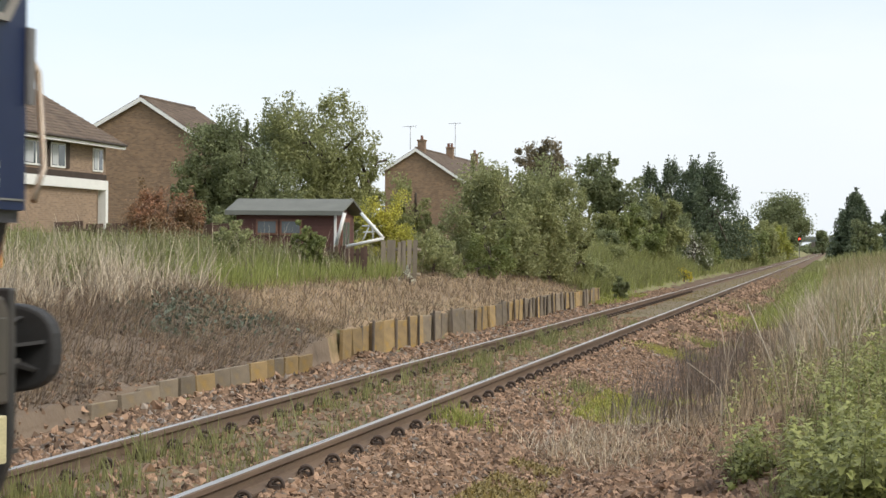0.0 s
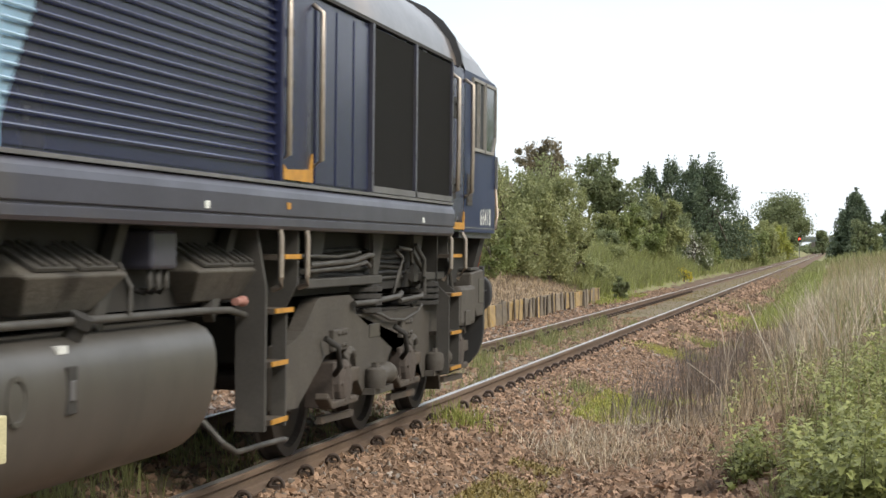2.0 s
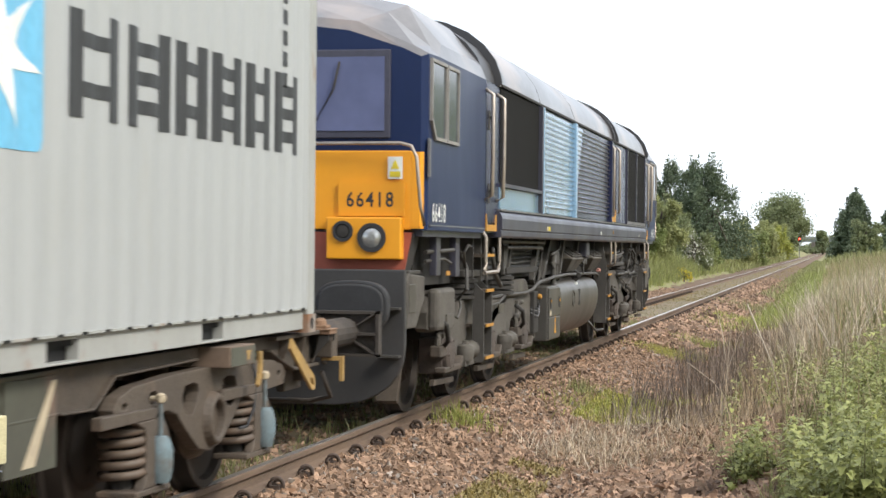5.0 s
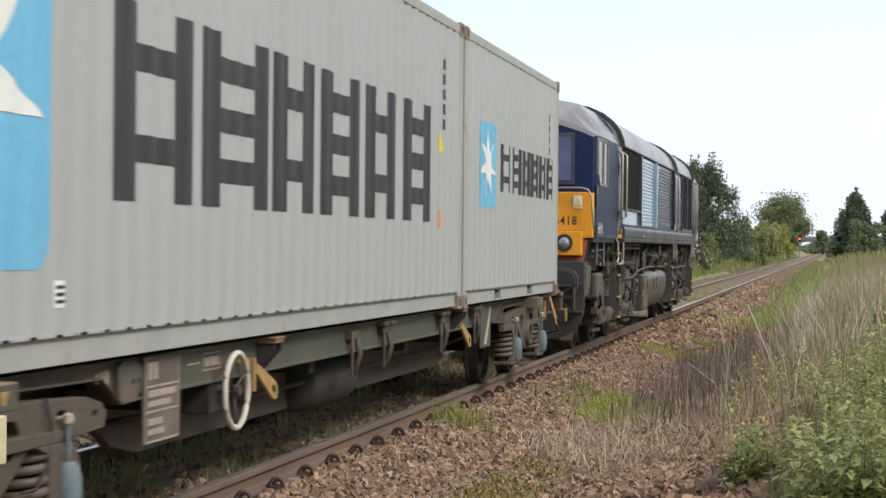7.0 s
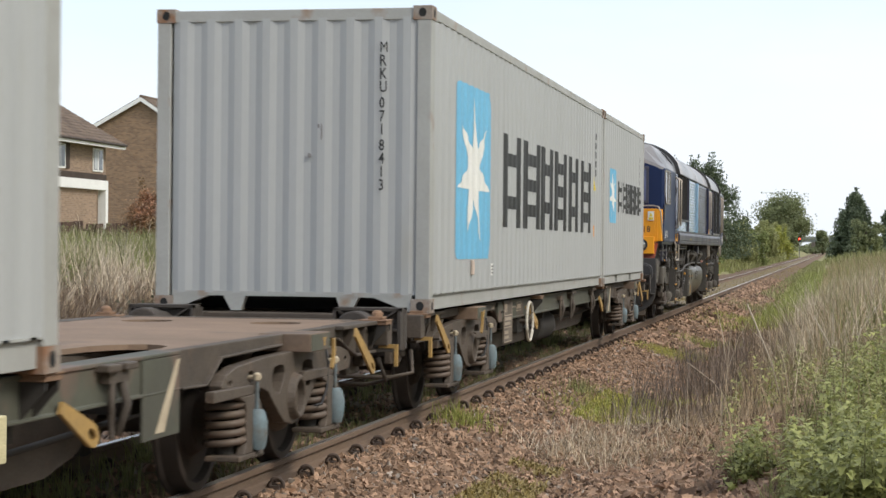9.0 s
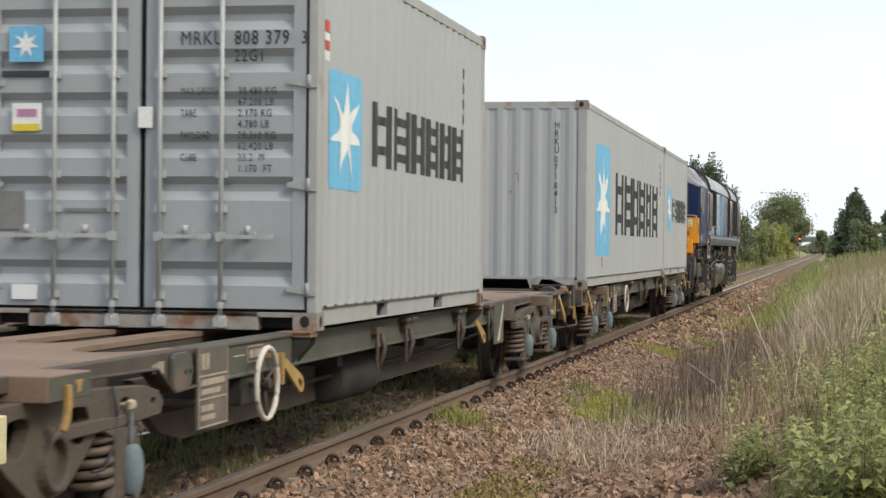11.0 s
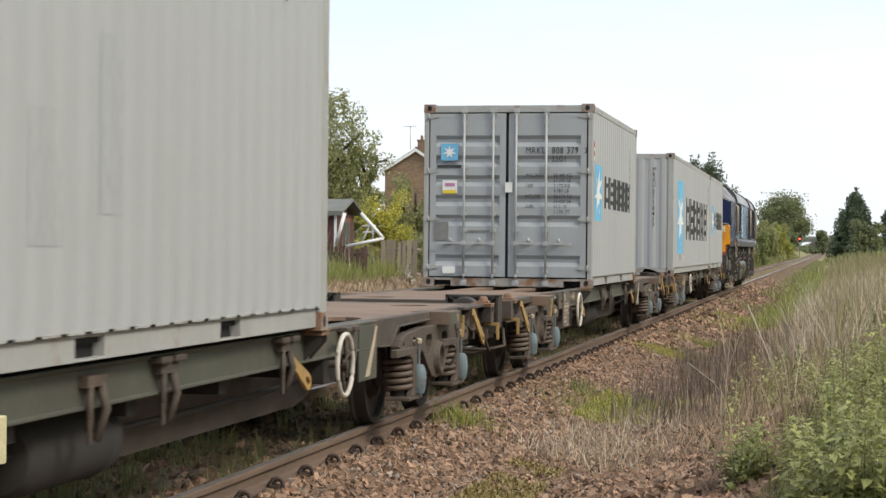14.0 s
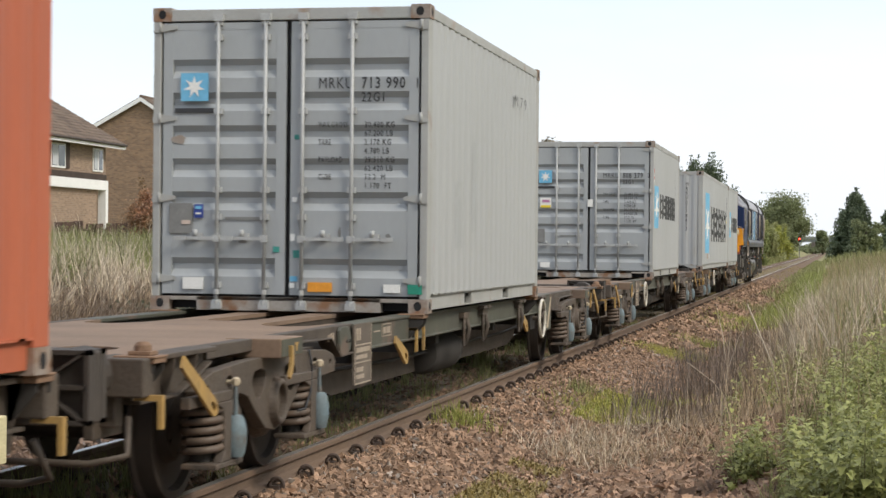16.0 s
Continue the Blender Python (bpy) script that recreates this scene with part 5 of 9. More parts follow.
w1 = container_wagon("dirty green container wagon with rust-brown deck, loaded full length", -3.8, -4.85, front_extra=0.92)
w2 = container_wagon("dirty green container wagon with rust-brown deck, loaded at its middle", -3.98, -4.80)
w3 = container_wagon("dirty green container wagon with rust-brown deck and forward brake wheel", 3.65, -4.80)
w4 = container_wagon("dirty green container wagon under an orange container", -3.95, -4.80)
for w, y in ((w1, 23.35), (w2, 3.08), (w3, -17.17), (w4, -37.42)):
    RUNNERS.append((w, y, False))


# ---------------------------------------------------------------- locomotive
M.update(
    blue=mat("loco_blue", (0.015, 0.027, 0.080), (0.012, 0.021, 0.062), 0.36, scale=1.0, fine=16, spec=0.22, grain_by=0.1, dirt=(0.032, 0.040, 0.070), dirt_at=0.64, dirt_scale=1.0, stretch=(1, 1, 0.4)),
    hood_blue=mat("hood_blue", (0.024, 0.028, 0.066), (0.019, 0.022, 0.052), 0.24, scale=1.2, fine=20, spec=0.28, grain_by=0.15, dirt=(0.06, 0.056, 0.055), dirt_at=0.58, dirt_scale=1.2, stretch=(1, 1, 0.4)),
    slat_blue=mat("slat_blue", (0.020, 0.027, 0.082), (0.015, 0.020, 0.062), 0.22, scale=0.8, fine=20, spec=0.36, grain_by=0.15, dirt=(0.045, 0.047, 0.078), dirt_at=0.64, dirt_scale=1.6, coat=0.25),
    pale_blue=mat("pale_blue", (0.255, 0.410, 0.560), (0.215, 0.350, 0.480), 0.24, coat=0.8, scale=1.5, fine=20, dirt=(0.16, 0.22, 0.25), dirt_at=0.6, stretch=(1, 1, 0.4)),
    loco_roof=mat("loco_roof", (0.165, 0.152, 0.150), (0.098, 0.090, 0.088), 0.38, scale=0.8, fine=14, spec=0.5, dirt=(0.26, 0.20, 0.16), dirt_at=0.54, dirt_scale=0.7, stretch=(1, 0.8, 1.4), coat=0.35),
    solebar=mat("solebar_blue", (0.060, 0.059, 0.082), (0.046, 0.045, 0.062), 0.36, scale=1.5, fine=24, dirt=(0.075, 0.068, 0.066), dirt_at=0.6),
    ledge=mat("ledge_grey", (0.17, 0.165, 0.17), (0.11, 0.105, 0.105), 0.4, scale=2.5, fine=24),
    mesh_black=mat("grille_black", (0.018, 0.0172, 0.0155), (0.013, 0.0123, 0.0115), 0.9, spec=0.1, scale=40, fine=160, bump=0.4, bump_scale=120),
    loco_yellow=mat("warning_yellow", (0.76, 0.325, 0.012), (0.70, 0.29, 0.012), 0.45, scale=1.4, fine=20, grain_by=0.06, dirt=(0.50, 0.26, 0.03), dirt_at=0.64),
    bumper_red=mat("beam_red", (0.38, 0.095, 0.055), (0.30, 0.075, 0.045), 0.55, scale=2, fine=20, dirt=(0.14, 0.06, 0.045), dirt_at=0.62),
    bogie_grey=mat("bogie_grey", (0.130, 0.117, 0.099), (0.080, 0.072, 0.062), 0.66, scale=1.7, fine=30, bump=0.3, spec=0.3, dirt=(0.040, 0.035, 0.030), dirt_at=0.52, dirt_scale=2.6),
    bogie_dark=mat("bogie_dark", (0.098, 0.086, 0.073), (0.064, 0.056, 0.048), 0.62, scale=1.7, fine=30, bump=0.2, spec=0.3, dirt=(0.11, 0.096, 0.08), dirt_at=0.60, dirt_scale=2.2),
    tank_grey=mat("tank_grey", (0.090, 0.082, 0.071), (0.062, 0.057, 0.050), 0.40, scale=1.6, fine=24, spec=0.5, dirt=(0.075, 0.066, 0.058), dirt_at=0.58, stretch=(1, 1, 0.5)),
    stay_grey=mat("stay_grey", (0.070, 0.064, 0.056), (0.046, 0.042, 0.037), 0.7, scale=3, dirt=(0.13, 0.115, 0.095), dirt_at=0.6),
    pipe_grey=mat("pipe_grey", (0.082, 0.075, 0.066), (0.048, 0.044, 0.039), 0.6, scale=5),
    axle_rust=mat("axle_rust", (0.088, 0.066, 0.053), (0.056, 0.045, 0.038), 0.8, scale=5, fine=40, bump=0.2),
    plough_black=mat("plough_black", (0.030, 0.030, 0.031), (0.046, 0.043, 0.041), 0.6, scale=2.0, fine=30, dirt=(0.075, 0.068, 0.06), dirt_at=0.6, dirt_scale=1.5),
    window_metal=mat("window_metal", (0.36, 0.335, 0.30), (0.26, 0.235, 0.21), 0.45, metal=0.3, scale=8),
    rail_silver=mat("handrail_steel", (0.46, 0.395, 0.33), (0.33, 0.275, 0.225), 0.35, metal=0.5, scale=8),
    step_yellow=mat("step_yellow", (0.58, 0.28, 0.03), (0.36, 0.18, 0.035), 0.6, scale=9),
    pane=glass("cab_glass", (0.30, 0.40, 0.42)),
    # near black, stands in for the shade inside the locomotive
    cab_dark=mat("inside_shade", (0.03, 0.032, 0.034), None, 0.7),
    lens=mat("lamp_lens", (0.55, 0.55, 0.52), (0.40, 0.40, 0.38), 0.12, metal=0.6, scale=30),
    copper_red=mat("cap_red", (0.42, 0.20, 0.16), None, 0.6),
)
loco = tagged(empty("diesel_locomotive"), "dark blue diesel freight locomotive with yellow end and pale blue louvres", "locomotive")
RUNNERS.append((loco, 45.5, False))


def shell(y0, y1, name, low=1.62):
    """Hood between the cabs: sides and a roof with sloping shoulders."""
    side = bmesh.new()
    for s in (-1, 1):
        box(side, *sorted((s * 1.24, s * 1.315)), y0, y1, low, 3.06)
    part(name, side, "hood_blue", loco)


ROOF = ((1.33, 3.06), (1.318, 3.14), (1.265, 3.285), (1.155, 3.43), (1.0, 3.55), (0.78, 3.645), (0.45, 3.715), (0.0, 3.74))


def roof_line(out=0.0, drop=1.0):
    """The roof's rounded outline across the train, moved outwards by out."""
    half = []
    for x, z in ROOF:
        d = Vector((x, z - 2.2)).normalized() * out
        half.append((x * (0.5 + 0.5 * drop) + d.x, 3.06 + (z - 3.06) * drop + d.y))
    return half + [(-x, z) for x, z in reversed(half[:-1])]


def roof_piece(y0, y1, material="loco_roof", drop=1.0, label=""):
    bm = bmesh.new()
    prism(bm, roof_line(0.0, drop), "y", y0, y1)
    part("roof", bm, material, loco, label, smooth=True)


def roof_rib(y, thick=0.055, out=0.04):
    bm = bmesh.new()
    prism(bm, roof_line(out) + roof_line(-0.04)[::-1], "y", y - thick / 2, y + thick / 2)
    part("roof_rib", bm, "roof_dark", loco, "dark raised roof rib")


M["roof_dark"] = mat("roof_dark", (0.030, 0.030, 0.034), (0.050, 0.047, 0.046), 0.45, scale=2, fine=20)
for y0, y1 in ((-7.05, -4.40), (-4.37, -1.55), (-1.52, 2.74), (3.20, 7.50)):
    roof_piece(y0, y1, label="dusty grey rounded roof")
for y0, y1 in ((-7.70, -7.05), (2.74, 3.20), (7.86, 8.18)):
    roof_piece(y0, y1, "roof_dark", 0.95)
roof_piece(7.50, 7.86, "loco_roof", 0.97)
for y in (-7.06, 2.73, 3.22, 7.86):
    roof_rib(y)
for y0, y1 in ((-4.40, -4.37), (-1.55, -1.52)):
    roof_piece(y0, y1, "roof_dark", 0.98)
shell(-7.70, 8.18, "hood_side")
# dark bulk that also closes the view through the underframe
part("frame", bx(-1.05, 1.05, -9.6, 9.6, 1.15, 1.60), "soot", loco)
# dark block filling the hood in place of its unlit inside
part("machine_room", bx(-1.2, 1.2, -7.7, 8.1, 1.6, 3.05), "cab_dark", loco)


def cab(e):
    """One cab; e is +1 at the front and -1 at the back."""
    inner, outer = (8.18, 9.84) if e > 0 else (7.70, 10.33)
    bm = bmesh.new()
    rings = []
    for d, hw, zs, z1, x1, z2, x2, z3 in ((outer, 1.27, 3.02, 3.09, 1.12, 3.24, 0.66, 3.32), (outer - 0.07, 1.318, 3.05, 3.12, 1.19, 3.32, 0.72, 3.40), (outer - 0.45, 1.322, 3.06, 3.15, 1.24, 3.44, 0.88, 3.58), (outer - 0.8, 1.322, 3.06, 3.20, 1.265, 3.54, 0.97, 3.73), (inner, 1.322, 3.06, 3.20, 1.265, 3.54, 0.97, 3.73)):
        half = [(hw, 1.62), (hw, zs), (x1, z1), (x2, z2), (0.0, z3)]
        ring = half + [(-x, z) for x, z in reversed(half[:-1])]
        rings.append([bm.verts.new((x, e * d, z)) for x, z in ring])
    for a, b in zip(rings, rings[1:]):
        for i in range(len(a) - 1):
            f = bm.faces.new((a[i], a[i + 1], b[i + 1], b[i]))
            f.material_index = 0 if i in (0, 7) else 1
    bm.faces.new(rings[0])
    bmesh.ops.recalc_face_normals(bm, faces=bm.faces[:])
    shellm = part("cab", bm, ["blue", "loco_roof"], loco, "glossy dark blue cab")
    part("cab_floor", bx(-1.28, 1.28, *sorted((e * inner, e * (outer - 0.05))), 1.57, 1.625), "solebar", loco)
    y = e * outer

    def out(lo, hi):
        return sorted((y + e * lo, y + e * hi))
    # end: windscreens, yellow panel, lamp boxes, red beam
    for s in (-1, 1):
        part("windscreen_frame", bx(*sorted((s * 0.05, s * 1.02)), *out(0.0, 0.018), 2.36, 3.08), "solebar", shellm, bevel=0.03)
        part("windscreen", bx(*sorted((s * 0.10, s * 0.97)), *out(0.019, 0.026), 2.42, 3.02), "screen", shellm, "windscreen with the sky's reflection painted in as violet-blue")
        bm = bmesh.new()
        pipe(bm, [(s * 0.35, y + e * 0.05, 2.40), (s * 0.55, y + e * 0.05, 2.75), (s * 0.60, y + e * 0.05, 2.98)], 0.010, 6)
        part("wiper", bm, "soot", shellm)
        lamps = part("lamp_box", bx(*sorted((s * 0.52, s * 1.14)), *out(0.0, 0.115), 1.38, 1.72), "loco_yellow", loco, "yellow lamp box", bevel=0.012)
        for x, z, r, lens in ((0.90, 1.555, 0.118, "lens"), (0.66, 1.605, 0.085, "soot")):
            bm = bmesh.new()
            lathe(bm, [(y + e * 0.11, r), (y + e * 0.135, r), (y + e * 0.135, r * 0.72), (y + e * 0.12, r * 0.7)], "y", (s * x, 0, z), 24)
            ring = part("lamp_ring", bm, "rubber", lamps)
            bm = bmesh.new()
            lathe(bm, [(y + e * 0.116, r * 0.72), (y + e * 0.128, r * 0.6), (y + e * 0.134, r * 0.1)], "y", (s * x, 0, z), 20)
            part("lamp_lens", bm, lens, lamps, smooth=True)
        bm = bmesh.new()
        pipe(bm, [(s * 0.05, y + e * 0.07, 2.315), (s * 1.13, y + e * 0.11, 2.315), (s * 1.225, y + e * 0.14, 2.29), (s * 1.272, y + e * 0.155, 2.20), (s * 1.305, y + e * 0.14, 1.80), (s * 1.31, y + e * 0.03, 1.66)], 0.0145)
        part("end_handrail", bm, "rail_silver", loco)
        bm = bmesh.new()
        lathe(bm, [(y - e * 0.15, 0.20), (y + e * 0.10, 0.19), (y + e * 0.14, 0.145), (y + e * 0.44, 0.14), (y + e * 0.46, 0.115), (y + e * 0.70, 0.115)], "y", (s * 0.88, 0, 1.02), 24)
        for r_, lo_, hi_ in ((0.0, 0.575, 0.69), (0.025, 0.69, 0.725)):
            prism(bm, [(s * 0.88 + (0.29 - r_) * (abs(math.cos(t)) ** 0.7) * math.copysign(1, math.cos(t)), 1.02 + (0.20 - r_) * (abs(math.sin(t)) ** 0.7) * math.copysign(1, math.sin(t))) for t in [2 * math.pi * k / 28 for k in range(28)]], "y", *out(lo_, hi_))
        bmesh.ops.recalc_face_normals(bm, faces=bm.faces[:])
        buffer = part("buffer", bm, "rubber", loco, "thick rounded black buffer with ribbed back", bevel=0.02)
        for k in range(8):
            t = k * math.pi / 4 + 0.2
            p, q = Vector((math.cos(t), math.sin(t) * 0.65)), Vector((-math.sin(t), math.cos(t))) * 0.008
            c0 = Vector((s * 0.88, 1.02))
            ring = [c0 + p * 0.10 + q, c0 + p * 0.26 + q, c0 + p * 0.26 - q, c0 + p * 0.10 - q]
            bm = bmesh.new()
            lo4 = [bm.verts.new((r_.x, y + e * (0.40 if i in (0, 3) else 0.54), r_.y)) for i, r_ in enumerate(ring)]
            hi4 = [bm.verts.new((r_.x, y + e * 0.575, r_.y)) for r_ in ring]
            for i in range(4):
                bm.faces.new((lo4[i], lo4[(i + 1) % 4], hi4[(i + 1) % 4], hi4[i]))
            bm.faces.new(lo4)
            bmesh.ops.recalc_face_normals(bm, faces=bm.faces[:])
            part("rib", bm, "rubber", buffer)
        bm = bmesh.new()
        prism(bm, [(e * (outer + q), z) for q, z in ((-0.58, 1.05), (-0.58, 1.24), (0.02, 1.27), (0.08, 1.20), (0.08, 0.82), (-0.26, 0.82))], "x", *sorted((s * 1.0, s * 1.19)))
        sand = part("sand_box", bm, "bogie_dark" if e > 0 else "bogie_grey", loco, "dusty grey sand box", bevel=0.015)
        part("lid", bx(*sorted((s * 1.02, s * 1.17)), *sorted((e * (outer - 0.50), e * (outer - 0.06))), 1.262, 1.29), "stay_grey", sand, bevel=0.006)
        part("panel", bx(*sorted((s * 1.19, s * 1.197)), *sorted((e * (outer - 0.20), e * (outer + 0.04))), 0.95, 1.18), "tank_grey", sand, bevel=0.003)
    part("yellow_end", bx(-1.20, 1.20, *out(0.0, 0.02), 1.62, 2.26), "loco_yellow", loco, "yellow warning end", bevel=0.02)
    for s in (-1, 1):
        bm = bmesh.new()
        prism(bm, [(s * 1.20, y), (s * 1.265, y - e * 0.001), (s * 1.29, y - e * 0.03), (s * 1.295, y - e * 0.02), (s * 1.27, y + e * 0.018), (s * 1.20, y + e * 0.02)], "z", 1.63, 2.25)
        part("yellow_corner", bm, "loco_yellow", loco)
    bm = bmesh.new()
    prism(bm, [(-1.21, 1.60), (1.21, 1.60), (1.14, 1.25), (-1.14, 1.25)], "y", *out(0.0, 0.015))
    part("red_beam", bm, "bumper_red", loco, "faded red buffer beam")
    bm = bmesh.new()
    prism(bm, [(-1.22, 1.60), (1.22, 1.60), (1.13, 1.24), (-1.13, 1.24)], "y", *out(-0.24, -0.002))
    for s in (-1, 1):
        box(bm, *sorted((s * 0.55, s * 0.95)), *out(-0.1, 0.10), 0.55, 1.25)
    part("end_skirt", bm, "soot", loco)
    for s in (-1, 1):
        part("number_panel", bx(*sorted((s * 0.60, s * 1.15)), *out(0.03, 0.045), 1.73, 2.0), "loco_yellow", loco)
        part("warning_plate", bx(*sorted((s * 1.01, s * 1.13)), *out(0.031, 0.04), 2.03, 2.21), "sign_white", loco, "white and yellow warning plate")
        part("warning_mark", bx(*sorted((s * 1.025, s * 1.115)), *out(0.04, 0.044), 2.045, 2.09), "sign_yellow", loco)
        bm = bmesh.new()
        prism(bm, [(s * 1.035, 2.11), (s * 1.105, 2.11), (s * 1.07, 2.185)], "y", *out(0.04, 0.044))
        part("warning_mark", bm, "sign_yellow", loco)
    if e < 0:
        lettering("lettering", "66418", 0.172, pose(0.665, y - 0.047, 1.805, 90, 0, 0), loco, squeeze=0.82)
    # snow plough and dark end casing
    bm = bmesh.new()
    half = [(1.185, 1.30), (1.19, 0.68), (1.175, 0.56), (1.13, 0.45), (1.06, 0.36), (0.96, 0.29), (0.83, 0.235), (0.62, 0.205)]
    prism(bm, half + [(-x, z) for x, z in reversed(half)], "y", *out(0.09, 0.15))
    plough = part("snow_plough", bm, "plough_black", loco, "black snow plough with rounded corners", bevel=0.012)
    for s in (-1, 1):
        for z in (0.60, 0.98):
            part("plough_step", bx(*sorted((s * 1.0, s * 1.16)), *out(0.15, 0.25), z, z + 0.018), "stay_grey", plough)
    part("end_frame", bx(-1.0, 1.0, *sorted((e * (outer - 1.0), e * (outer - 0.2))), 0.95, 1.60), "soot", loco)
    bm = bmesh.new()
    pipe(bm, [(0.0, y, 1.05), (0.0, y + e * 0.50, 0.98), (0.0, y + e * 0.60, 0.80)], 0.05)
    for x in (-0.38, 0.36, 0.5):
        pipe(bm, [(x, y, 0.95), (x, y + e * 0.14, 0.80), (x + 0.02, y + e * 0.16, 0.55), (x + 0.08, y + e * 0.05, 0.48)], 0.024)
    part("coupling", bm, "grime", loco, "hanging coupling and air hoses")
    # side windows, door, rails, steps
    for s in (-1, 1):
        X = s * 1.322

        def side(lo, hi):
            return sorted((X + s * lo, X + s * hi))
        wins = ((8.50, 9.08), (9.13, 9.70)) if e > 0 else ((9.08, 9.58), (9.62, 10.22))
        for which, (a, b) in enumerate(wins):
            lean = 0.15 if which else 0.0

            def ring_at(k):
                """Outline of the opening, k inside its edge; the outer lower corner of the front pane is cut off."""
                pts = [(e * (a + k), 2.36 + k), (e * (b - k - lean), 2.36 + k)]
                pts += [(e * (b - k), 2.36 + k + lean)] if lean else []
                return pts + [(e * (b - k), 3.02 - k), (e * (a + k), 3.02 - k)]
            bm = bmesh.new()
            holed_plate(bm, ring_at(0.0), [ring_at(0.028)], *side(-0.01, 0.022))
            win = part("window_frame", bm, "window_metal", shellm, "pale metal window frame")
            bm = bmesh.new()
            prism(bm, ring_at(0.028), "x", *side(0.001, 0.008))
            # the open window gets a dark sheet for the unlit cab behind it
            part("window_pane", bm, "lens_dark" if which or e < 0 else "cab_dark", win, "" if which or e < 0 else "slid-open window filled with a dark sheet for the unlit cab")
            if not which and e > 0:
                for q in (0.24, 0.33):
                    part("slide_bar", bx(*side(0.002, 0.018), e * (a + q) - 0.012, e * (a + q) + 0.012, 2.39, 2.99), "window_metal", win)
        d0, d1 = sorted((e * (7.57 if e > 0 else 7.16), e * (8.14 if e > 0 else 7.70)))
        door = part("door", bx(*side(-0.03, 0.004), d0, d1, 1.72, 3.02), "hood_blue", loco, "dark cab door", bevel=0.004)
        for z in (2.02, 2.72):
            bm = bmesh.new()
            pipe(bm, [(X + s * 0.01, d0 + 0.12, z), (X + s * 0.05, d0 + 0.2, z), (X + s * 0.01, d0 + 0.26, z)], 0.012, 6)
            box(bm, *side(0.003, 0.010), d0 + 0.08, d0 + 0.2, z - 0.12, z + 0.06)
            part("door_handle", bm, "soot", door)
        for yy in (d0 - 0.03, d1 + 0.04):
            bm = bmesh.new()
            pipe(bm, [(X + s * 0.0, yy, 1.93), (X + s * 0.07, yy, 1.97), (X + s * 0.075, yy, 2.3), (X + s * 0.075, yy, 2.92), (X, yy, 2.97)], 0.019)
            part("handrail", bm, "rail_silver", loco)
            if e > 0:
                bm = bmesh.new()
                pipe(bm, [(X - s * 0.02, yy, 1.62), (X + s * 0.02, yy, 1.55), (X + s * 0.02, yy, 1.30), (X - s * 0.05, yy, 1.20)], 0.017)
                part("handrail", bm, "rail_silver", loco, smooth=True)
        if e < 0:
            h0, h1 = d0 - 0.05, d1 + 0.14
            bm = bmesh.new()
            pipe(bm, [(X - s * 0.02, h0, 1.64), (X + s * 0.02, h0, 1.58), (X + s * 0.02, h0, 1.34), (X + s * 0.02, h0 - 0.03, 1.27), (X + s * 0.02, h0 - 0.06, 1.245), (X + s * 0.02, (h0 + h1) / 2, 1.25),
                      (X + s * 0.02, h1 - 0.08, 1.25), (X + s * 0.02, h1 - 0.02, 1.28), (X + s * 0.02, h1, 1.35), (X + s * 0.02, h1, 1.58), (X - s * 0.02, h1, 1.64)], 0.018)
            part("handrail", bm, "rail_silver", loco, smooth=True)
            for yb, zb in ((-8.50, 1.22), (-9.35, 1.24)):
                part("hanger", bx(*side(-0.16, -0.10), yb - 0.09, yb + 0.09, zb, 1.60), "solebar", loco, bevel=0.006)
            part("yellow_tag", bx(*side(-0.11, -0.10), -8.98, -8.84, 1.235, 1.275), "step_yellow", loco)
        bm = bmesh.new()
        prism(bm, [(d0, 1.64), (d1, 1.64), (d1, 1.80), (d1 - 0.05, 1.70), (d0 + 0.05, 1.70), (d0, 1.80)], "x", *side(0.004, 0.016))
        part("step_plate", bm, "step_yellow", loco, "orange-yellow edged door sill")
        for z in (1.41, 1.075, 0.745, 0.44):
            step = part("step", bx(*side(-0.20, 0.0), d0 + 0.08, d1 - 0.08, z - 0.02, z + 0.012), "grime", loco)
            part("step_edge", bx(*side(0.0, 0.012), d0 + 0.08, d1 - 0.08, z - 0.014, z + 0.014), "step_yellow", step, "orange-yellow step edge")
        for yy in (d0 + 0.06, d1 - 0.06):
            bm = bmesh.new()
            prism(bm, [(X - s * 0.12, 0.40), (X - s * 0.012, 0.40), (X - s * 0.012, 1.06), (X - s * 0.12, 1.16), (X - s * 0.12, 1.58), (X - s * 0.26, 1.58), (X - s * 0.26, 1.1), (X - s * 0.12, 0.98)], "y", yy - 0.014, yy + 0.014)
            part("step_frame", bm, "stay_grey", loco)
        lo, hi = sorted((e * inner, e * (outer - 0.10)))
        part("waist_line", bx(*side(0.001, 0.004), lo, hi, 1.657, 1.665), "sign_grey", loco)
        ylet = (9.30 if e > 0 else -9.78) - s * 0.34
        lettering("lettering", "66418", 0.225, Matrix.Translation((X + s * 0.004, ylet, 1.69)) @ pose(0, 0, 0, 90, 0, 90 * s), loco, "sign_white", 0.86)
        # mirror bracket by the end corner
        bm = bmesh.new()
        box(bm, *sorted((s * 1.322, s * 1.34)), *sorted((e * (outer - 0.09), e * (outer - 0.03))), 2.05, 2.36)
        part("bracket", bm, "ledge", loco)
        if e < 0:
            continue
        vent = part("vent_plate", bx(*side(0.001, 0.010), *sorted((e * 8.30, e * 8.52)), 1.86, 2.14), "stay_grey", loco, "brown-grey vent plate")
        for k in range(5):
            part("slat", bx(*side(0.010, 0.016), *sorted((e * 8.325, e * 8.495)), 1.89 + 0.048 * k, 1.912 + 0.048 * k), "grime", vent)


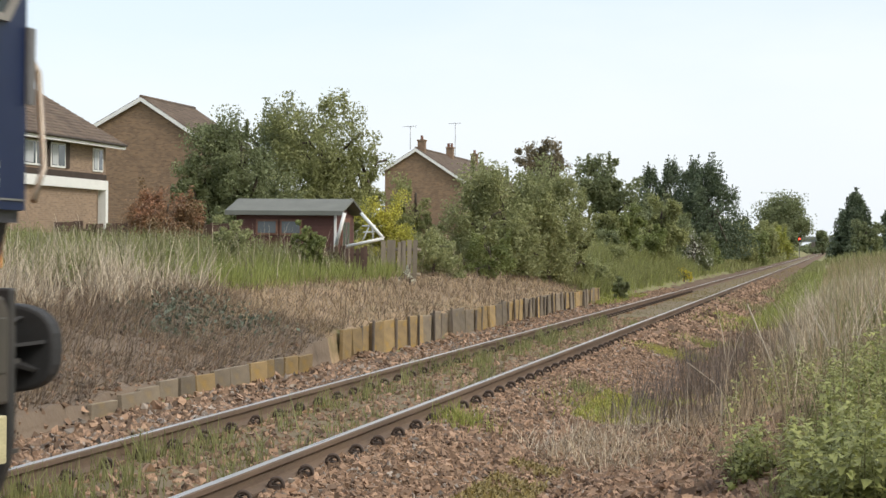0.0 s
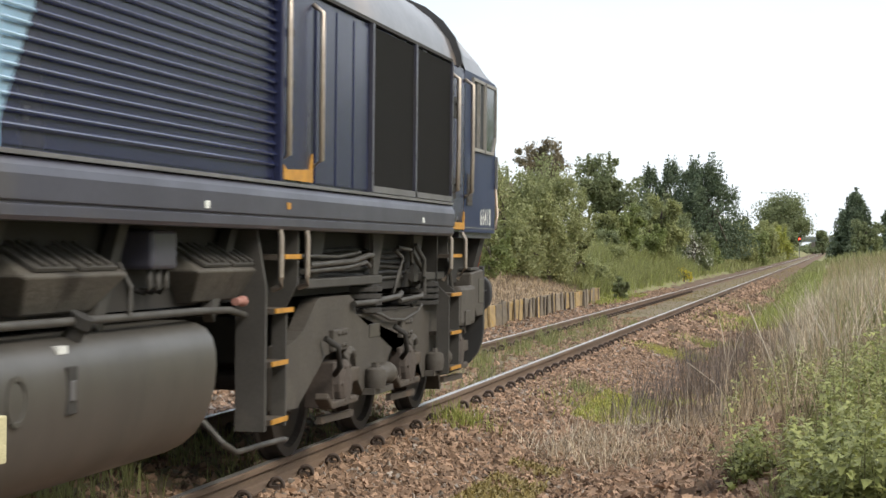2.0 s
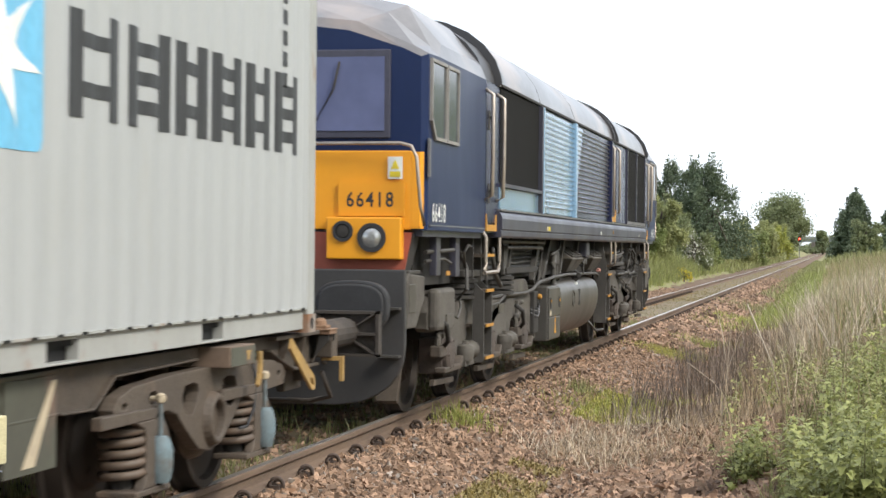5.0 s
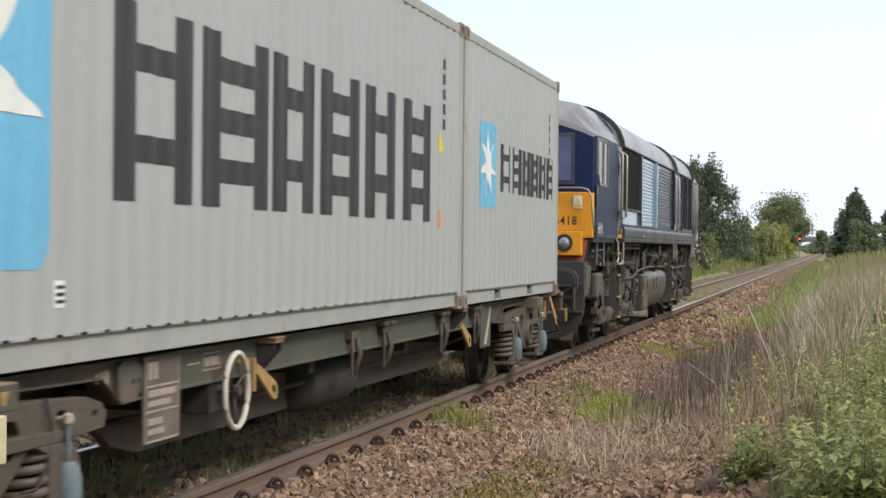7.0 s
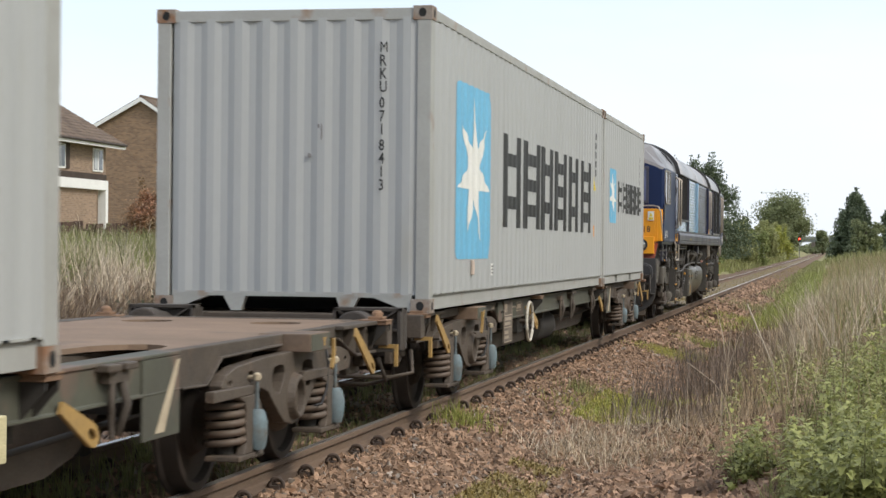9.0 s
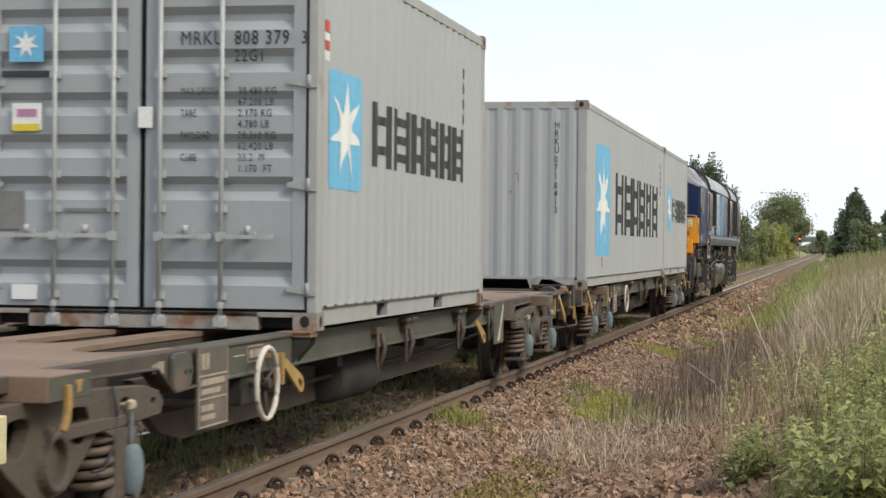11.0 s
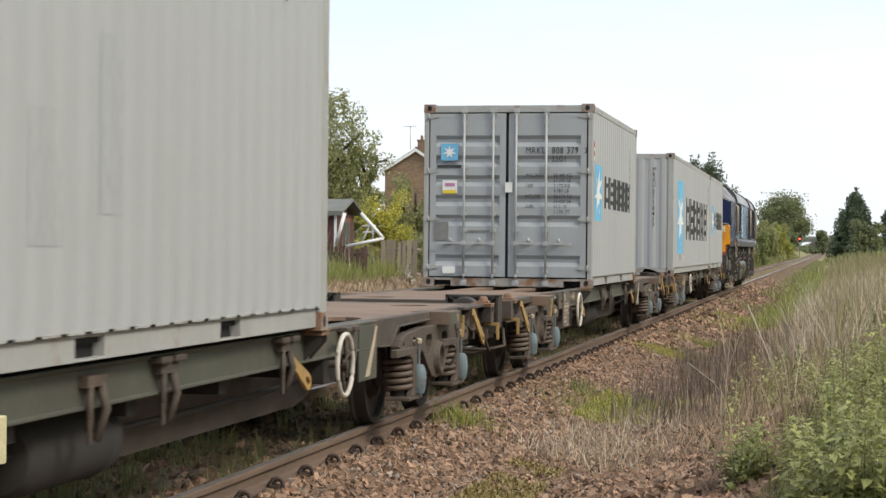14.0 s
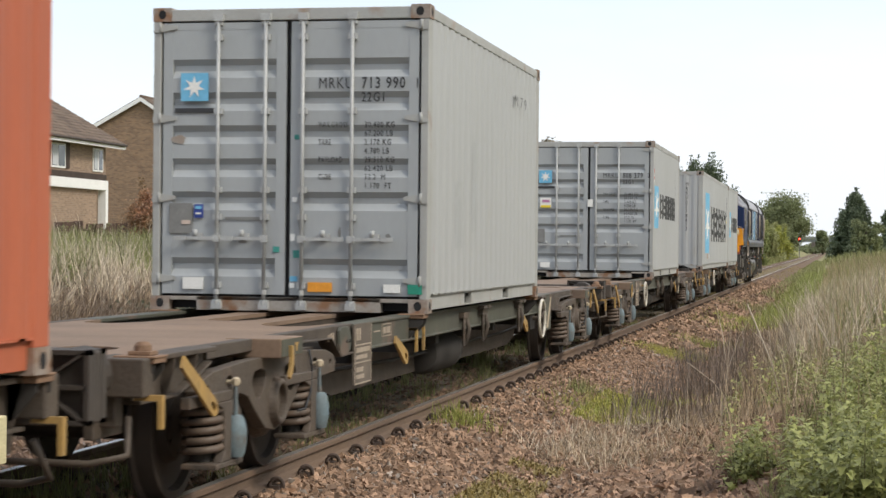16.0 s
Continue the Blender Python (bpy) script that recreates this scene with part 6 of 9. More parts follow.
# the violet-blue imitates the sky's reflection in the windscreen
M["screen"] = mat("windscreen_sky_tint", (0.12, 0.135, 0.24), (0.10, 0.115, 0.205), 0.10, scale=1, fine=4)
M["lens_dark"] = mat("dark_window_glass", (0.05, 0.065, 0.075), (0.04, 0.05, 0.06), 0.06, scale=1, fine=4, spec=0.6)
cab(1)
cab(-1)

# louvres, grilles, panels and the ledge along both sides
SLAT = {}


def slat(parent, y0, y1, z, s, material):
    key = (round(y1 - y0, 3), material, s)
    if key not in SLAT:
        bm = bmesh.new()
        n = y1 - y0
        prism(bm, [(0, -0.016), (s * 0.014, -0.015), (s * 0.026, -0.008), (s * 0.028, -0.001), (s * 0.023, 0.006), (s * 0.012, 0.011), (0, 0.014)], "y", 0, n)
        ob = part("slat", bm, material, parent)
        SLAT[key] = ob.data
    else:
        ob = new("slat", SLAT[key])
        ob.parent = parent
    ob.location = (s * 1.318, y0, z)


for s in (-1, 1):
    def side(lo, hi):
        return sorted((s * 1.318 + s * lo, s * 1.318 + s * hi))

    bm = bmesh.new()
    prism(bm, [(s * 1.20, 1.58), (s * 1.352, 1.58), (s * 1.366, 1.60), (s * 1.366, 1.645), (s * 1.358, 1.65), (s * 1.358, 1.656), (s * 1.375, 1.662), (s * 1.375, 1.765), (s * 1.366, 1.80), (s * 1.345, 1.835), (s * 1.31, 1.848), (s * 1.20, 1.85)], "y", -7.05, 7.52)
    part("solebar", bm, "solebar", loco, "dull grey-blue solebar", bevel=0.008)
    part("ledge", bx(*side(0.004, 0.045), -7.05, 7.52, 1.842, 1.862), "ledge", loco, "pale ledge over the solebar")
    part("yellow_tag", bx(*side(0.058, 0.062), -4.0, -3.86, 1.675, 1.722), "sign_yellow", loco)
    part("white_tag", bx(*side(0.058, 0.062), -4.14, -4.005, 1.675, 1.722), "cream", loco)
    for yy in (0.95, 6.2):
        part("white_tag", bx(*side(0.058, 0.062), yy, yy + 0.07, 1.675, 1.715), "sign_white", loco)
    # louvre banks
    for lo, hi in ((-4.28, -1.58), (-1.50, 2.36)):
        bank = part("louvre_bank", bx(*side(-0.02, 0.004), lo, hi, 1.88, 3.03), "hood_blue" if lo > -2 else "pale_blue", loco, "ribbed louvre bank in pale and dark blue")
        if lo > -2:
            bm = bmesh.new()
            prism(bm, [(lo, 1.882), (lo + 0.05, 1.882), (lo + 0.80, 3.028), (lo, 3.028)], "x", *side(0.004, 0.007))
            part("pale_panel", bm, "pale_blue", bank)
        for k in range(18):
            z = 1.96 + 0.060 * k
            if lo < -2:
                slat(bank, lo + 0.03, hi - 0.03, z, s, "pale_blue")
            else:
                cut = lo + 0.06 + 0.72 * k / 17
                slat(bank, round(lo + 0.03, 3), round(cut, 3), z, s, "pale_blue")
                slat(bank, round(cut, 3), round(hi - 0.03, 3), z, s, "slat_blue")
        for yy in (lo, hi):
            part("upright", bx(*side(0.0, 0.050), yy - 0.022, yy + 0.022, 1.86, 3.05), "pale_blue" if yy < 0 else "hood_blue", loco, bevel=0.006)
    # intake grilles
    part("intake_grille", bx(*side(-0.02, 0.006), -6.92, -4.40, 2.12, 3.05), "mesh_black", loco, "black mesh intake grille")
    part("grille_frame", bx(*side(0.0, 0.05), -6.92, -4.40, 2.08, 2.115), "solebar", loco)
    part("grille_frame", bx(*side(0.0, 0.05), -4.44, -4.36, 1.86, 3.05), "solebar", loco)
    part("pale_panel", bx(*side(-0.01, 0.008), -6.92, -4.46, 1.865, 2.075), "pale_blue", loco)
    for lo, hi in ((4.72, 6.06), (6.14, 7.50)):
        part("intake_grille", bx(*side(-0.02, 0.010), lo, hi, 1.92, 3.04), "mesh_black", loco, "black mesh intake grille")
    for yy in (4.68, 6.10, 7.53):
        bar = part("grille_frame", bx(*side(0.0, 0.03), yy - 0.028, yy + 0.028, 1.87, 3.06), "solebar", loco)
        for z in (2.0, 2.2, 2.4, 2.6, 2.8, 3.0):
            bm = bmesh.new()
            lathe(bm, [(s * 1.345, 0.011), (s * 1.354, 0.009)], "x", (0, yy, z), 6)
            part("bolt", bm, "ledge", bar)
    part("grille_frame", bx(*side(0.0, 0.03), 4.71, 7.50, 1.87, 1.915), "ledge", loco)
    # gutter under the roof edge
    part("gutter", bx(*side(-0.005, 0.024), -6.9, 7.53, 3.06, 3.085), "soot", loco)
    # door behind the engine with its rails
    hood_door = part("door", bx(*side(-0.02, 0.006), 2.50, 3.12, 1.90, 3.03), "hood_blue", loco, bevel=0.004)
    for z in (2.16, 2.44, 2.74):
        part("door_hinge", bx(*side(0.006, 0.022), 2.60, 2.70, z, z + 0.05), "soot", hood_door)
    for yy in (2.44, 3.17):
        bm = bmesh.new()
        pipe(bm, [(s * 1.32, yy, 1.98), (s * 1.385, yy, 2.02), (s * 1.385, yy, 2.95), (s * 1.32, yy, 3.0)], 0.018)
        part("handrail", bm, "rail_silver", loco)
        bm = bmesh.new()
        foot = 2.42 if yy < 3 else 2.99
        pipe(bm, [(s * 1.33, foot, 1.62), (s * 1.35, foot, 1.54), (s * 1.35, foot, 1.30), (s * 1.34, foot + 0.03, 1.245), (s * 1.28, foot + 0.06, 1.225)], 0.017)
        part("handrail", bm, "rail_silver", loco, smooth=True)
    bm = bmesh.new()
    prism(bm, [(2.50, 1.88), (3.14, 1.88), (3.14, 2.06), (3.09, 1.96), (2.56, 1.94), (2.50, 1.97)], "x", *side(0.006, 0.02))
    part("step_plate", bm, "step_yellow", loco)
    part("yellow_tag", bx(*side(0.058, 0.062), 2.44, 2.52, 1.70, 1.74), "step_yellow", loco)
    for z, a, b in ((1.42, 2.58, 2.92), (1.10, 2.40, 2.76), (0.79, 2.34, 2.66), (0.45, 2.34, 2.66)):
        st = part("step", bx(*side(-0.2, 0.0), a, b, z - 0.02, z + 0.012), "grime", loco)
        part("step_edge", bx(*side(0.0, 0.012), a, b, z - 0.014, z + 0.014), "step_yellow", st)
    bm = bmesh.new()
    prism(bm, [(s * 1.12, 0.40), (s * 1.30, 0.40), (s * 1.30, 1.24), (s * 1.24, 1.58), (s * 1.05, 1.58), (s * 1.12, 1.2)], "y", 2.27, 2.31)
    part("step_frame", bm, "stay_grey", loco)
    part("step_frame", bx(*side(-0.10, -0.012), 2.68, 2.71, 0.40, 1.10), "stay_grey", loco)
    bm = bmesh.new()
    prism(bm, [(s * 1.05, 1.10), (s * 1.22, 1.10), (s * 1.30, 1.25), (s * 1.30, 1.58), (s * 1.05, 1.58)], "y", 2.94, 2.97)
    part("step_frame", bm, "stay_grey", loco)
    for a, b in ((3.24, 3.70), (3.74, 4.16), (4.20, 4.62)):
        part("hood_panel", bx(*side(-0.01, 0.008), a, b, 1.88, 3.02), "hood_blue", loco, bevel=0.006)
    # stays and slanting struts under the solebar
    for y in (-6.9, -5.75, 3.75, 5.45, 6.85):
        bm = bmesh.new()
        prism(bm, [(y - 0.02, 1.58), (y + 0.34, 1.58), (y + 0.15, 1.28), (y + 0.15, 1.20), (y + 0.0, 1.20), (y - 0.0, 1.28)], "x", *sorted((s * 1.14, s * 1.17)))
        part("stay", bm, "stay_grey", loco)
    for ya, yb in ((-2.12, -2.82), (-3.1, -3.5), (-0.95, -1.4), (0.45, 0.1), (2.2, 1.8), (-5.0, -5.35)):
        bm = bmesh.new()
        beam(bm, [(ya, 1.60), (yb, 1.10)], 0.10, *sorted((s * 1.08, s * 1.14)))
        part("strut", bm, "stay_grey", loco)
    # fuel tank with rounded belly, gauge and filler
    bm = bmesh.new()
    prism(bm, [(s * x, z) for x, z in ((0.2, 0.33), (0.90, 0.335), (1.00, 0.36), (1.09, 0.405), (1.165, 0.47), (1.22, 0.55), (1.255, 0.64), (1.277, 0.74), (1.285, 0.84), (1.28, 0.92), (1.262, 0.985), (1.225, 1.035), (1.17, 1.065), (1.10, 1.078), (0.2, 1.08))], "y", -2.27, 1.46)
    tank = part("fuel_tank", bm, "tank_grey", loco, "dusty grey rounded fuel tank", bevel=0.025, smooth=True)
    bm = bmesh.new()
    lathe(bm, [(s * 1.24, 0.105), (s * 1.290, 0.105), (s * 1.290, 0.085), (s * 1.262, 0.082), (s * 1.262, 0.02)], "x", (0, -1.12, 0.84), 24)
    part("filler_cap", bm, "tank_grey", tank, smooth=True)
    # dark disc painting the shade at the bottom of the filler hole
    bm = bmesh.new()
    lathe(bm, [(s * 1.262, 0.08), (s * 1.266, 0.02)], "x", (0, -1.12, 0.84), 24)
    part("filler_cover", bm, "soot", tank)
    # the slot is a dark block in place of a shaded recess
    gauge = part("gauge_slot", bx(*sorted((s * 1.25, s * 1.289)), -0.60, -0.49, 0.74, 0.95), "soot", tank, "dark gauge slot", bevel=0.006)
    part("gauge", bx(*sorted((s * 1.286, s * 1.296)), -0.575, -0.52, 0.80, 0.89), "ledge", gauge, bevel=0.004)
    bm = bmesh.new()
    lathe(bm, [(-0.02, 0.045), (0.07, 0.045), (0.08, 0.06), (0.13, 0.058)], "z", (0, 0, 0), 14)
    bmesh.ops.transform(bm, matrix=Matrix.Translation((s * 1.17, -0.30, 1.05)) @ Matrix.Rotation(s * 0.5, 4, "Y"), verts=bm.verts[:])
    part("filler_neck", bm, "soot", tank, smooth=True)
    part("tag", bx(*sorted((s * 1.20, s * 1.252)), -0.62, -0.52, 1.005, 1.04), "sign_white", tank)
    # equipment box with two doors, and the smaller black one beside it
    case = part("battery_box", bx(*sorted((s * 0.5, s * 1.27)), -3.32, -2.34, 0.39, 1.03), "tank_grey", loco, "grey equipment box", bevel=0.015)
    upper = part("box_door", bx(*sorted((s * 1.27, s * 1.288)), -3.29, -2.37, 0.675, 1.01), "tank_grey", case, bevel=0.008)
    lower = part("box_door", bx(*sorted((s * 1.27, s * 1.288)), -3.29, -2.37, 0.41, 0.665), "tank_grey", case, bevel=0.008)
    for y in (-3.18, -2.47):
        catch = part("hasp", bx(*sorted((s * 1.288, s * 1.298)), y - 0.035, y + 0.035, 0.77, 0.90), "soot", upper, bevel=0.004)
        part("catch", bx(*sorted((s * 1.298, s * 1.306)), y - 0.028, y + 0.028, 0.84, 0.87), "step_yellow", catch)
    part("tag", bx(*sorted((s * 1.288, s * 1.292)), -3.22, -3.12, 0.685, 0.745), "cream", upper)
    for y, z, r in ((-2.80, 0.47, 0.075), (-2.80, 0.60, 0.045)):
        bm = bmesh.new()
        prism(bm, [(y - r, z), (y + r, z), (y, z + r * 1.8)], "x", *sorted((s * 1.288, s * 1.292)))
        part("warning_mark", bm, "step_yellow", lower)
    side_box = part("isolator_box", bx(*sorted((s * 0.7, s * 1.18)), -3.72, -3.40, 0.50, 0.98), "soot", loco, "black cable box", bevel=0.012)
    part("warning_edge", bx(*sorted((s * 1.18, s * 1.19)), -3.44, -3.41, 0.74, 0.80), "step_yellow", side_box)
    bm = bmesh.new()
    lathe(bm, [(s * 1.19, 0.032), (s * 1.225, 0.030), (s * 1.232, 0.010)], "x", (0, -3.50, 0.92), 14)
    part("marker_lamp", bm, "step_yellow", side_box, "orange marker lamp", smooth=True)
    for k in range(4):
        bm = bmesh.new()
        pipe(bm, [(s * 1.16, -3.42, 0.84 - 0.02 * k), (s * 1.21, -3.52, 0.83 - 0.022 * k), (s * 1.21, -3.64, 0.78 - 0.03 * k), (s * 1.14, -3.74, 0.80 - 0.02 * k)], 0.009, 6)
        part("cable", bm, "ledge" if k % 2 else "rubber", side_box)
    # filter boxes with slanting ribbed lids
    for y in (-0.35, 1.86):
        bm = bmesh.new()
        low = [bm.verts.new((s * x, y + d, 1.17)) for x, d in ((0.75, -0.40), (1.13, -0.40), (1.13, 0.38), (0.75, 0.38))]
        mid = [bm.verts.new((s * x, y + d, 1.345)) for x, d in ((0.75, -0.60), (1.245, -0.60), (1.245, 0.58), (0.75, 0.58))]
        top = [bm.verts.new((s * x, y + d, 1.47)) for x, d in ((0.75, -0.56), (1.03, -0.52), (1.03, 0.50), (0.75, 0.54))]
        for qa, qb in ((low, mid), (mid, top)):
            for k in range(4):
                bm.faces.new((qa[k], qa[(k + 1) % 4], qb[(k + 1) % 4], qb[k]))
        bm.faces.new(low)
        bm.faces.new(top)
        bmesh.ops.recalc_face_normals(bm, faces=bm.faces[:])
        filt = part("air_filter_box", bm, "bogie_grey", loco, "grey filter box with slanting lid", bevel=0.012)
        for k in range(2):
            bm = bmesh.new()
            box(bm, -0.10, 0.10, -0.22, 0.22, 0.0, 0.022)
            for q in (-0.12, 0.0, 0.12):
                box(bm, -0.12, 0.09, q - 0.02, q + 0.02, 0.022, 0.038)
            bmesh.ops.transform(bm, matrix=Matrix.Translation((s * 1.137, y - 0.25 + 0.5 * k, 1.412)) @ Matrix.Rotation(s * 0.525, 4, "Y"), verts=bm.verts[:])
            part("lid", bm, "stay_grey", filt, bevel=0.004)
    valve = part("valve_box", bx(*sorted((s * 1.0, s * 1.22)), 0.62, 0.98, 1.36, 1.56), "solebar", loco, bevel=0.02)
    for y in (0.68, 0.80, 0.92):
        bm = bmesh.new()
        pipe(bm, [(s * 1.18, y, 1.37), (s * 1.18, y, 1.27), (s * 1.14, y + 0.03, 1.24), (s * 1.08, y + 0.03, 1.26)], 0.014, 6)
        part("valve_pipe", bm, "stay_grey", valve)
    bm = bmesh.new()
    lathe(bm, [(0.0, 0.022), (0.10, 0.024), (0.11, 0.032), (0.15, 0.032)], "y", (s * 1.21, 1.98, 1.165), 14)
    part("red_cap", bm, "copper_red", loco, "faded red pipe cap", smooth=True)
    part("valve_box", bx(*sorted((s * 1.02, s * 1.16)), -1.92, -1.56, 1.28, 1.44), "stay_grey", loco, bevel=0.012)
    for y in (-1.85, -1.63):
        bm = bmesh.new()
        lathe(bm, [(1.02, 0.05), (1.06, 0.05), (1.07, 0.03), (1.30, 0.03)], "z", (s * 1.12, y, 0), 12)
        part("pipe", bm, "stay_grey", loco, smooth=True)
    # pipe runs, cables and hoses
    for pts, r in (
        ([(1.10, -7.0, 0.96), (1.14, -5.6, 0.98), (1.18, -4.4, 0.98), (1.20, -4.0, 1.01), (1.20, -3.7, 1.06), (1.20, -3.4, 1.09), (1.20, -2.4, 1.125), (1.20, -1.2, 1.145), (1.20, 0.2, 1.135), (1.20, 1.4, 1.13), (1.20, 1.9, 1.12), (1.18, 2.25, 1.08)], 0.021),
        ([(1.22, -6.2, 1.545), (1.22, -4.2, 1.545), (1.22, -3.3, 1.545), (1.18, -3.12, 1.54)], 0.020),
        ([(1.22, -5.9, 1.485), (1.22, -4.2, 1.485), (1.22, -3.5, 1.485), (1.20, -3.34, 1.46), (1.18, -3.36, 1.20), (1.16, -3.4, 1.02)], 0.020),
        ([(1.18, -2.25, 1.04), (1.18, -2.25, 1.22), (1.18, -2.23, 1.30), (1.17, -2.16, 1.365), (1.16, -2.05, 1.385), (1.14, -1.9, 1.38)], 0.034),
        ([(1.20, -2.6, 1.40), (1.20, -2.2, 1.43), (1.20, -1.9, 1.47), (1.18, -1.7, 1.50), (1.16, -1.55, 1.56)], 0.016),
        ([(1.22, 0.30, 1.14), (1.22, 0.32, 1.28), (1.16, 0.30, 1.40)], 0.012),
        ([(1.22, 3.5, 1.36), (1.23, 4.6, 1.38), (1.24, 5.0, 1.42), (1.22, 5.2, 1.42), (1.18, 5.24, 1.36)], 0.020),
        ([(1.20, 3.4, 1.32), (1.22, 4.4, 1.335), (1.22, 5.0, 1.37), (1.20, 5.2, 1.34)], 0.018),
        ([(1.18, 3.4, 1.42), (1.20, 4.3, 1.41), (1.20, 4.9, 1.44)], 0.014),
        ([(1.16, 4.9, 1.07), (1.2, 5.3, 1.075), (1.22, 6.1, 1.10), (1.20, 6.25, 1.12)], 0.022),
        ([(1.20, 6.2, 1.06), (1.22, 6.9, 1.08), (1.20, 7.0, 1.10)], 0.020),
        ([(1.20, 5.95, 1.12), (1.24, 6.0, 1.26), (1.24, 6.1, 1.40), (1.20, 6.0, 1.46)], 0.018),
        ([(1.20, 6.75, 1.50), (1.25, 6.85, 1.38), (1.25, 6.88, 1.24), (1.20, 6.85, 1.14)], 0.020),
        ([(1.18, 6.2, 1.48), (1.25, 6.35, 1.46), (1.25, 6.42, 1.36), (1.2, 6.4, 1.28)], 0.016),
        ([(1.02, 1.95, 0.50), (1.14, 1.98, 0.36), (1.17, 2.15, 0.29), (1.17, 2.6, 0.285), (1.16, 3.1, 0.27), (1.10, 3.4, 0.24)], 0.018),
        ([(1.20, -6.15, 1.12), (1.25, -6.4, 1.10), (1.25, -6.75, 1.24), (1.25, -6.85, 1.40), (1.22, -6.72, 1.47), (1.18, -6.6, 1.46)], 0.022),
        ([(1.22, -8.15, 1.30), (1.24, -8.3, 1.44), (1.24, -8.1, 1.50), (1.22, -7.9, 1.49)], 0.016),
        ([(1.16, -9.6, 1.44), (1.22, -9.2, 1.45), (1.22, -8.7, 1.46)], 0.018),
        ([(1.16, -9.6, 1.36), (1.20, -9.0, 1.38), (1.20, -8.7, 1.34)], 0.014),
    ):
        bm = bmesh.new()
        pipe(bm, [(s * x, y, z) for x, y, z in pts], r, 10)
        part("pipe", bm, "pipe_grey", loco, smooth=True)
    for lo, hi in ((-6.5, -2.3), (3.3, 6.9)):
        for k in range(6):
            bm = bmesh.new()
            pipe(bm, [(s * (1.06 + 0.012 * (k % 2)), lo + (hi - lo) * q / 6, 1.23 + 0.045 * k - 0.012 * math.sin(2 * q + k)) for q in range(7)], 0.016, 6)
            part("cable", bm, "rubber" if k % 2 else "stay_grey", loco)


def loco_bogie(y, e):
    frame_mat = "bogie_dark" if e > 0 else "bogie_grey"
    bogie = part("bogie", bx(-0.95, 0.95, -2.2, 2.2, 0.66, 0.98), "soot", loco, "dusty grey three-axle bogie")
    bogie.location.y = y
    for s in (-1, 1):
        a, b = sorted((s * 1.02, s * 1.13))
        top = [(-3.34, 0.43), (-3.34, 0.84), (-3.10, 0.875), (-2.92, 0.925), (-2.74, 1.03), (-2.63, 1.10), (-2.50, 1.135), (-1.70, 1.135), (-1.58, 1.10), (-1.50, 0.99), (1.85, 0.98), (1.95, 1.02), (2.05, 1.10), (2.58, 1.10), (2.70, 1.06), (2.76, 0.92), (2.74, 0.78)]
        low = [(2.62, 0.745), (2.50, 0.74), (2.34, 0.75), (2.07, 0.77), (1.84, 0.74), (1.70, 0.62), (1.55, 0.38), (0.78, 0.38), (0.58, 0.54), (0.44, 0.70), (0.20, 0.77), (-0.20, 0.75), (-0.44, 0.64), (-0.60, 0.47), (-0.74, 0.38), (-1.26, 0.38), (-1.46, 0.52), (-1.54, 0.70), (-1.90, 0.76), (-2.34, 0.735), (-2.58, 0.63), (-3.04, 0.43)]
        top, low = [(p * e, q) for p, q in top], [(p * e, q) for p, q in low]
        bm = bmesh.new()
        outline = top + low
        vs0 = [bm.verts.new((a, p[0], p[1])) for p in outline]
        vs1 = [bm.verts.new((b, p[0], p[1])) for p in outline]
        caps = [bm.faces.new(vs0), bm.faces.new(vs1)]
        for i in range(len(outline)):
            j = (i + 1) % len(outline)
            bm.faces.new((vs0[i], vs0[j], vs1[j], vs1[i]))
        bmesh.ops.triangulate(bm, faces=caps)
        bmesh.ops.recalc_face_normals(bm, faces=bm.faces[:])
        part("side_frame", bm, frame_mat, bogie, "dusty grey cast side frame", bevel=0.02)
        for ax in (-2.07, 0.0, 2.07):
            bm = bmesh.new()
            box(bm, *sorted((s * 0.95, s * 1.16)), ax - 0.17, ax + 0.17, 0.36, 0.68)
            lathe(bm, [(s * 1.14, 0.17), (s * 1.20, 0.165), (s * 1.22, 0.12), (s * 1.225, 0.05)], "x", (0, ax, 0.53), 20)
            for k in range(6):
                t = k * math.pi / 3
                lathe(bm, [(s * 1.2, 0.018), (s * 1.225, 0.018)], "x", (0, ax + 0.13 * math.cos(t), 0.53 + 0.13 * math.sin(t)), 6)
            part("axle_box", bm, "axle_rust", bogie, "rust-brown axle box", bevel=0.012)
            bm = bmesh.new()
            arc = [(s * 1.16, ax + 0.26 * e + 0.10 * math.cos(q), 0.66 + 0.085 * math.sin(q)) for q in [0.4 + 0.5 * k for k in range(11)]]
            pipe(bm, arc, 0.030, 8)
            part("hook", bm, frame_mat, bogie, smooth=True)
            bm = bmesh.new()
            beam(bm, [(ax - 0.52 * e, 0.47), (ax - 0.40 * e, 0.40), (ax + 0.30 * e, 0.40)], 0.050, *sorted((s * 1.12, s * 1.22)))
            box(bm, *sorted((s * 1.10, s * 1.20)), *sorted((ax + 0.12 * e, ax + 0.42 * e)), 0.52, 0.62)
            part("axle_link", bm, "grime", bogie, bevel=0.012)
            WHEEL_AT.append(y + ax)
            bm = bmesh.new()
            beam(bm, [(ax + 0.52, 0.34), (ax + 0.56, 0.62)], 0.09, *sorted((s * 0.66, s * 0.86)))
            beam(bm, [(ax - 0.40, 0.30), (ax + 0.45, 0.28)], 0.05, *sorted((s * 1.10, s * 1.14)))
            part("brake_gear", bm, "grime", bogie)
            bm = bmesh.new()
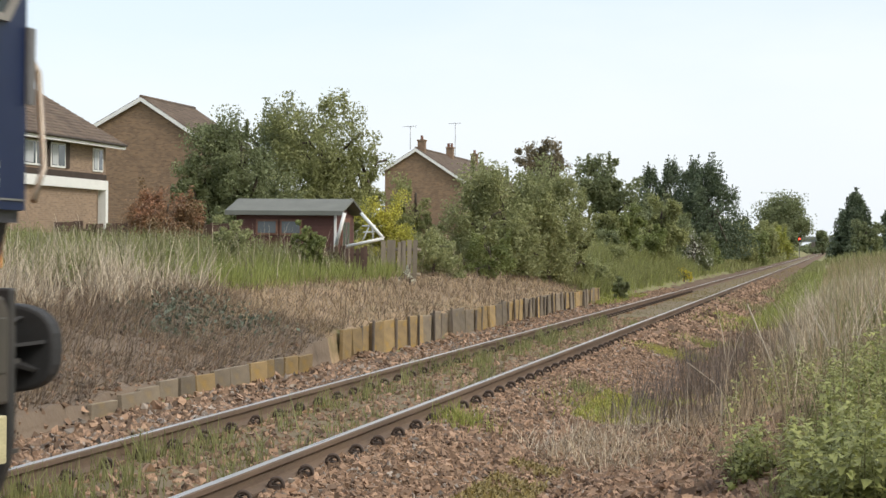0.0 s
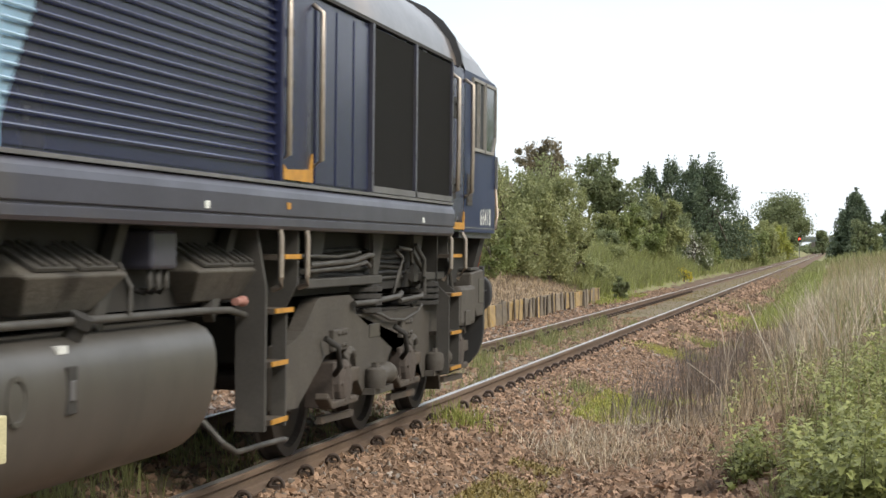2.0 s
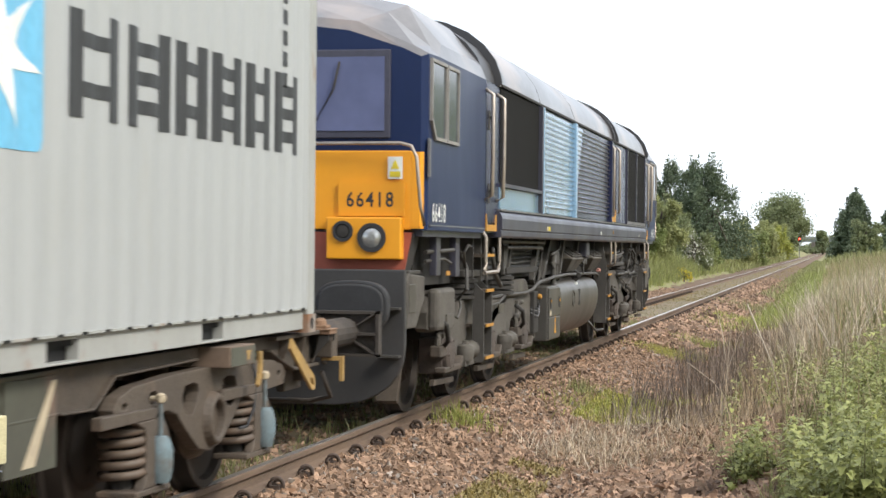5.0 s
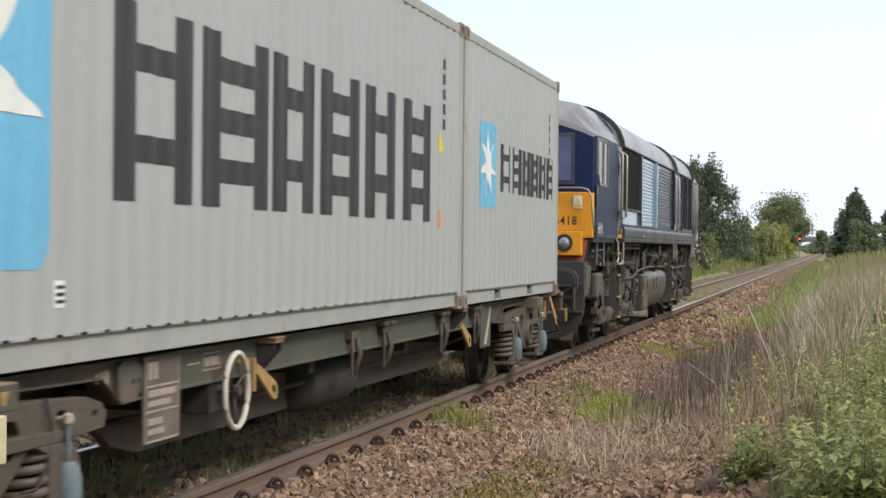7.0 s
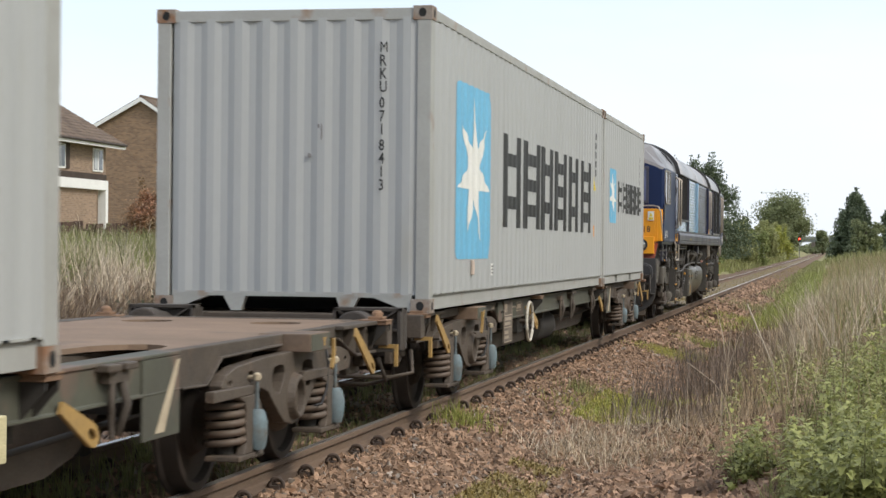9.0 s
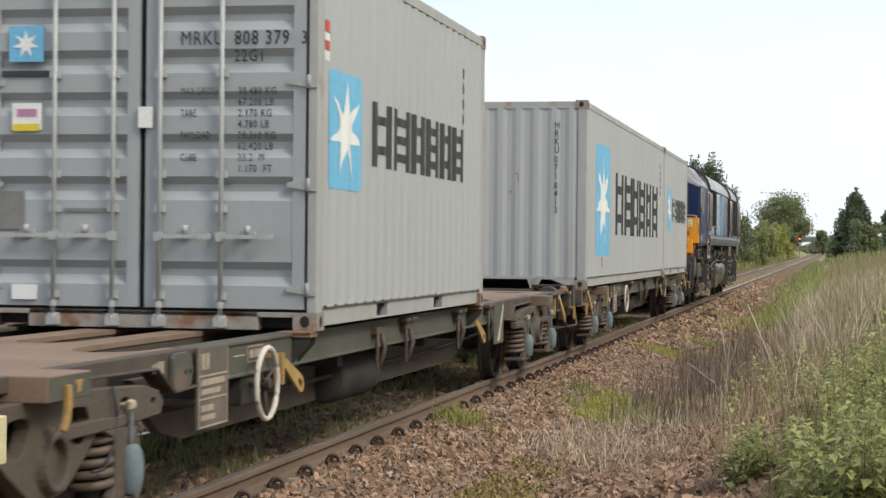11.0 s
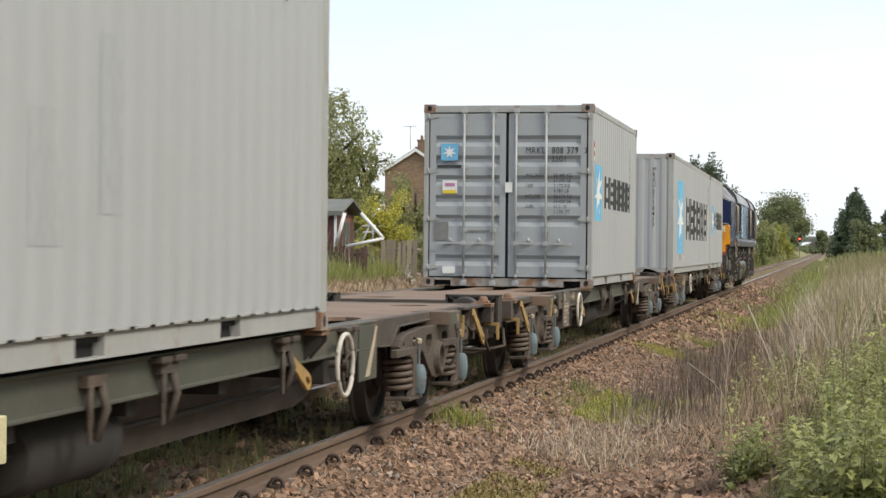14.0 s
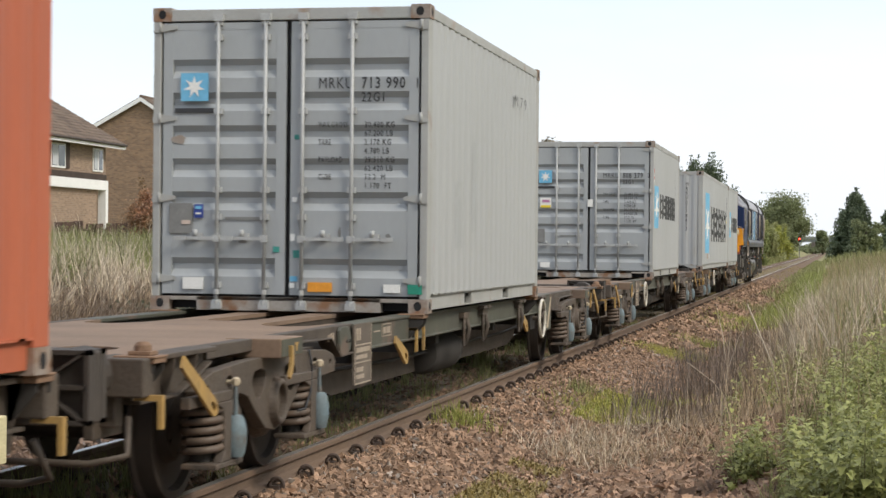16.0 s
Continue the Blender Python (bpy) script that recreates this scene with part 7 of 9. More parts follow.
            pipe(bm, [(s * 1.17, ax - 0.44, 0.86), (s * 1.24, ax - 0.36, 0.80), (s * 1.24, ax - 0.30, 0.66), (s * 1.18, ax - 0.22, 0.60)], 0.022, 6)
            part("hose", bm, "soot", bogie)
        for d in (-0.98, 1.16):
            yy = d * e
            bm = bmesh.new()
            box(bm, *sorted((s * 1.12, s * 1.22)), yy - 0.30, yy + 0.30, 0.385, 0.43)
            lathe(bm, [(-0.12, 0.04), (-0.10, 0.07), (0.10, 0.07), (0.12, 0.085), (0.20, 0.085), (0.21, 0.06), (0.29, 0.055), (0.30, 0.03)], "y", (s * 1.19, yy, 0.52), 16)
            lathe(bm, [(0.43, 0.075), (0.50, 0.085), (0.52, 0.085), (0.57, 0.075), (0.585, 0.05)], "z", (s * 1.20, yy - 0.20, 0), 16)
            lathe(bm, [(0.585, 0.03), (0.62, 0.026)], "z", (s * 1.20, yy - 0.20, 0), 6)
            part("damper", bm, frame_mat, bogie, "dusty grey damper", smooth=True)
        for d, lo, hi in ((-1.15, -3.05, -0.95), (0.95, 0.55, 1.40)):
            yy = d * e
            for k in range(4):
                bm = bmesh.new()
                lathe(bm, [(0.995 + 0.052 * k, 0.27), (1.028 + 0.052 * k, 0.27), (1.032 + 0.052 * k, 0.235), (1.047 + 0.052 * k, 0.235)], "z", (s * 0.96, yy, 0), 20)
                part("rubber_spring", bm, "soot", bogie, "black layered rubber spring")
            bm = bmesh.new()
            box(bm, *sorted((s * 0.7, s * 1.19)), *sorted((lo * e, hi * e)), 1.205, 1.27)
            part("bolster", bm, "stay_grey" if d > 0 or e > 0 else "soot", bogie, bevel=0.01)
        for d in (-2.05, 0.06):
            bm = bmesh.new()
            box(bm, *sorted((s * 1.125, s * 1.165)), d * e - 0.21, d * e + 0.21, 0.755, 0.905)
            for k in range(6):
                lathe(bm, [(s * 1.16, 0.020), (s * 1.180, 0.018)], "x", (0, d * e - 0.02 * e + 0.09 * (k % 3 - 0.6) * e, 0.79 + 0.085 * (k // 3)), 6)
            part("bolted_block", bm, frame_mat, bogie, bevel=0.008)
        part("makers_plate", bx(*sorted((s * 1.13, s * 1.137)), -0.95 * e - 0.16, -0.95 * e + 0.16, 0.80, 0.90), "tank_grey", bogie, bevel=0.003)
        for pts, r in (([(1.15, -1.4, 1.02), (1.17, -0.9, 0.97), (1.17, -0.6, 0.92), (1.17, -0.1, 0.90), (1.17, 0.4, 0.95), (1.16, 0.6, 1.0)], 0.012),
                       ([(1.14, 0.30, 1.0), (1.22, 0.42, 1.10), (1.22, 0.40, 1.28), (1.16, 0.2, 1.44)], 0.020),
                       ([(1.14, 1.45, 1.0), (1.24, 1.52, 1.10), (1.22, 1.45, 1.30), (1.16, 1.6, 1.48)], 0.018),
                       ([(1.15, 2.0, 0.92), (1.19, 1.7, 0.84), (1.18, 1.5, 0.94), (1.15, 1.42, 1.02)], 0.012)):
            bm = bmesh.new()
            pipe(bm, [(s * x, p * e, z) for x, p, z in pts], r, 8)
            part("hose", bm, "pipe_grey", bogie, smooth=True)
        bm = bmesh.new()
        prism(bm, [(2.66 * e, 0.46), (2.80 * e, 0.16), (2.74 * e, 0.13), (2.58 * e, 0.44)], "x", *sorted((s * 0.70, s * 0.88)))
        part("rail_guard", bm, "grime", bogie)
        block = part("end_block", bx(*sorted((s * 1.12, s * 1.225)), *sorted((e * 1.98, e * 2.72)), 0.76, 1.125), frame_mat, bogie, bevel=0.035)
        part("bolt_pad", bx(*sorted((s * 1.225, s * 1.24)), *sorted((e * 2.16, e * 2.42)), 0.765, 0.90), frame_mat, block, bevel=0.006)


WHEEL_AT = []
loco_bogie(6.60, 1)
loco_bogie(-6.62, -1)
for y in sorted(set(WHEEL_AT)):
    WHEELS.append((wheelset(loco, y, 0.533), 0.533, False))
# roof fans and exhaust
for y in (-5.6, -3.8, -2.0, 5.4):
    bm = bmesh.new()
    lathe(bm, [(3.62, 0.52), (3.75, 0.50), (3.755, 0.1)], "z", (0, y, 0), 24)
    part("roof_fan", bm, "soot", loco)
bm = bmesh.new()
box(bm, -0.35, 0.35, 1.1, 2.3, 3.64, 3.77)
part("exhaust", bm, "soot", loco, bevel=0.02)


# ---------------------------------------------------------------- houses and gardens beyond the bank
def brick_mat(name, a, b, mortar, scale=1.0):
    m = mat(name, a, b, 0.9, scale=0.8, fine=12)
    n, l = m.node_tree.nodes, m.node_tree.links
    bsdf = n["Principled BSDF"]
    tc = n.new("ShaderNodeTexCoord")
    sep, com, add = n.new("ShaderNodeSeparateXYZ"), n.new("ShaderNodeCombineXYZ"), n.new("ShaderNodeMath")
    l.new(tc.outputs["Object"], sep.inputs[0])
    l.new(sep.outputs["X"], add.inputs[0])
    l.new(sep.outputs["Y"], add.inputs[1])
    l.new(add.outputs[0], com.inputs["X"])
    l.new(sep.outputs["Z"], com.inputs["Y"])
    bk = n.new("ShaderNodeTexBrick")
    bk.inputs["Scale"].default_value = scale
    bk.inputs["Brick Width"].default_value, bk.inputs["Row Height"].default_value = 0.225, 0.075
    bk.inputs["Mortar Size"].default_value = 0.008
    bk.inputs["Color1"].default_value, bk.inputs["Color2"].default_value, bk.inputs["Mortar"].default_value = (*a, 1), (*b, 1), (*mortar, 1)
    l.new(com.outputs[0], bk.inputs["Vector"])
    mx = n.new("ShaderNodeMix")
    mx.data_type = "RGBA"
    mx.inputs["Factor"].default_value = 0.85
    l.new(bsdf.inputs["Base Color"].links[0].from_socket, mx.inputs["A"])
    l.new(bk.outputs["Color"], mx.inputs["B"])
    l.new(mx.outputs["Result"], bsdf.inputs["Base Color"])
    return m


M.update(
    brick=brick_mat("brown_brick", (0.275, 0.175, 0.105), (0.135, 0.086, 0.058), (0.23, 0.18, 0.13)),
    brick_pale=brick_mat("buff_brick", (0.31, 0.215, 0.145), (0.195, 0.135, 0.095), (0.28, 0.22, 0.17)),
    tile=mat("roof_tile", (0.165, 0.120, 0.090), (0.115, 0.085, 0.066), 0.9, scale=1.0, fine=14, bump=0.3, island=0.22, dirt=(0.17, 0.14, 0.09), dirt_at=0.62),
    upvc=mat("white_upvc", (0.80, 0.80, 0.78), (0.72, 0.72, 0.70), 0.5, scale=2),
    brown_board=mat("brown_board", (0.055, 0.035, 0.026), (0.04, 0.027, 0.02), 0.8, scale=2),
    house_glass=mat("house_window", (0.10, 0.12, 0.135), (0.075, 0.085, 0.095), 0.10, scale=1, coat=0.5),
    curtain=mat("net_curtain", (0.50, 0.52, 0.54), (0.42, 0.44, 0.46), 0.8, scale=6, stretch=(6, 6, 0.3)),
    clay=mat("clay_pot", (0.22, 0.11, 0.075), None, 0.9, scale=5),
    aerial=mat("aerial_metal", (0.30, 0.30, 0.31), None, 0.4, metal=0.6),
    shed_red=mat("shed_red", (0.115, 0.048, 0.038), (0.085, 0.036, 0.029), 0.8, scale=2, fine=30, stretch=(0.3, 0.3, 6)),
    felt=mat("roof_felt", (0.17, 0.175, 0.155), (0.14, 0.145, 0.13), 0.85, scale=2, fine=60, bump=0.2),
    fence_grey=mat("fence_grey", (0.185, 0.155, 0.13), (0.125, 0.105, 0.09), 0.9, scale=3, fine=40, per_object=0.25, stretch=(1, 1, 0.3)),
    fence_tan=mat("fence_tan", (0.34, 0.29, 0.225), (0.23, 0.195, 0.15), 0.9, scale=3, fine=40, per_object=0.2, stretch=(1, 1, 0.3)),
    fence_brown=mat("fence_brown", (0.12, 0.07, 0.052), (0.09, 0.055, 0.042), 0.9, scale=3, per_object=0.25),
)


def tiles_on(parent, p0, along, up, length, rise, w=0.30, course=0.30):
    """Overlapping roof tiles on a slope; along and up are unit vectors in the slope."""
    along, up = Vector(along), Vector(up)
    normal = along.cross(up).normalized()
    if normal.z < 0:
        normal = -normal
    verts, faces = [], []
    rows, cols = int(rise / course), int(length / w)
    for i in range(rows):
        for j in range(cols + 1):
            a = max(0.0, (j - (0.5 if i % 2 else 0.0)) * w)
            b = min(length, (j + 1 - (0.5 if i % 2 else 0.0)) * w) - 0.012
            if b - a < 0.05:
                continue
            lo, hi = i * rise / rows, (i + 1.12) * rise / rows
            lift = 0.035 + random.uniform(-0.006, 0.006)
            base = len(verts)
            for u, v, d in ((a, lo, lift), (b, lo, lift), (b, hi, 0.004), (a, hi, 0.004), (a, lo, 0.0), (b, lo, 0.0)):
                verts.append(Vector(p0) + along * u + up * v + normal * d)
            faces += [(base, base + 1, base + 2, base + 3), (base + 4, base + 5, base + 1, base)]
    return bulk("roof_tiles", [tuple(v) for v in verts], faces, "tile", "brown overlapping roof tiles", parent=parent)


def chimney(parent, x, y, z, pots=1):
    bm = bmesh.new()
    box(bm, x - 0.30, x + 0.30, y - 0.3, y + 0.3, z - 1.0, z + 0.60)
    box(bm, x - 0.35, x + 0.35, y - 0.35, y + 0.35, z + 0.60, z + 0.72)
    stack = part("chimney", bm, "brick", parent, "brown brick chimney")
    for k in range(pots):
        bm = bmesh.new()
        lathe(bm, [(z + 0.72, 0.13), (z + 1.0, 0.11), (z + 1.02, 0.13), (z + 1.06, 0.12)], "z", (x + 0.14 * (k * 2 - pots + 1), y, 0), 12)
        part("chimney_pot", bm, "clay", stack)


def gable_house(label, x_ridge, z_ridge, y, left, right, z_left, z_right, depth, ground):
    """A brick house with its gable towards the camera and its ridge running away from it."""
    h = tagged(empty("house", pose(x_ridge, y, 0)), label, "house", "houses beyond the bank")
    bm = bmesh.new()
    prism(bm, [(-left + 0.25, ground), (right - 0.25, ground), (right - 0.25, z_right - 0.02), (0, z_ridge - 0.20), (-left + 0.25, z_left - 0.02)], "y", 0.0, depth)
    part("wall", bm, "brick", h)
    for sx, w, ze in ((-1, left, z_left), (1, right, z_right)):
        up = Vector((-sx * w, 0, z_ridge - ze))
        rise = up.length
        up.normalize()
        bm = bmesh.new()
        prism(bm, [(sx * w, ze - 0.10), (sx * w, ze), (0, z_ridge), (0, z_ridge - 0.12)], "y", -0.25, depth + 0.2)
        part("roof", bm, "tile", h)
        tiles_on(h, (sx * w, -0.28, ze + 0.004), (0, 1, 0), up, depth + 0.45, rise)
        bm = bmesh.new()
        prism(bm, [(sx * (w + 0.02), ze - 0.26), (sx * (w + 0.02), ze - 0.02), (0, z_ridge - 0.02), (0, z_ridge - 0.27)], "y", -0.31, -0.255)
        part("barge_board", bm, "upvc", h, "white barge board")
        bm = bmesh.new()
        pipe(bm, [(sx * (w + 0.05), -0.2, ze - 0.10), (sx * (w + 0.05), depth, ze - 0.10)], 0.05, 6)
        part("gutter", bm, "upvc", h)
    bm = bmesh.new()
    pipe(bm, [(0, -0.28, z_ridge + 0.03), (0, depth + 0.2, z_ridge + 0.03)], 0.10, 8)
    part("ridge_tiles", bm, "tile", h)
    return h


gable_house("brown brick house with white barge boards on its gable", -36.97, 10.44, 110, 3.15, 3.95, 8.70, 7.90, 9.5, 1.2)
h3 = gable_house("brown brick house with white barge boards and chimneys", -28.58, 9.40, 150, 2.85, 4.0, 7.62, 6.80, 30.0, 1.0)
for y, pots in ((0.9, 1), (12.5, 2), (24.0, 1)):
    chimney(h3, 0.25, y, 9.42, pots)
for y, top, x in ((-0.1, 11.2, -0.5), (14.5, 12.4, 0.3)):
    bm = bmesh.new()
    pipe(bm, [(x, y, 9.3), (x, y, top)], 0.025, 5)
    pipe(bm, [(x - 0.6, y, top - 0.06), (x + 0.5, y, top)], 0.016, 5)
    for k in range(6):
        pipe(bm, [(x - 0.5 + 0.18 * k, y - 0.25, top - 0.05), (x - 0.5 + 0.18 * k, y + 0.25, top - 0.05)], 0.012, 4)
    part("aerial", bm, "aerial", h3, "thin television aerial")


def long_house():
    """The nearest house: its long front faces the line, with a jettied upper floor."""
    h = tagged(empty("house", pose(-25.0, 62.5, 0)), "buff brick house with white band and brown tiled roof", "house", "houses beyond the bank")
    y1 = 12.0
    part("wall", bx(-8.2, 0.0, -6.0, y1 - 0.4, 4.25, 5.62), "brick_pale", h)
    part("lower_wall", bx(-8.0, -0.05, -6.0, y1 - 1.2, 0.6, 3.70), "brick_pale", h)
    part("dark_band", bx(-8.0, 0.10, -6.0, y1 - 0.55, 4.05, 4.30), "brown_board", h, "dark brown boarded band")
    part("white_band", bx(-8.0, 0.14, -6.0, y1 - 0.45, 3.66, 4.05), "upvc", h, "white fascia band")
    part("white_post", bx(-0.2, 0.14, y1 - 0.72, y1 - 0.45, 0.8, 3.66), "upvc", h)
    part("gable_wall", bx(-8.2, -0.02, y1 - 0.42, y1 - 0.40, 4.3, 5.6), "brick_pale", h)
    ze, zr, back = 5.60, 8.35, -4.3
    for x0, x1 in ((0.55, back), (2 * back - 0.55, back)):
        up = Vector((x1 - x0, 0, zr - ze))
        rise = up.length
        up.normalize()
        bm = bmesh.new()
        prism(bm, [(x0, ze - 0.06), (x0, ze), (x1, zr), (x1, zr - 0.10)], "y", -6.3, y1 + 0.35)
        part("roof", bm, "tile", h)
        tiles_on(h, (x0, -6.3, ze + 0.004), (0, 1, 0), up, y1 + 6.7, rise)
    bm = bmesh.new()
    prism(bm, [(0.5, ze - 0.1), (back, zr - 0.12), (2 * back - 0.5, ze - 0.1)], "y", y1 - 0.40, y1 - 0.30)
    part("gable", bm, "brick_pale", h)
    part("fascia", bx(0.45, 0.58, -6.3, y1 + 0.36, ze - 0.22, ze - 0.02), "upvc", h, "white eaves board")
    bm = bmesh.new()
    pipe(bm, [(0.64, -6.3, ze - 0.04), (0.64, y1 + 0.3, ze - 0.06)], 0.055, 6)
    pipe(bm, [(0.64, 5.3, ze - 0.06), (0.2, 5.3, ze - 0.30), (0.14, 5.3, 4.3)], 0.04, 6)
    part("gutter", bm, "brown_board", h)
    bm = bmesh.new()
    pipe(bm, [(back, -6.3, zr + 0.03), (back, y1 + 0.35, zr + 0.03)], 0.11, 8)
    part("ridge_tiles", bm, "tile", h)
    for a, b, split in ((-1.2, 0.9, 0.0), (3.35, 5.2, 0.62), (5.9, 7.3, 0.45), (10.15, 11.2, 0.5)):
        win = part("window", bx(0.005, 0.05, a, b, 4.40, 5.36), "upvc", h, "white-framed window")
        m = a + (b - a) * split
        for p, q in (((a, m), (m, b)) if split else ((a, b),)):
            if q - p > 0.2 if not isinstance(p, tuple) else True:
                part("pane", bx(0.05, 0.056, p + 0.07, q - 0.07, 4.47, 5.29), "house_glass", win)
        part("curtain", bx(0.050, 0.059, a + 0.12, a + (b - a) * 0.48, 4.50, 5.27), "curtain", win)
    part("brown_panel", bx(0.006, 0.04, 5.35, 5.85, 4.4, 5.4), "brown_board", h)
    part("brown_panel", bx(0.006, 0.04, 7.35, 7.75, 4.4, 5.4), "brown_board", h)
    return h


long_house()


def garden_shed():
    s = tagged(empty("garden_shed", pose(-9.88, 44.0, 0)), "dark red timber garden shed with grey felt roof", "shed")
    L, D, z0 = 2.90, 1.75, 0.75
    for k in range(11):
        z = z0 + 0.135 * k
        part("board", bx(0.25, L - 0.2, -0.012 - 0.006 * (k % 2), 0.02, z, z + 0.130), "shed_red", s)
        part("board", bx(L - 0.21, L - 0.17 + 0.006 * (k % 2), 0.0, D, z, z + 0.130), "shed_red", s)
    bm = bmesh.new()
    prism(bm, [(0.02, z0), (D, z0), (D, 2.2), (D / 2 + 0.0, 2.50), (0.02, 2.2)], "x", 0.3, L - 0.215)
    part("shed_body", bm, "shed_red", s)
    bm = bmesh.new()
    prism(bm, [(-0.16, 2.25), (-0.16, 2.31), (D / 2, 2.62), (D + 0.2, 2.28), (D + 0.2, 2.22), (D / 2, 2.56)], "x", 0.0, L + 0.05)
    part("roof", bm, "felt", s, "grey felt roof", bevel=0.01)
    part("fascia", bx(0.0, L + 0.05, -0.175, -0.155, 2.20, 2.31), "felt", s)
    for x in (0.75, 1.35):
        w = part("window", bx(x, x + 0.55, -0.04, -0.01, 1.72, 2.10), "clay", s, "small red-framed window")
        part("pane", bx(x + 0.05, x + 0.50, -0.046, -0.04, 1.77, 2.05), "house_glass", w)
    door = part("door", bx(L - 0.172, L - 0.13, 0.5, 1.25, 0.8, 2.15), "clay", s, "glazed red door")
    for y in (0.55, 0.90):
        part("pane", bx(L - 0.132, L - 0.122, y, y + 0.28, 1.3, 2.05), "house_glass", door)
    part("corner_board", bx(L - 0.2, L - 0.15, -0.04, 0.02, z0, 2.2), "upvc", s)


garden_shed()


def white_frame():
    f = tagged(empty("garden_trellis", pose(-6.62, 43.2, 0)), "toppled white painted timber frame by the shed", "frame")
    for a, b, r in (((-0.10, 0, 2.25), (-0.30, 0, 1.50), 0.045), ((0.25, 0.2, 2.25), (0.82, 0.1, 1.66), 0.04), ((-0.1, 0.1, 1.46), (0.82, 0.1, 1.66), 0.04), ((0.3, 0.2, 1.62), (0.45, 0.2, 1.95), 0.02), ((0.30, 0.2, 1.80), (0.62, 0.2, 1.82), 0.02), ((0.55, 0.2, 1.62), (0.52, 0.2, 1.95), 0.02), ((0.28, 0.2, 1.95), (0.60, 0.2, 1.96), 0.02)):
        bm = bmesh.new()
        pipe(bm, [a, b], r, 6)
        part("pole", bm, "upvc", f)
    part("leg", bx(-0.32, -0.26, -0.03, 0.03, 0.6, 1.5), "fence_brown", f)


white_frame()


def board_fence(label, x0, x1, y, base, top, material, step=0.13, dy=0.0, rail=True):
    f = tagged(empty("board_fence", pose(x0, y, 0)), label, "fence")
    n = int((x1 - x0) / step)
    for k in range(n):
        b = part("board", bx(0, step - 0.018, -0.012, 0.012, base, top + random.uniform(-0.04, 0.04)), material, f)
        b.matrix_basis = pose(k * step, dy * k / n, 0, 0, random.uniform(-1.5, 1.5), 0)
    if rail:
        for z in (base + 0.25 * (top - base), base + 0.8 * (top - base)):
            bm = bmesh.new()
            pipe(bm, [(0, 0.04, z), (x1 - x0, 0.04 + dy, z)], 0.035, 4)
            part("fence_rail", bm, material, f)


board_fence("weathered pale vertical board fence beside the shed", -6.5, -5.5, 46.0, 0.5, 1.62, "fence_tan")
board_fence("low brown slatted fence in front of the shed", -7.2, -6.0, 42.6, 0.6, 1.45, "fence_brown", 0.10)
board_fence("dark garden fence behind the rough grass", -16.5, -10.5, 49.0, 1.0, 2.05, "fence_brown", 0.30)


# ---------------------------------------------------------------- trees and shrubs
M.update(
    bark=mat("bark", (0.10, 0.078, 0.058), (0.065, 0.052, 0.04), 0.95, scale=3, fine=20, bump=0.6, stretch=(3, 3, 0.6)),
    leaf_dark=leafy("leaf_dark", (0.270, 0.295, 0.142), (0.172, 0.200, 0.098), 0.2, 0.44),
    leaf_olive=leafy("leaf_olive", (0.350, 0.355, 0.150), (0.250, 0.268, 0.110), 0.22, 0.44),
    leaf_grey=leafy("leaf_grey", (0.405, 0.415, 0.195), (0.270, 0.292, 0.135), 0.24, 0.45),
    leaf_lime=leafy("leaf_lime", (0.40, 0.40, 0.085), (0.24, 0.265, 0.06)),
    leaf_gold=leafy("leaf_gold", (0.62, 0.56, 0.10), (0.36, 0.37, 0.085), 0.45, 0.42),
    leaf_red=leafy("leaf_red", (0.36, 0.175, 0.105), (0.22, 0.165, 0.08), 0.5),
    leaf_fir=leafy("leaf_fir", (0.130, 0.165, 0.092), (0.098, 0.128, 0.072), 0.18, 0.32),
    leaf_green=leafy("leaf_green", (0.260, 0.290, 0.098), (0.170, 0.205, 0.070), 0.24),
    leaf_bramble=leafy("leaf_bramble", (0.440, 0.445, 0.150), (0.240, 0.262, 0.092), 0.38),
    leaf_ivy=leafy("leaf_ivy", (0.12, 0.145, 0.1), (0.08, 0.105, 0.07), 0.4, 0.1),
    petal_white=leafy("petal_white", (0.62, 0.60, 0.50), (0.50, 0.50, 0.40), 0.2),
    petal_yellow=leafy("petal_yellow", (0.62, 0.50, 0.04), (0.50, 0.42, 0.04), 0.2),
    leaf_brown=leafy("leaf_brown", (0.27, 0.21, 0.13), (0.19, 0.165, 0.095), 0.4),
)


def leaf_quads(centres, size, spread_up=0.35, rg=rng):
    """A folded leaf at each centre, turned at random."""
    n = len(centres)
    a = rg.normal(size=(n, 3))
    a /= np.linalg.norm(a, axis=1)[:, None]
    b = np.cross(a, rg.normal(size=(n, 3)))
    b /= np.linalg.norm(b, axis=1)[:, None]
    s = size * rg.uniform(0.6, 1.35, (n, 1))
    a, b = a * s, b * s * 0.55
    v = np.stack([centres - a, centres + b, centres + a, centres - b], 1).reshape(-1, 3)
    f = np.arange(4 * n).reshape(n, 4)
    return v, f


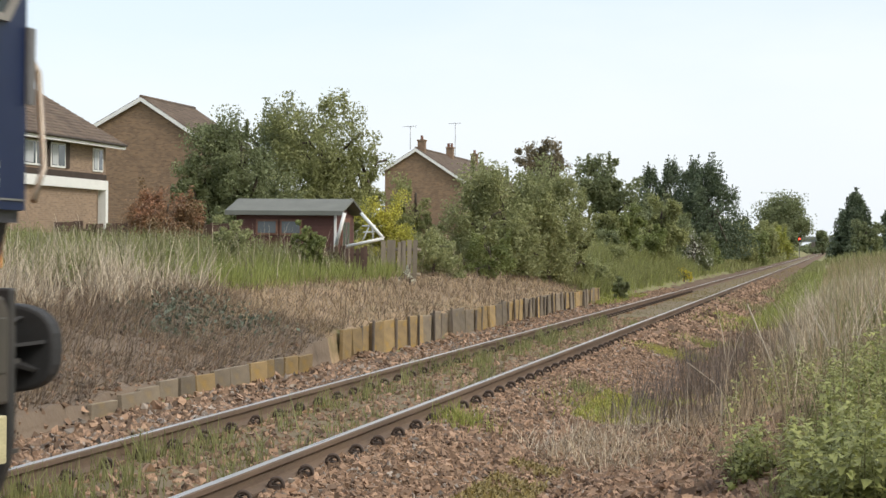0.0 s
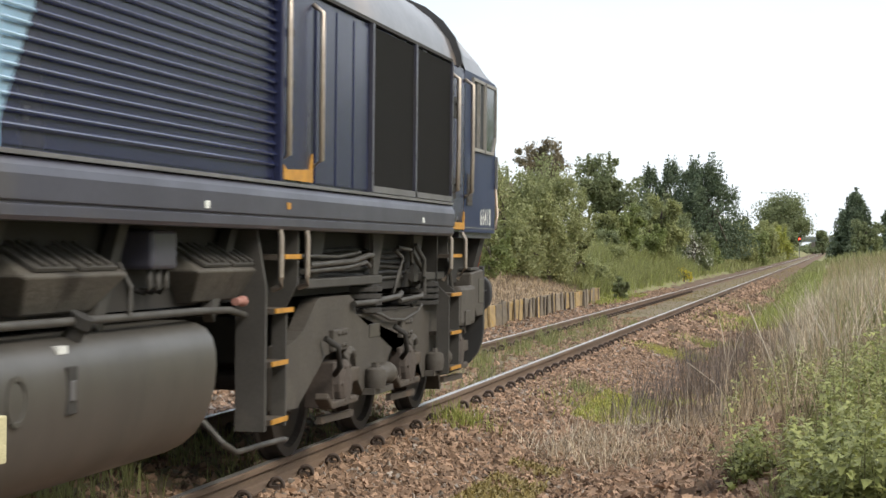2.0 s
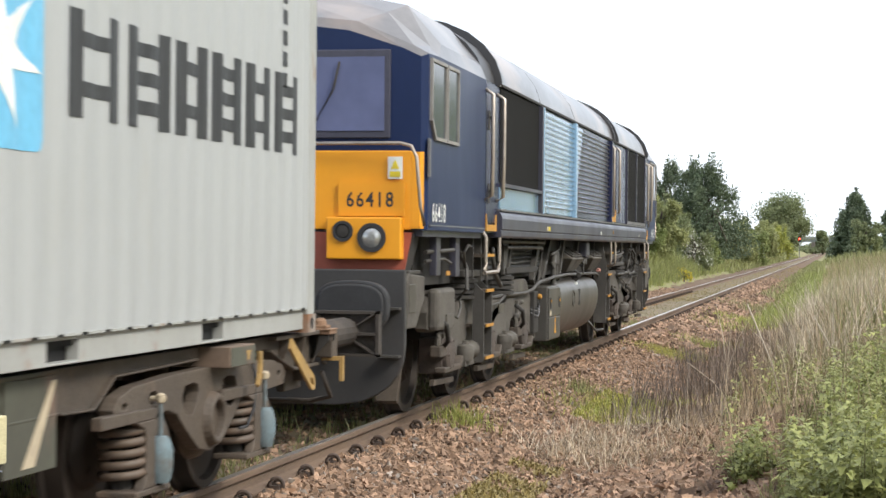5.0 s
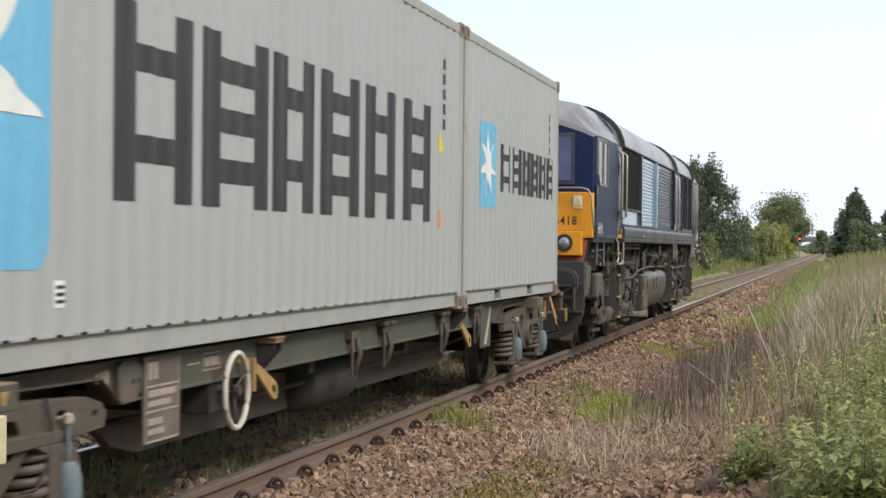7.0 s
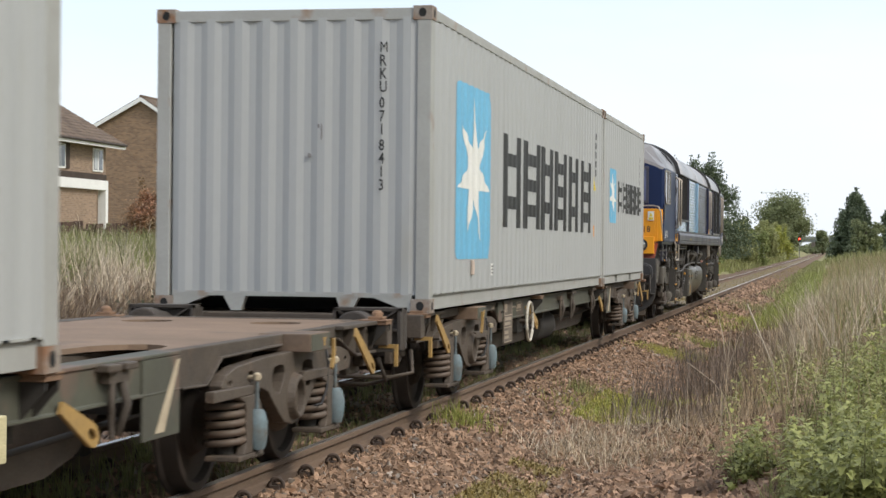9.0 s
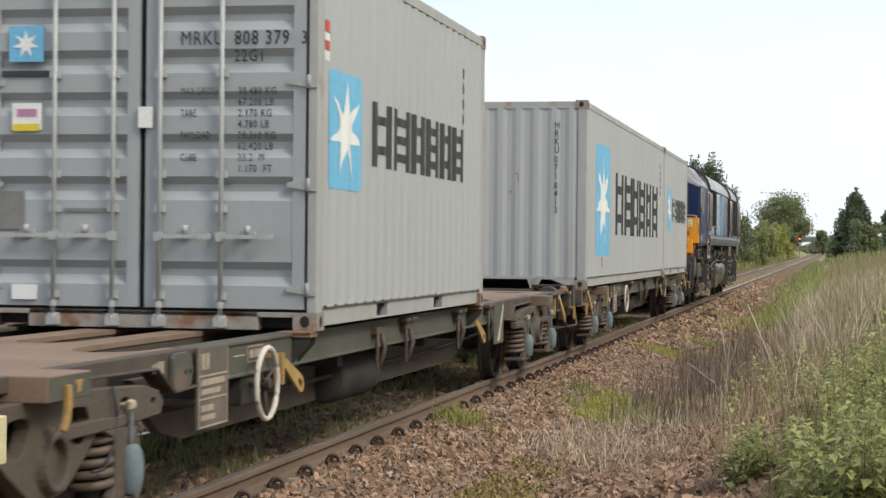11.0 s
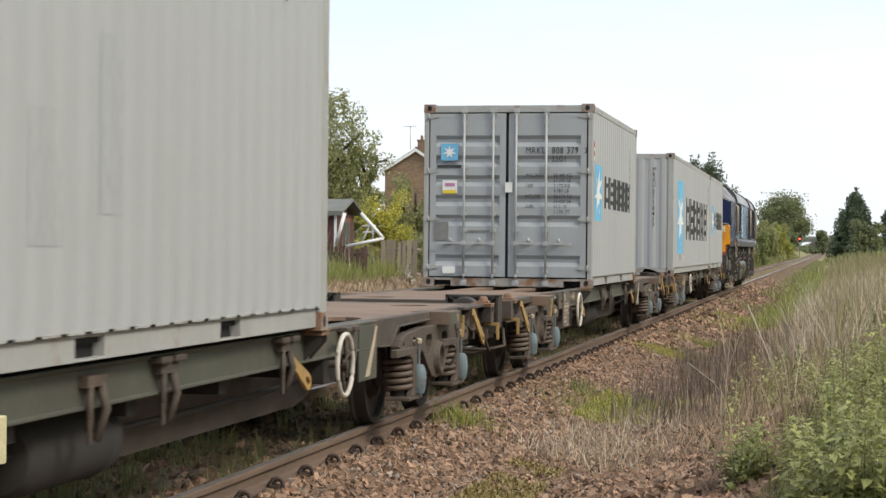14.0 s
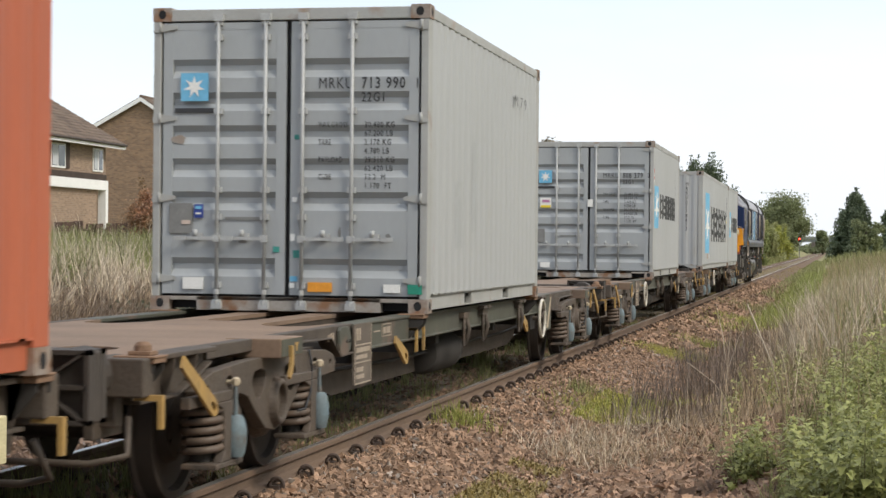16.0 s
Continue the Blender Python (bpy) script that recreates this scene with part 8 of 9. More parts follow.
def crown_points(n, r, h, rg, clumps, kind):
    """Leaf places round clumps spread through an uneven crown."""
    if kind == "cone":
        t = rg.uniform(0, 1, clumps) ** 1.15
        ang = rg.uniform(0, 2 * np.pi, clumps)
        rad = 1.12 * r * (1.02 - t) ** 0.62 * rg.uniform(0.35, 1.05, clumps)
        c = np.stack([rad * np.cos(ang), rad * np.sin(ang), t * h], 1)
        sig = np.stack([0.06 * r + 0.10 * rad, 0.06 * r + 0.10 * rad, np.full(clumps, 0.045 * h)], 1)
        spire = rg.uniform(0, 1, clumps) > 0.80
        c[spire, 2] += 0.05 * h
        sig[spire] *= np.array([0.45, 0.45, 1.6])
    elif kind == "bush":
        # lobes heaped up from the ground, so that the crown reaches down to the grass
        lobes = 26
        la, lq, lz = rg.uniform(0, 2 * np.pi, lobes), np.sqrt(rg.uniform(0, 1, lobes)), rg.uniform(0.08, 0.78, lobes)
        reach = 0.86 * r * lq * (1.02 - 0.40 * lz ** 2)
        lc = np.stack([reach * np.cos(la), reach * np.sin(la), lz * h], 1)
        lr = rg.uniform(0.26, 0.44, lobes)
        own = rg.integers(0, lobes, clumps)
        d = rg.normal(size=(clumps, 3))
        d /= np.linalg.norm(d, axis=1)[:, None]
        c = lc[own] + d * (lr[own] * rg.uniform(0.5, 1.0, clumps))[:, None] * np.array([r, r, 0.62 * h])
        c[:, 2] = np.clip(c[:, 2], 0.02 * h, 0.97 * h)
        sig = np.full((clumps, 3), 0.10 * r) * rg.uniform(0.5, 1.6, (clumps, 1))
        sprig = rg.uniform(0, 1, clumps) > 0.90
        sig[sprig] *= np.array([0.35, 0.35, 1.9])
        c[sprig, 2] += 0.05 * h
    else:
        # a handful of lobes of unequal size, with clumps over each of them
        full = kind == "full"
        lobes = 24 if full else 18
        d = rg.normal(size=(lobes, 3))
        d /= np.linalg.norm(d, axis=1)[:, None]
        lc = d * rg.uniform(0.15, 0.60 if full else 0.64, (lobes, 1)) * np.array([r, r, h / 2])
        lr = rg.uniform(0.34, 0.50 if full else 0.55, lobes)
        own = rg.integers(0, lobes, clumps)
        d = rg.normal(size=(clumps, 3))
        d /= np.linalg.norm(d, axis=1)[:, None]
        c = lc[own] + d * (lr[own] * rg.uniform(0.55, 1.0, clumps))[:, None] * np.array([r, r, h / 2]) + np.array([0, 0, h / 2])
        c[:, 2] = np.clip(c[:, 2], 0.06 * h, 0.98 * h)
        sig = np.full((clumps, 3), 0.085 * r) * rg.uniform(0.5, 1.7, (clumps, 1))
        sig *= 1.0 + 0.3 * (r > 2.4)
        sprig = rg.uniform(0, 1, clumps) > (1.0 if full else 0.92)
        sig[sprig] *= np.array([0.40, 0.40, 1.8])
        c[sprig, 2] += 0.06 * h
    pick = rg.integers(0, clumps, n)
    return c[pick] + np.clip(rg.normal(size=(n, 3)), -1.7, 1.7) * sig[pick], c


def tree(name, label, x, y, top, r, material, leaves=7000, size=0.14, clumps=70, seed=1, kind="round", base=None, trunk=0.25, squash=1.0, category="tree", group=""):
    rg = np.random.default_rng(seed)
    z0 = float(ground_z(x, y)) if base is None else base
    h = top - z0
    thing = tagged(empty(name, pose(x, y, z0 - 0.05)), label, category, group)
    low = h * trunk
    pts, cl = crown_points(leaves, r, h - low, rg, clumps, kind)
    pts[:, 1] *= squash
    pts[:, 2] = np.maximum(pts[:, 2] + low, 0.05)
    v, f = leaf_quads(pts, size, rg=rg)
    bulk("crown", v, f, material, parent=thing, kind="stuff", label="")
    bm = bmesh.new()
    tr = max(0.03, 0.035 * h)
    bend = rg.normal(size=(5, 2)) * 0.03 * h
    line = [(bend[k][0] * k / 4, bend[k][1] * k / 4, h * 0.75 * k / 4) for k in range(5)]
    for k in range(4):
        pipe(bm, [line[k], line[k + 1]], tr * (1 - 0.2 * k), 7)
    for k in range(9):
        c = cl[rg.integers(0, len(cl))]
        s = line[1 + k % 3]
        mid = ((s[0] + c[0]) / 2, (s[1] + c[1]) / 2, (s[2] + c[2] + low) / 2 + 0.05 * h)
        pipe(bm, [s, mid, (c[0], c[1], c[2] + low)], tr * 0.28, 5)
    part("trunk", bm, "bark", thing)
    return thing


# name, label, x, y, top, radius, leaves, how many, leaf size, clumps, shape, bare share of the height
TREES = (
    ("tree", "dark green broadleaf garden tree with dense crown", -13.25, 56, 5.8, 1.85, "leaf_dark", 36000, 0.050, 200, "bush", 0.0),
    ("tree", "low dark green garden tree leaning on a taller one", -14.2, 55, 4.3, 1.2, "leaf_dark", 14000, 0.050, 90, "bush", 0.0),
    ("tree", "tall olive-green tree with loose twiggy crown", -11.9, 60, 6.85, 1.8, "leaf_olive", 34000, 0.050, 220, "bush", 0.0),
    ("tree", "dark green tree filling the gap behind the garden trees", -13.6, 62, 6.2, 1.9, "leaf_dark", 20000, 0.055, 120, "bush", 0.0),
    ("tree", "olive-green garden tree with thin outer twigs", -10.7, 61, 5.6, 1.05, "leaf_olive", 7500, 0.050, 80, "bush", 0.0),
    ("shrub", "russet red-leaved garden shrub", -12.7, 47.5, 3.05, 1.15, "leaf_red", 15000, 0.040, 80, "bush", 0.0),
    ("shrub", "yellow-green clipped conifer shrub", -7.22, 49.4, 3.02, 0.80, "leaf_gold", 20000, 0.034, 80, "bush", 0.0),
    ("shrub", "dark green shrub in front of the shed", -6.65, 40, 2.15, 0.40, "leaf_green", 5000, 0.034, 50, "bush", 0.0),
    ("shrub", "pale grey-green shrub in the rough grass", -7.8, 38.0, 2.2, 0.48, "leaf_grey", 5500, 0.032, 50, "bush", 0.0),
    ("shrub", "olive shrub behind the yellow-green conifer", -8.3, 58, 3.9, 1.0, "leaf_olive", 9000, 0.046, 60, "bush", 0.0),
    ("shrub", "low olive bush beside the board fence", -6.0, 50, 2.0, 0.80, "leaf_grey", 8000, 0.040, 60, "bush", 0.0),
    ("shrub", "low green weeds grown up round the fence end", -5.2, 54, 1.9, 0.75, "leaf_green", 6500, 0.042, 50, "bush", 0.0),
    ("tree", "large grey-green willow bush on the bank", -5.55, 58, 4.2, 1.75, "leaf_grey", 42000, 0.046, 240, "bush", 0.0),
    ("tree", "tall grey-green willow bush on the bank", -4.35, 59.5, 4.6, 1.35, "leaf_grey", 28000, 0.046, 150, "bush", 0.0),
    ("tree", "spiky brownish tree rising behind the willow bushes", -5.5, 66, 5.8, 1.0, "leaf_brown", 7500, 0.050, 80, "round", 0.35),
    ("tree", "yellow-green bush at the edge of the willows", -3.95, 63, 3.8, 0.75, "leaf_olive", 9000, 0.046, 70, "bush", 0.0),
    ("tree", "dark green tree with pointed top", -6.7, 95, 6.75, 1.8, "leaf_dark", 26000, 0.070, 130, "bush", 0.0),
    ("shrub", "rounded olive bush on the bank", -6.1, 92, 3.35, 1.1, "leaf_olive", 11000, 0.058, 70, "bush", 0.0),
    ("shrub", "dark hollow bush on the bank", -6.0, 88.5, 2.35, 0.8, "leaf_dark", 6000, 0.055, 50, "bush", 0.0),
    ("tree", "broad olive-green hawthorn bush on the bank", -4.85, 105, 4.55, 1.35, "leaf_olive", 14000, 0.075, 90, "bush", 0.0),
    ("shrub", "fresh green bush on the bank", -5.4, 101, 2.85, 1.2, "leaf_green", 10000, 0.066, 60, "bush", 0.0),
    ("shrub", "grey-green bush on the bank", -6.4, 99, 3.0, 1.15, "leaf_grey", 8000, 0.062, 60, "bush", 0.0),
    ("shrub", "olive bush at the foot of the dark tree", -5.7, 92, 3.5, 1.3, "leaf_green", 10000, 0.068, 60, "bush", 0.0),
    ("conifer", "dark green conifer of a row", -11.1, 165, 8.1, 2.3, "leaf_fir", 8000, 0.105, 130, "cone", 0.05),
    ("conifer", "tall dark green conifer of a row", -9.2, 165, 8.7, 2.4, "leaf_fir", 9000, 0.105, 140, "cone", 0.05),
    ("conifer", "dark green conifer with forked top", -6.4, 152, 8.0, 2.6, "leaf_fir", 14000, 0.100, 190, "cone", 0.02),
    ("conifer", "broad dark green conifer beside the line", -4.9, 149, 7.9, 3.1, "leaf_fir", 18000, 0.100, 220, "cone", 0.02),
    ("tree", "dark green tree under the firs", -8.4, 150, 6.6, 2.6, "leaf_dark", 12000, 0.11, 90, "bush", 0.0),
    ("tree", "dark brownish-green tree under the firs", -5.9, 135, 4.6, 1.6, "leaf_dark", 9000, 0.10, 80, "bush", 0.0),
    ("shrub", "bush dotted with white blossom", -3.85, 117.6, 2.75, 1.15, "petal_white", 420, 0.06, 70, "bush", 0.0),
    ("shrub", "dark green bush among the blossom", -3.9, 118.8, 2.75, 1.25, "leaf_dark", 9000, 0.078, 60, "bush", 0.0),
    ("shrub", "green bush beyond the blossom", -4.4, 132, 2.7, 1.3, "leaf_green", 6000, 0.09, 50, "bush", 0.0),
    ("tree", "green hawthorn in the hedgerow", -3.9, 175, 4.9, 1.8, "leaf_olive", 9000, 0.12, 80, "bush", 0.0),
    ("tree", "olive-green bush in the hedgerow", -3.5, 192, 3.9, 1.9, "leaf_green", 7000, 0.12, 70, "bush", 0.0),
    ("tree", "yellow-flowered gorse bush beside the line", -3.8, 280, 5.6, 2.7, "leaf_lime", 8000, 0.16, 80, "bush", 0.0),
    ("shrub", "olive bush low on the bank", -4.0, 235, 4.4, 2.2, "leaf_olive", 7000, 0.15, 70, "bush", 0.0),
    ("tree", "large round dark tree far off", -6.2, 440, 14.8, 7.6, "leaf_dark", 30000, 0.27, 260, "full", 0.0),
    ("tree", "distant green bush beside the signal", -5.2, 428, 6.4, 3.2, "leaf_dark", 9000, 0.22, 90, "bush", 0.0),
    ("tree", "pale green bush far along the line", -7.6, 380, 7.2, 3.6, "leaf_olive", 9000, 0.22, 90, "bush", 0.0),
    ("shrub", "olive bramble mound on the bank slope", -4.2, 66, 1.15, 0.95, "leaf_grey", 7000, 0.045, 60, "bush", 0.0),
    ("shrub", "dark green bramble mound on the bank slope", -3.6, 69, 0.85, 0.75, "leaf_olive", 6500, 0.046, 60, "bush", 0.0),
    ("shrub", "green bramble mound on the bank slope", -5.2, 83, 1.7, 1.1, "leaf_olive", 8000, 0.050, 60, "bush", 0.0),
    ("shrub", "dark green dock clump at the foot of the bank", -2.75, 66, 0.55, 0.34, "leaf_dark", 2600, 0.042, 30, "bush", 0.0),
    ("tree", "dark green field tree beside the bridge", 1.2, 640, 9.2, 2.6, "leaf_dark", 3000, 0.4, 60, "round", 0.0),
    ("conifer", "dark conifer standing alone in the field hedge", 7.45, 260, 8.7, 2.9, "leaf_fir", 22000, 0.16, 210, "cone", 0.02),
    ("tree", "dark green bush in the hedge", 8.4, 232, 5.3, 2.1, "leaf_dark", 9000, 0.15, 80, "bush", 0.0),
    ("conifer", "small dark conifer in the field hedge", 11.5, 250, 6.6, 1.8, "leaf_fir", 7000, 0.15, 90, "cone", 0.0),
    ("tree", "dark green tree in the hedge", 15.5, 260, 8.0, 2.8, "leaf_dark", 6000, 0.2, 60, "bush", 0.0),
)
for k, (name, label, x, y, top, r, material, leaves, size, clumps, kind, trunk) in enumerate(TREES):
    tree(name, label, x, y, top, r, material, leaves, size, clumps, 11 + k, kind, trunk=trunk, category="shrub" if name == "shrub" else "tree")
tree("shrub", "patch of yellow-flowering weed on the bank", -3.1, 100, 0.70, 0.55, "petal_yellow", 520, 0.036, 40, 91, kind="bush", category="shrub", trunk=0.0)
tree("shrub", "small bush with white flowers by the fence", -5.2, 43.5, 1.30, 0.30, "petal_white", 120, 0.03, 9, 92, category="shrub", trunk=0.0)


# far hedges, bridge and signal
def far_things():
    v, f, base = [], [], 0
    rg = np.random.default_rng(5)
    pts = []
    for x0, x1, y, hgt, n in ((-160, -14, 520, 8, 7000), (14, 260, 560, 7, 8000), (-40, 45, 640, 6.5, 5000), (-30, 34, 735, 9.0, 4200), (18, 60, 300, 4.5, 4000)):
        px_ = rg.uniform(x0, x1, n)
        top = hgt * (0.6 + 0.4 * np.sin(px_ * 0.13 + y) * np.sin(px_ * 0.031 + 2))
        pts.append(np.stack([px_, y + rg.normal(0, 2, n), rg.uniform(0, 1, n) * top + 0.5], 1))
    v, f = leaf_quads(np.concatenate(pts), 0.6, rg=rg)
    bulk("far_hedges", v, f, "leaf_dark", "far dark green hedges and trees", "hedge")
    # the tall hedge that shows in the cab windows, along the other side of the near field
    py_ = rg.uniform(-30, 190, 15000)
    tall = 10.5 + 2.5 * np.sin(py_ * 0.21) * np.sin(py_ * 0.047 + 1)
    v, f = leaf_quads(np.stack([21 + py_ * 0.02 + rg.normal(0, 1.2, 15000), py_, 0.7 + tall * rg.uniform(0, 1, 15000)], 1), 0.42, rg=rg)
    bulk("tall_hedge", v, f, "leaf_dark", "tall dark hedge beyond the near field", "hedge")
    bridge = tagged(empty("road_bridge", pose(2, 700, 0)), "pale grey road bridge far down the line", "bridge")
    part("deck", bx(-14, 24, -4, 4, 4.2, 5.2), "concrete", bridge)
    part("parapet", bx(-14, 24, -4.2, -3.9, 5.2, 6.2), "concrete", bridge)
    for x in (-4, 6):
        part("pier", bx(x - 1, x + 1, -3.5, 3.5, -1, 4.4), "fence_grey", bridge)
    sig = tagged(empty("signal_post", pose(-2.57, 420, -0.35)), "railway colour light signal showing red", "signal")
    bm = bmesh.new()
    pipe(bm, [(0, 0, 0), (0, 0, 4.8)], 0.07, 8)
    part("post", bm, "felt", sig)
    head = part("head", bx(-0.30, 0.30, -0.08, 0.10, 3.55, 4.75), "dark", sig)
    bm = bmesh.new()
    lathe(bm, [(-0.10, 0.19), (-0.13, 0.17), (-0.14, 0.05)], "y", (0, 0, 4.19), 16)
    part("red_light", bm, M["signal_red"], head, "glowing red light")


M["concrete"] = mat("bridge_concrete", (0.20, 0.22, 0.205), (0.16, 0.175, 0.165), 0.85, scale=0.4, fine=4)
M["signal_red"] = mat("signal_red", (1.0, 0.06, 0.03), None, 0.4, glow=6.0)
far_things()


# ---------------------------------------------------------------- grass, weeds and stones
M.update(
    clod=mat("earth_clod", (0.165, 0.125, 0.092), (0.105, 0.080, 0.060), 0.97, scale=6, fine=40, bump=0.4, island=0.45),
    stone_grey=mat("grey_stone", (0.30, 0.255, 0.215), (0.21, 0.175, 0.145), 0.92, scale=5, fine=40, bump=0.3, island=0.5),
    blade_green=leafy("blade_green", (0.285, 0.285, 0.112), (0.195, 0.205, 0.080), 0.32),
    blade_dark=leafy("blade_dark", (0.23, 0.215, 0.105), (0.155, 0.155, 0.072), 0.4),
    blade_fresh=leafy("blade_fresh", (0.320, 0.345, 0.100), (0.225, 0.260, 0.078), 0.3),
    blade_lime=leafy("blade_lime", (0.38, 0.39, 0.095), (0.27, 0.295, 0.075), 0.35),
    blade_straw=leafy("blade_straw", (0.60, 0.515, 0.395), (0.44, 0.365, 0.265), 0.45, 0.15),
    blade_tan=leafy("blade_tan", (0.43, 0.325, 0.2), (0.31, 0.23, 0.145), 0.4, 0.15),
    blade_brown=leafy("blade_brown", (0.21, 0.155, 0.108), (0.135, 0.1, 0.074), 0.45, 0.1),
    blade_purple=leafy("blade_dead", (0.185, 0.145, 0.120), (0.115, 0.090, 0.078), 0.4, 0.05),
    blade_soil=leafy("blade_soil", (0.325, 0.250, 0.180), (0.190, 0.146, 0.106), 0.45, 0.05),
    blade_moss=leafy("blade_moss", (0.46, 0.43, 0.10), (0.33, 0.33, 0.085), 0.3),
    moss=leafy("moss", (0.30, 0.225, 0.080), (0.22, 0.175, 0.062), 0.3, 0.1),
)


def blades(name, label, x, y, height, width, lean, material, seed, drop=0.0, category="grass", aim=None, fan=0.6):
    """Bent blades at the places x, y."""
    rg = np.random.default_rng(seed)
    n = len(x)
    z = ground_z(x, y) - 0.02 + drop
    hgt = height * rg.uniform(0.45, 1.25, n)
    ang = rg.uniform(0, 2 * np.pi, n) if aim is None else rg.normal(aim, fan, n)
    tilt = np.clip(lean * rg.uniform(0.2, 1.5, n) + rg.normal(0, 0.12, n), 0.0, 1.52)
    dirx, diry = np.cos(ang), np.sin(ang)
    wa = rg.uniform(0, 2 * np.pi, n)
    wx, wy = np.cos(wa) * width / 2, np.sin(wa) * width / 2
    cols = []
    for k, wk in ((0, 1.0), (0.55, 0.75), (1.0, 0.12)):
        bend = hgt * np.sin(np.minimum(tilt * (0.45 + 0.55 * k), 1.45)) * k
        up = hgt * np.cos(np.minimum(tilt * (0.45 + 0.55 * k), 1.45)) * k
        for s in (-1, 1):
            cols.append(np.stack([x + dirx * bend + s * wx * wk, y + diry * bend + s * wy * wk, z + up], 1))
    v = np.stack(cols, 1).reshape(-1, 3)
    i = np.arange(n)[:, None] * 6
    f = np.concatenate([i + [0, 1, 3, 2], i + [2, 3, 5, 4]], 1).reshape(-1, 4)
    return bulk(name, v, f, material, label, category)


def scatter(n, x0, x1, y0, y1, seed, patch=0.0, scale=1.0, near=1.0):
    """Places in a stretch of ground, thinner where a slow wave is low; near > 1 puts more of them at the close end."""
    rg = np.random.default_rng(seed)
    x, y = rg.uniform(x0, x1, n), y0 + (y1 - y0) * rg.uniform(0, 1, n) ** near
    if patch:
        keep = rough(x * 0.8, y * 0.8, scale) + rg.normal(0, 0.3, n) > patch
        x, y = x[keep], y[keep]
    return x, y


def tufts(n, per, x0, x1, y0, y1, r, seed, near=1.0):
    rg = np.random.default_rng(seed)
    cx_, cy_ = scatter(n, x0, x1, y0, y1, seed, near=near)
    k = rg.integers(0, len(cx_), n * per)
    return cx_[k] + rg.normal(0, r, n * per), cy_[k] + rg.normal(0, r * 1.3, n * per)


# the bank beyond the line
blades("dry_grass", "tall pale dry grass along the top of the bank", *scatter(8500, -8.0, -5.6, 15, 31, 21, -0.35), 0.76, 0.012, 0.85, "blade_straw", 31)
blades("dry_grass", "brown dead stems under the dry grass", *scatter(7000, -7.2, -5.1, 15, 31, 22), 0.36, 0.011, 1.0, "blade_brown", 32)
blades("long_grass", "long green grass on the bank top", *scatter(30000, -13.5, -6.8, 17, 58, 23, -0.9, near=1.3), 0.62, 0.018, 0.38, "blade_green", 33)
blades("long_grass", "dark green weeds among the long grass", *scatter(9000, -13.5, -6.4, 20, 58, 24, 0.1, 0.6), 0.70, 0.03, 0.5, "blade_dark", 34)
blades("long_grass", "bright green grass strip on the bank shoulder", *scatter(16000, -8.6, -5.8, 30, 47, 25, -0.9), 0.42, 0.016, 0.4, "blade_fresh", 35)
blades("dry_stalks", "single pale dry stalks standing in the grass", *scatter(1100, -10, -5.9, 17, 60, 26), 0.95, 0.010, 0.30, "blade_straw", 36)
blades("flattened_grass", "flattened straw-coloured grass on the slope", *scatter(20000, -6.6, -3.05, 28.6, 61, 27, -0.9, near=1.2), 0.24, 0.014, 1.4, "blade_tan", 37)
blades("flattened_grass", "brown dead grass on the slope", *scatter(6500, -6.9, -3.05, 28.3, 61, 28, 0.0), 0.30, 0.014, 1.0, "blade_brown", 38)
blades("dead_stems", "brown dead stems lying down the soil slope", *scatter(11000, -5.9, -3.05, 15.5, 29.5, 29, -1.2), 0.34, 0.009, 1.30, "blade_soil", 39, aim=-0.5, fan=0.7)
blades("dead_stems", "pale dead stems lying down the soil slope", *scatter(4200, -5.9, -3.05, 15.5, 30, 30, -0.5), 0.42, 0.007, 1.25, "blade_tan", 40, aim=-0.5, fan=0.6)
blades("dead_stems", "dark dead bramble stems on the soil slope", *scatter(1800, -5.9, -3.05, 15.5, 29, 130, -0.2), 0.36, 0.010, 1.15, "blade_purple", 140, aim=-0.4, fan=0.9)
blades("bank_grass", "green grass on the bank farther along", *scatter(28000, -8.0, -3.2, 60, 150, 41, -0.9, near=1.6), 0.70, 0.026, 0.5, "blade_green", 42)
blades("bank_grass", "light green seeding grass on the bank", *scatter(10000, -6.5, -3.1, 62, 150, 43, -0.2, near=1.5), 0.72, 0.020, 0.35, "blade_fresh", 44)
blades("bank_grass", "rough green grass on the far bank", *scatter(9000, -9, -2.6, 140, 420, 45), 0.8, 0.09, 0.5, "blade_green", 46)
blades("edge_grass", "light green grass at the foot of the bank", *scatter(2600, -3.3, -2.3, 58, 72, 47, -0.2), 0.18, 0.02, 0.7, "blade_lime", 48)

# between and beside the rails
blades("track_weeds", "short olive weeds between the rails", *scatter(9000, -0.68, 0.64, 8, 75, 51, -0.3, 2.0, near=1.5), 0.075, 0.010, 0.9, "blade_dark", 52)
blades("track_weeds", "dry moss-coloured weeds between the rails", *scatter(9000, -0.70, 0.66, 8, 75, 53, -0.7, 2.0, near=1.5), 0.06, 0.012, 1.2, "moss", 54)
blades("track_grass", "upright grass tufts along the far rail", *tufts(80, 26, -0.66, -0.1, 8, 44, 0.06, 55, 1.4), 0.24, 0.010, 0.35, "blade_green", 56)
blades("track_grass", "upright grass tufts between the rails", *tufts(70, 24, -0.5, 0.60, 9, 44, 0.07, 57, 1.4), 0.21, 0.009, 0.4, "blade_green", 58)
rg = np.random.default_rng(60)
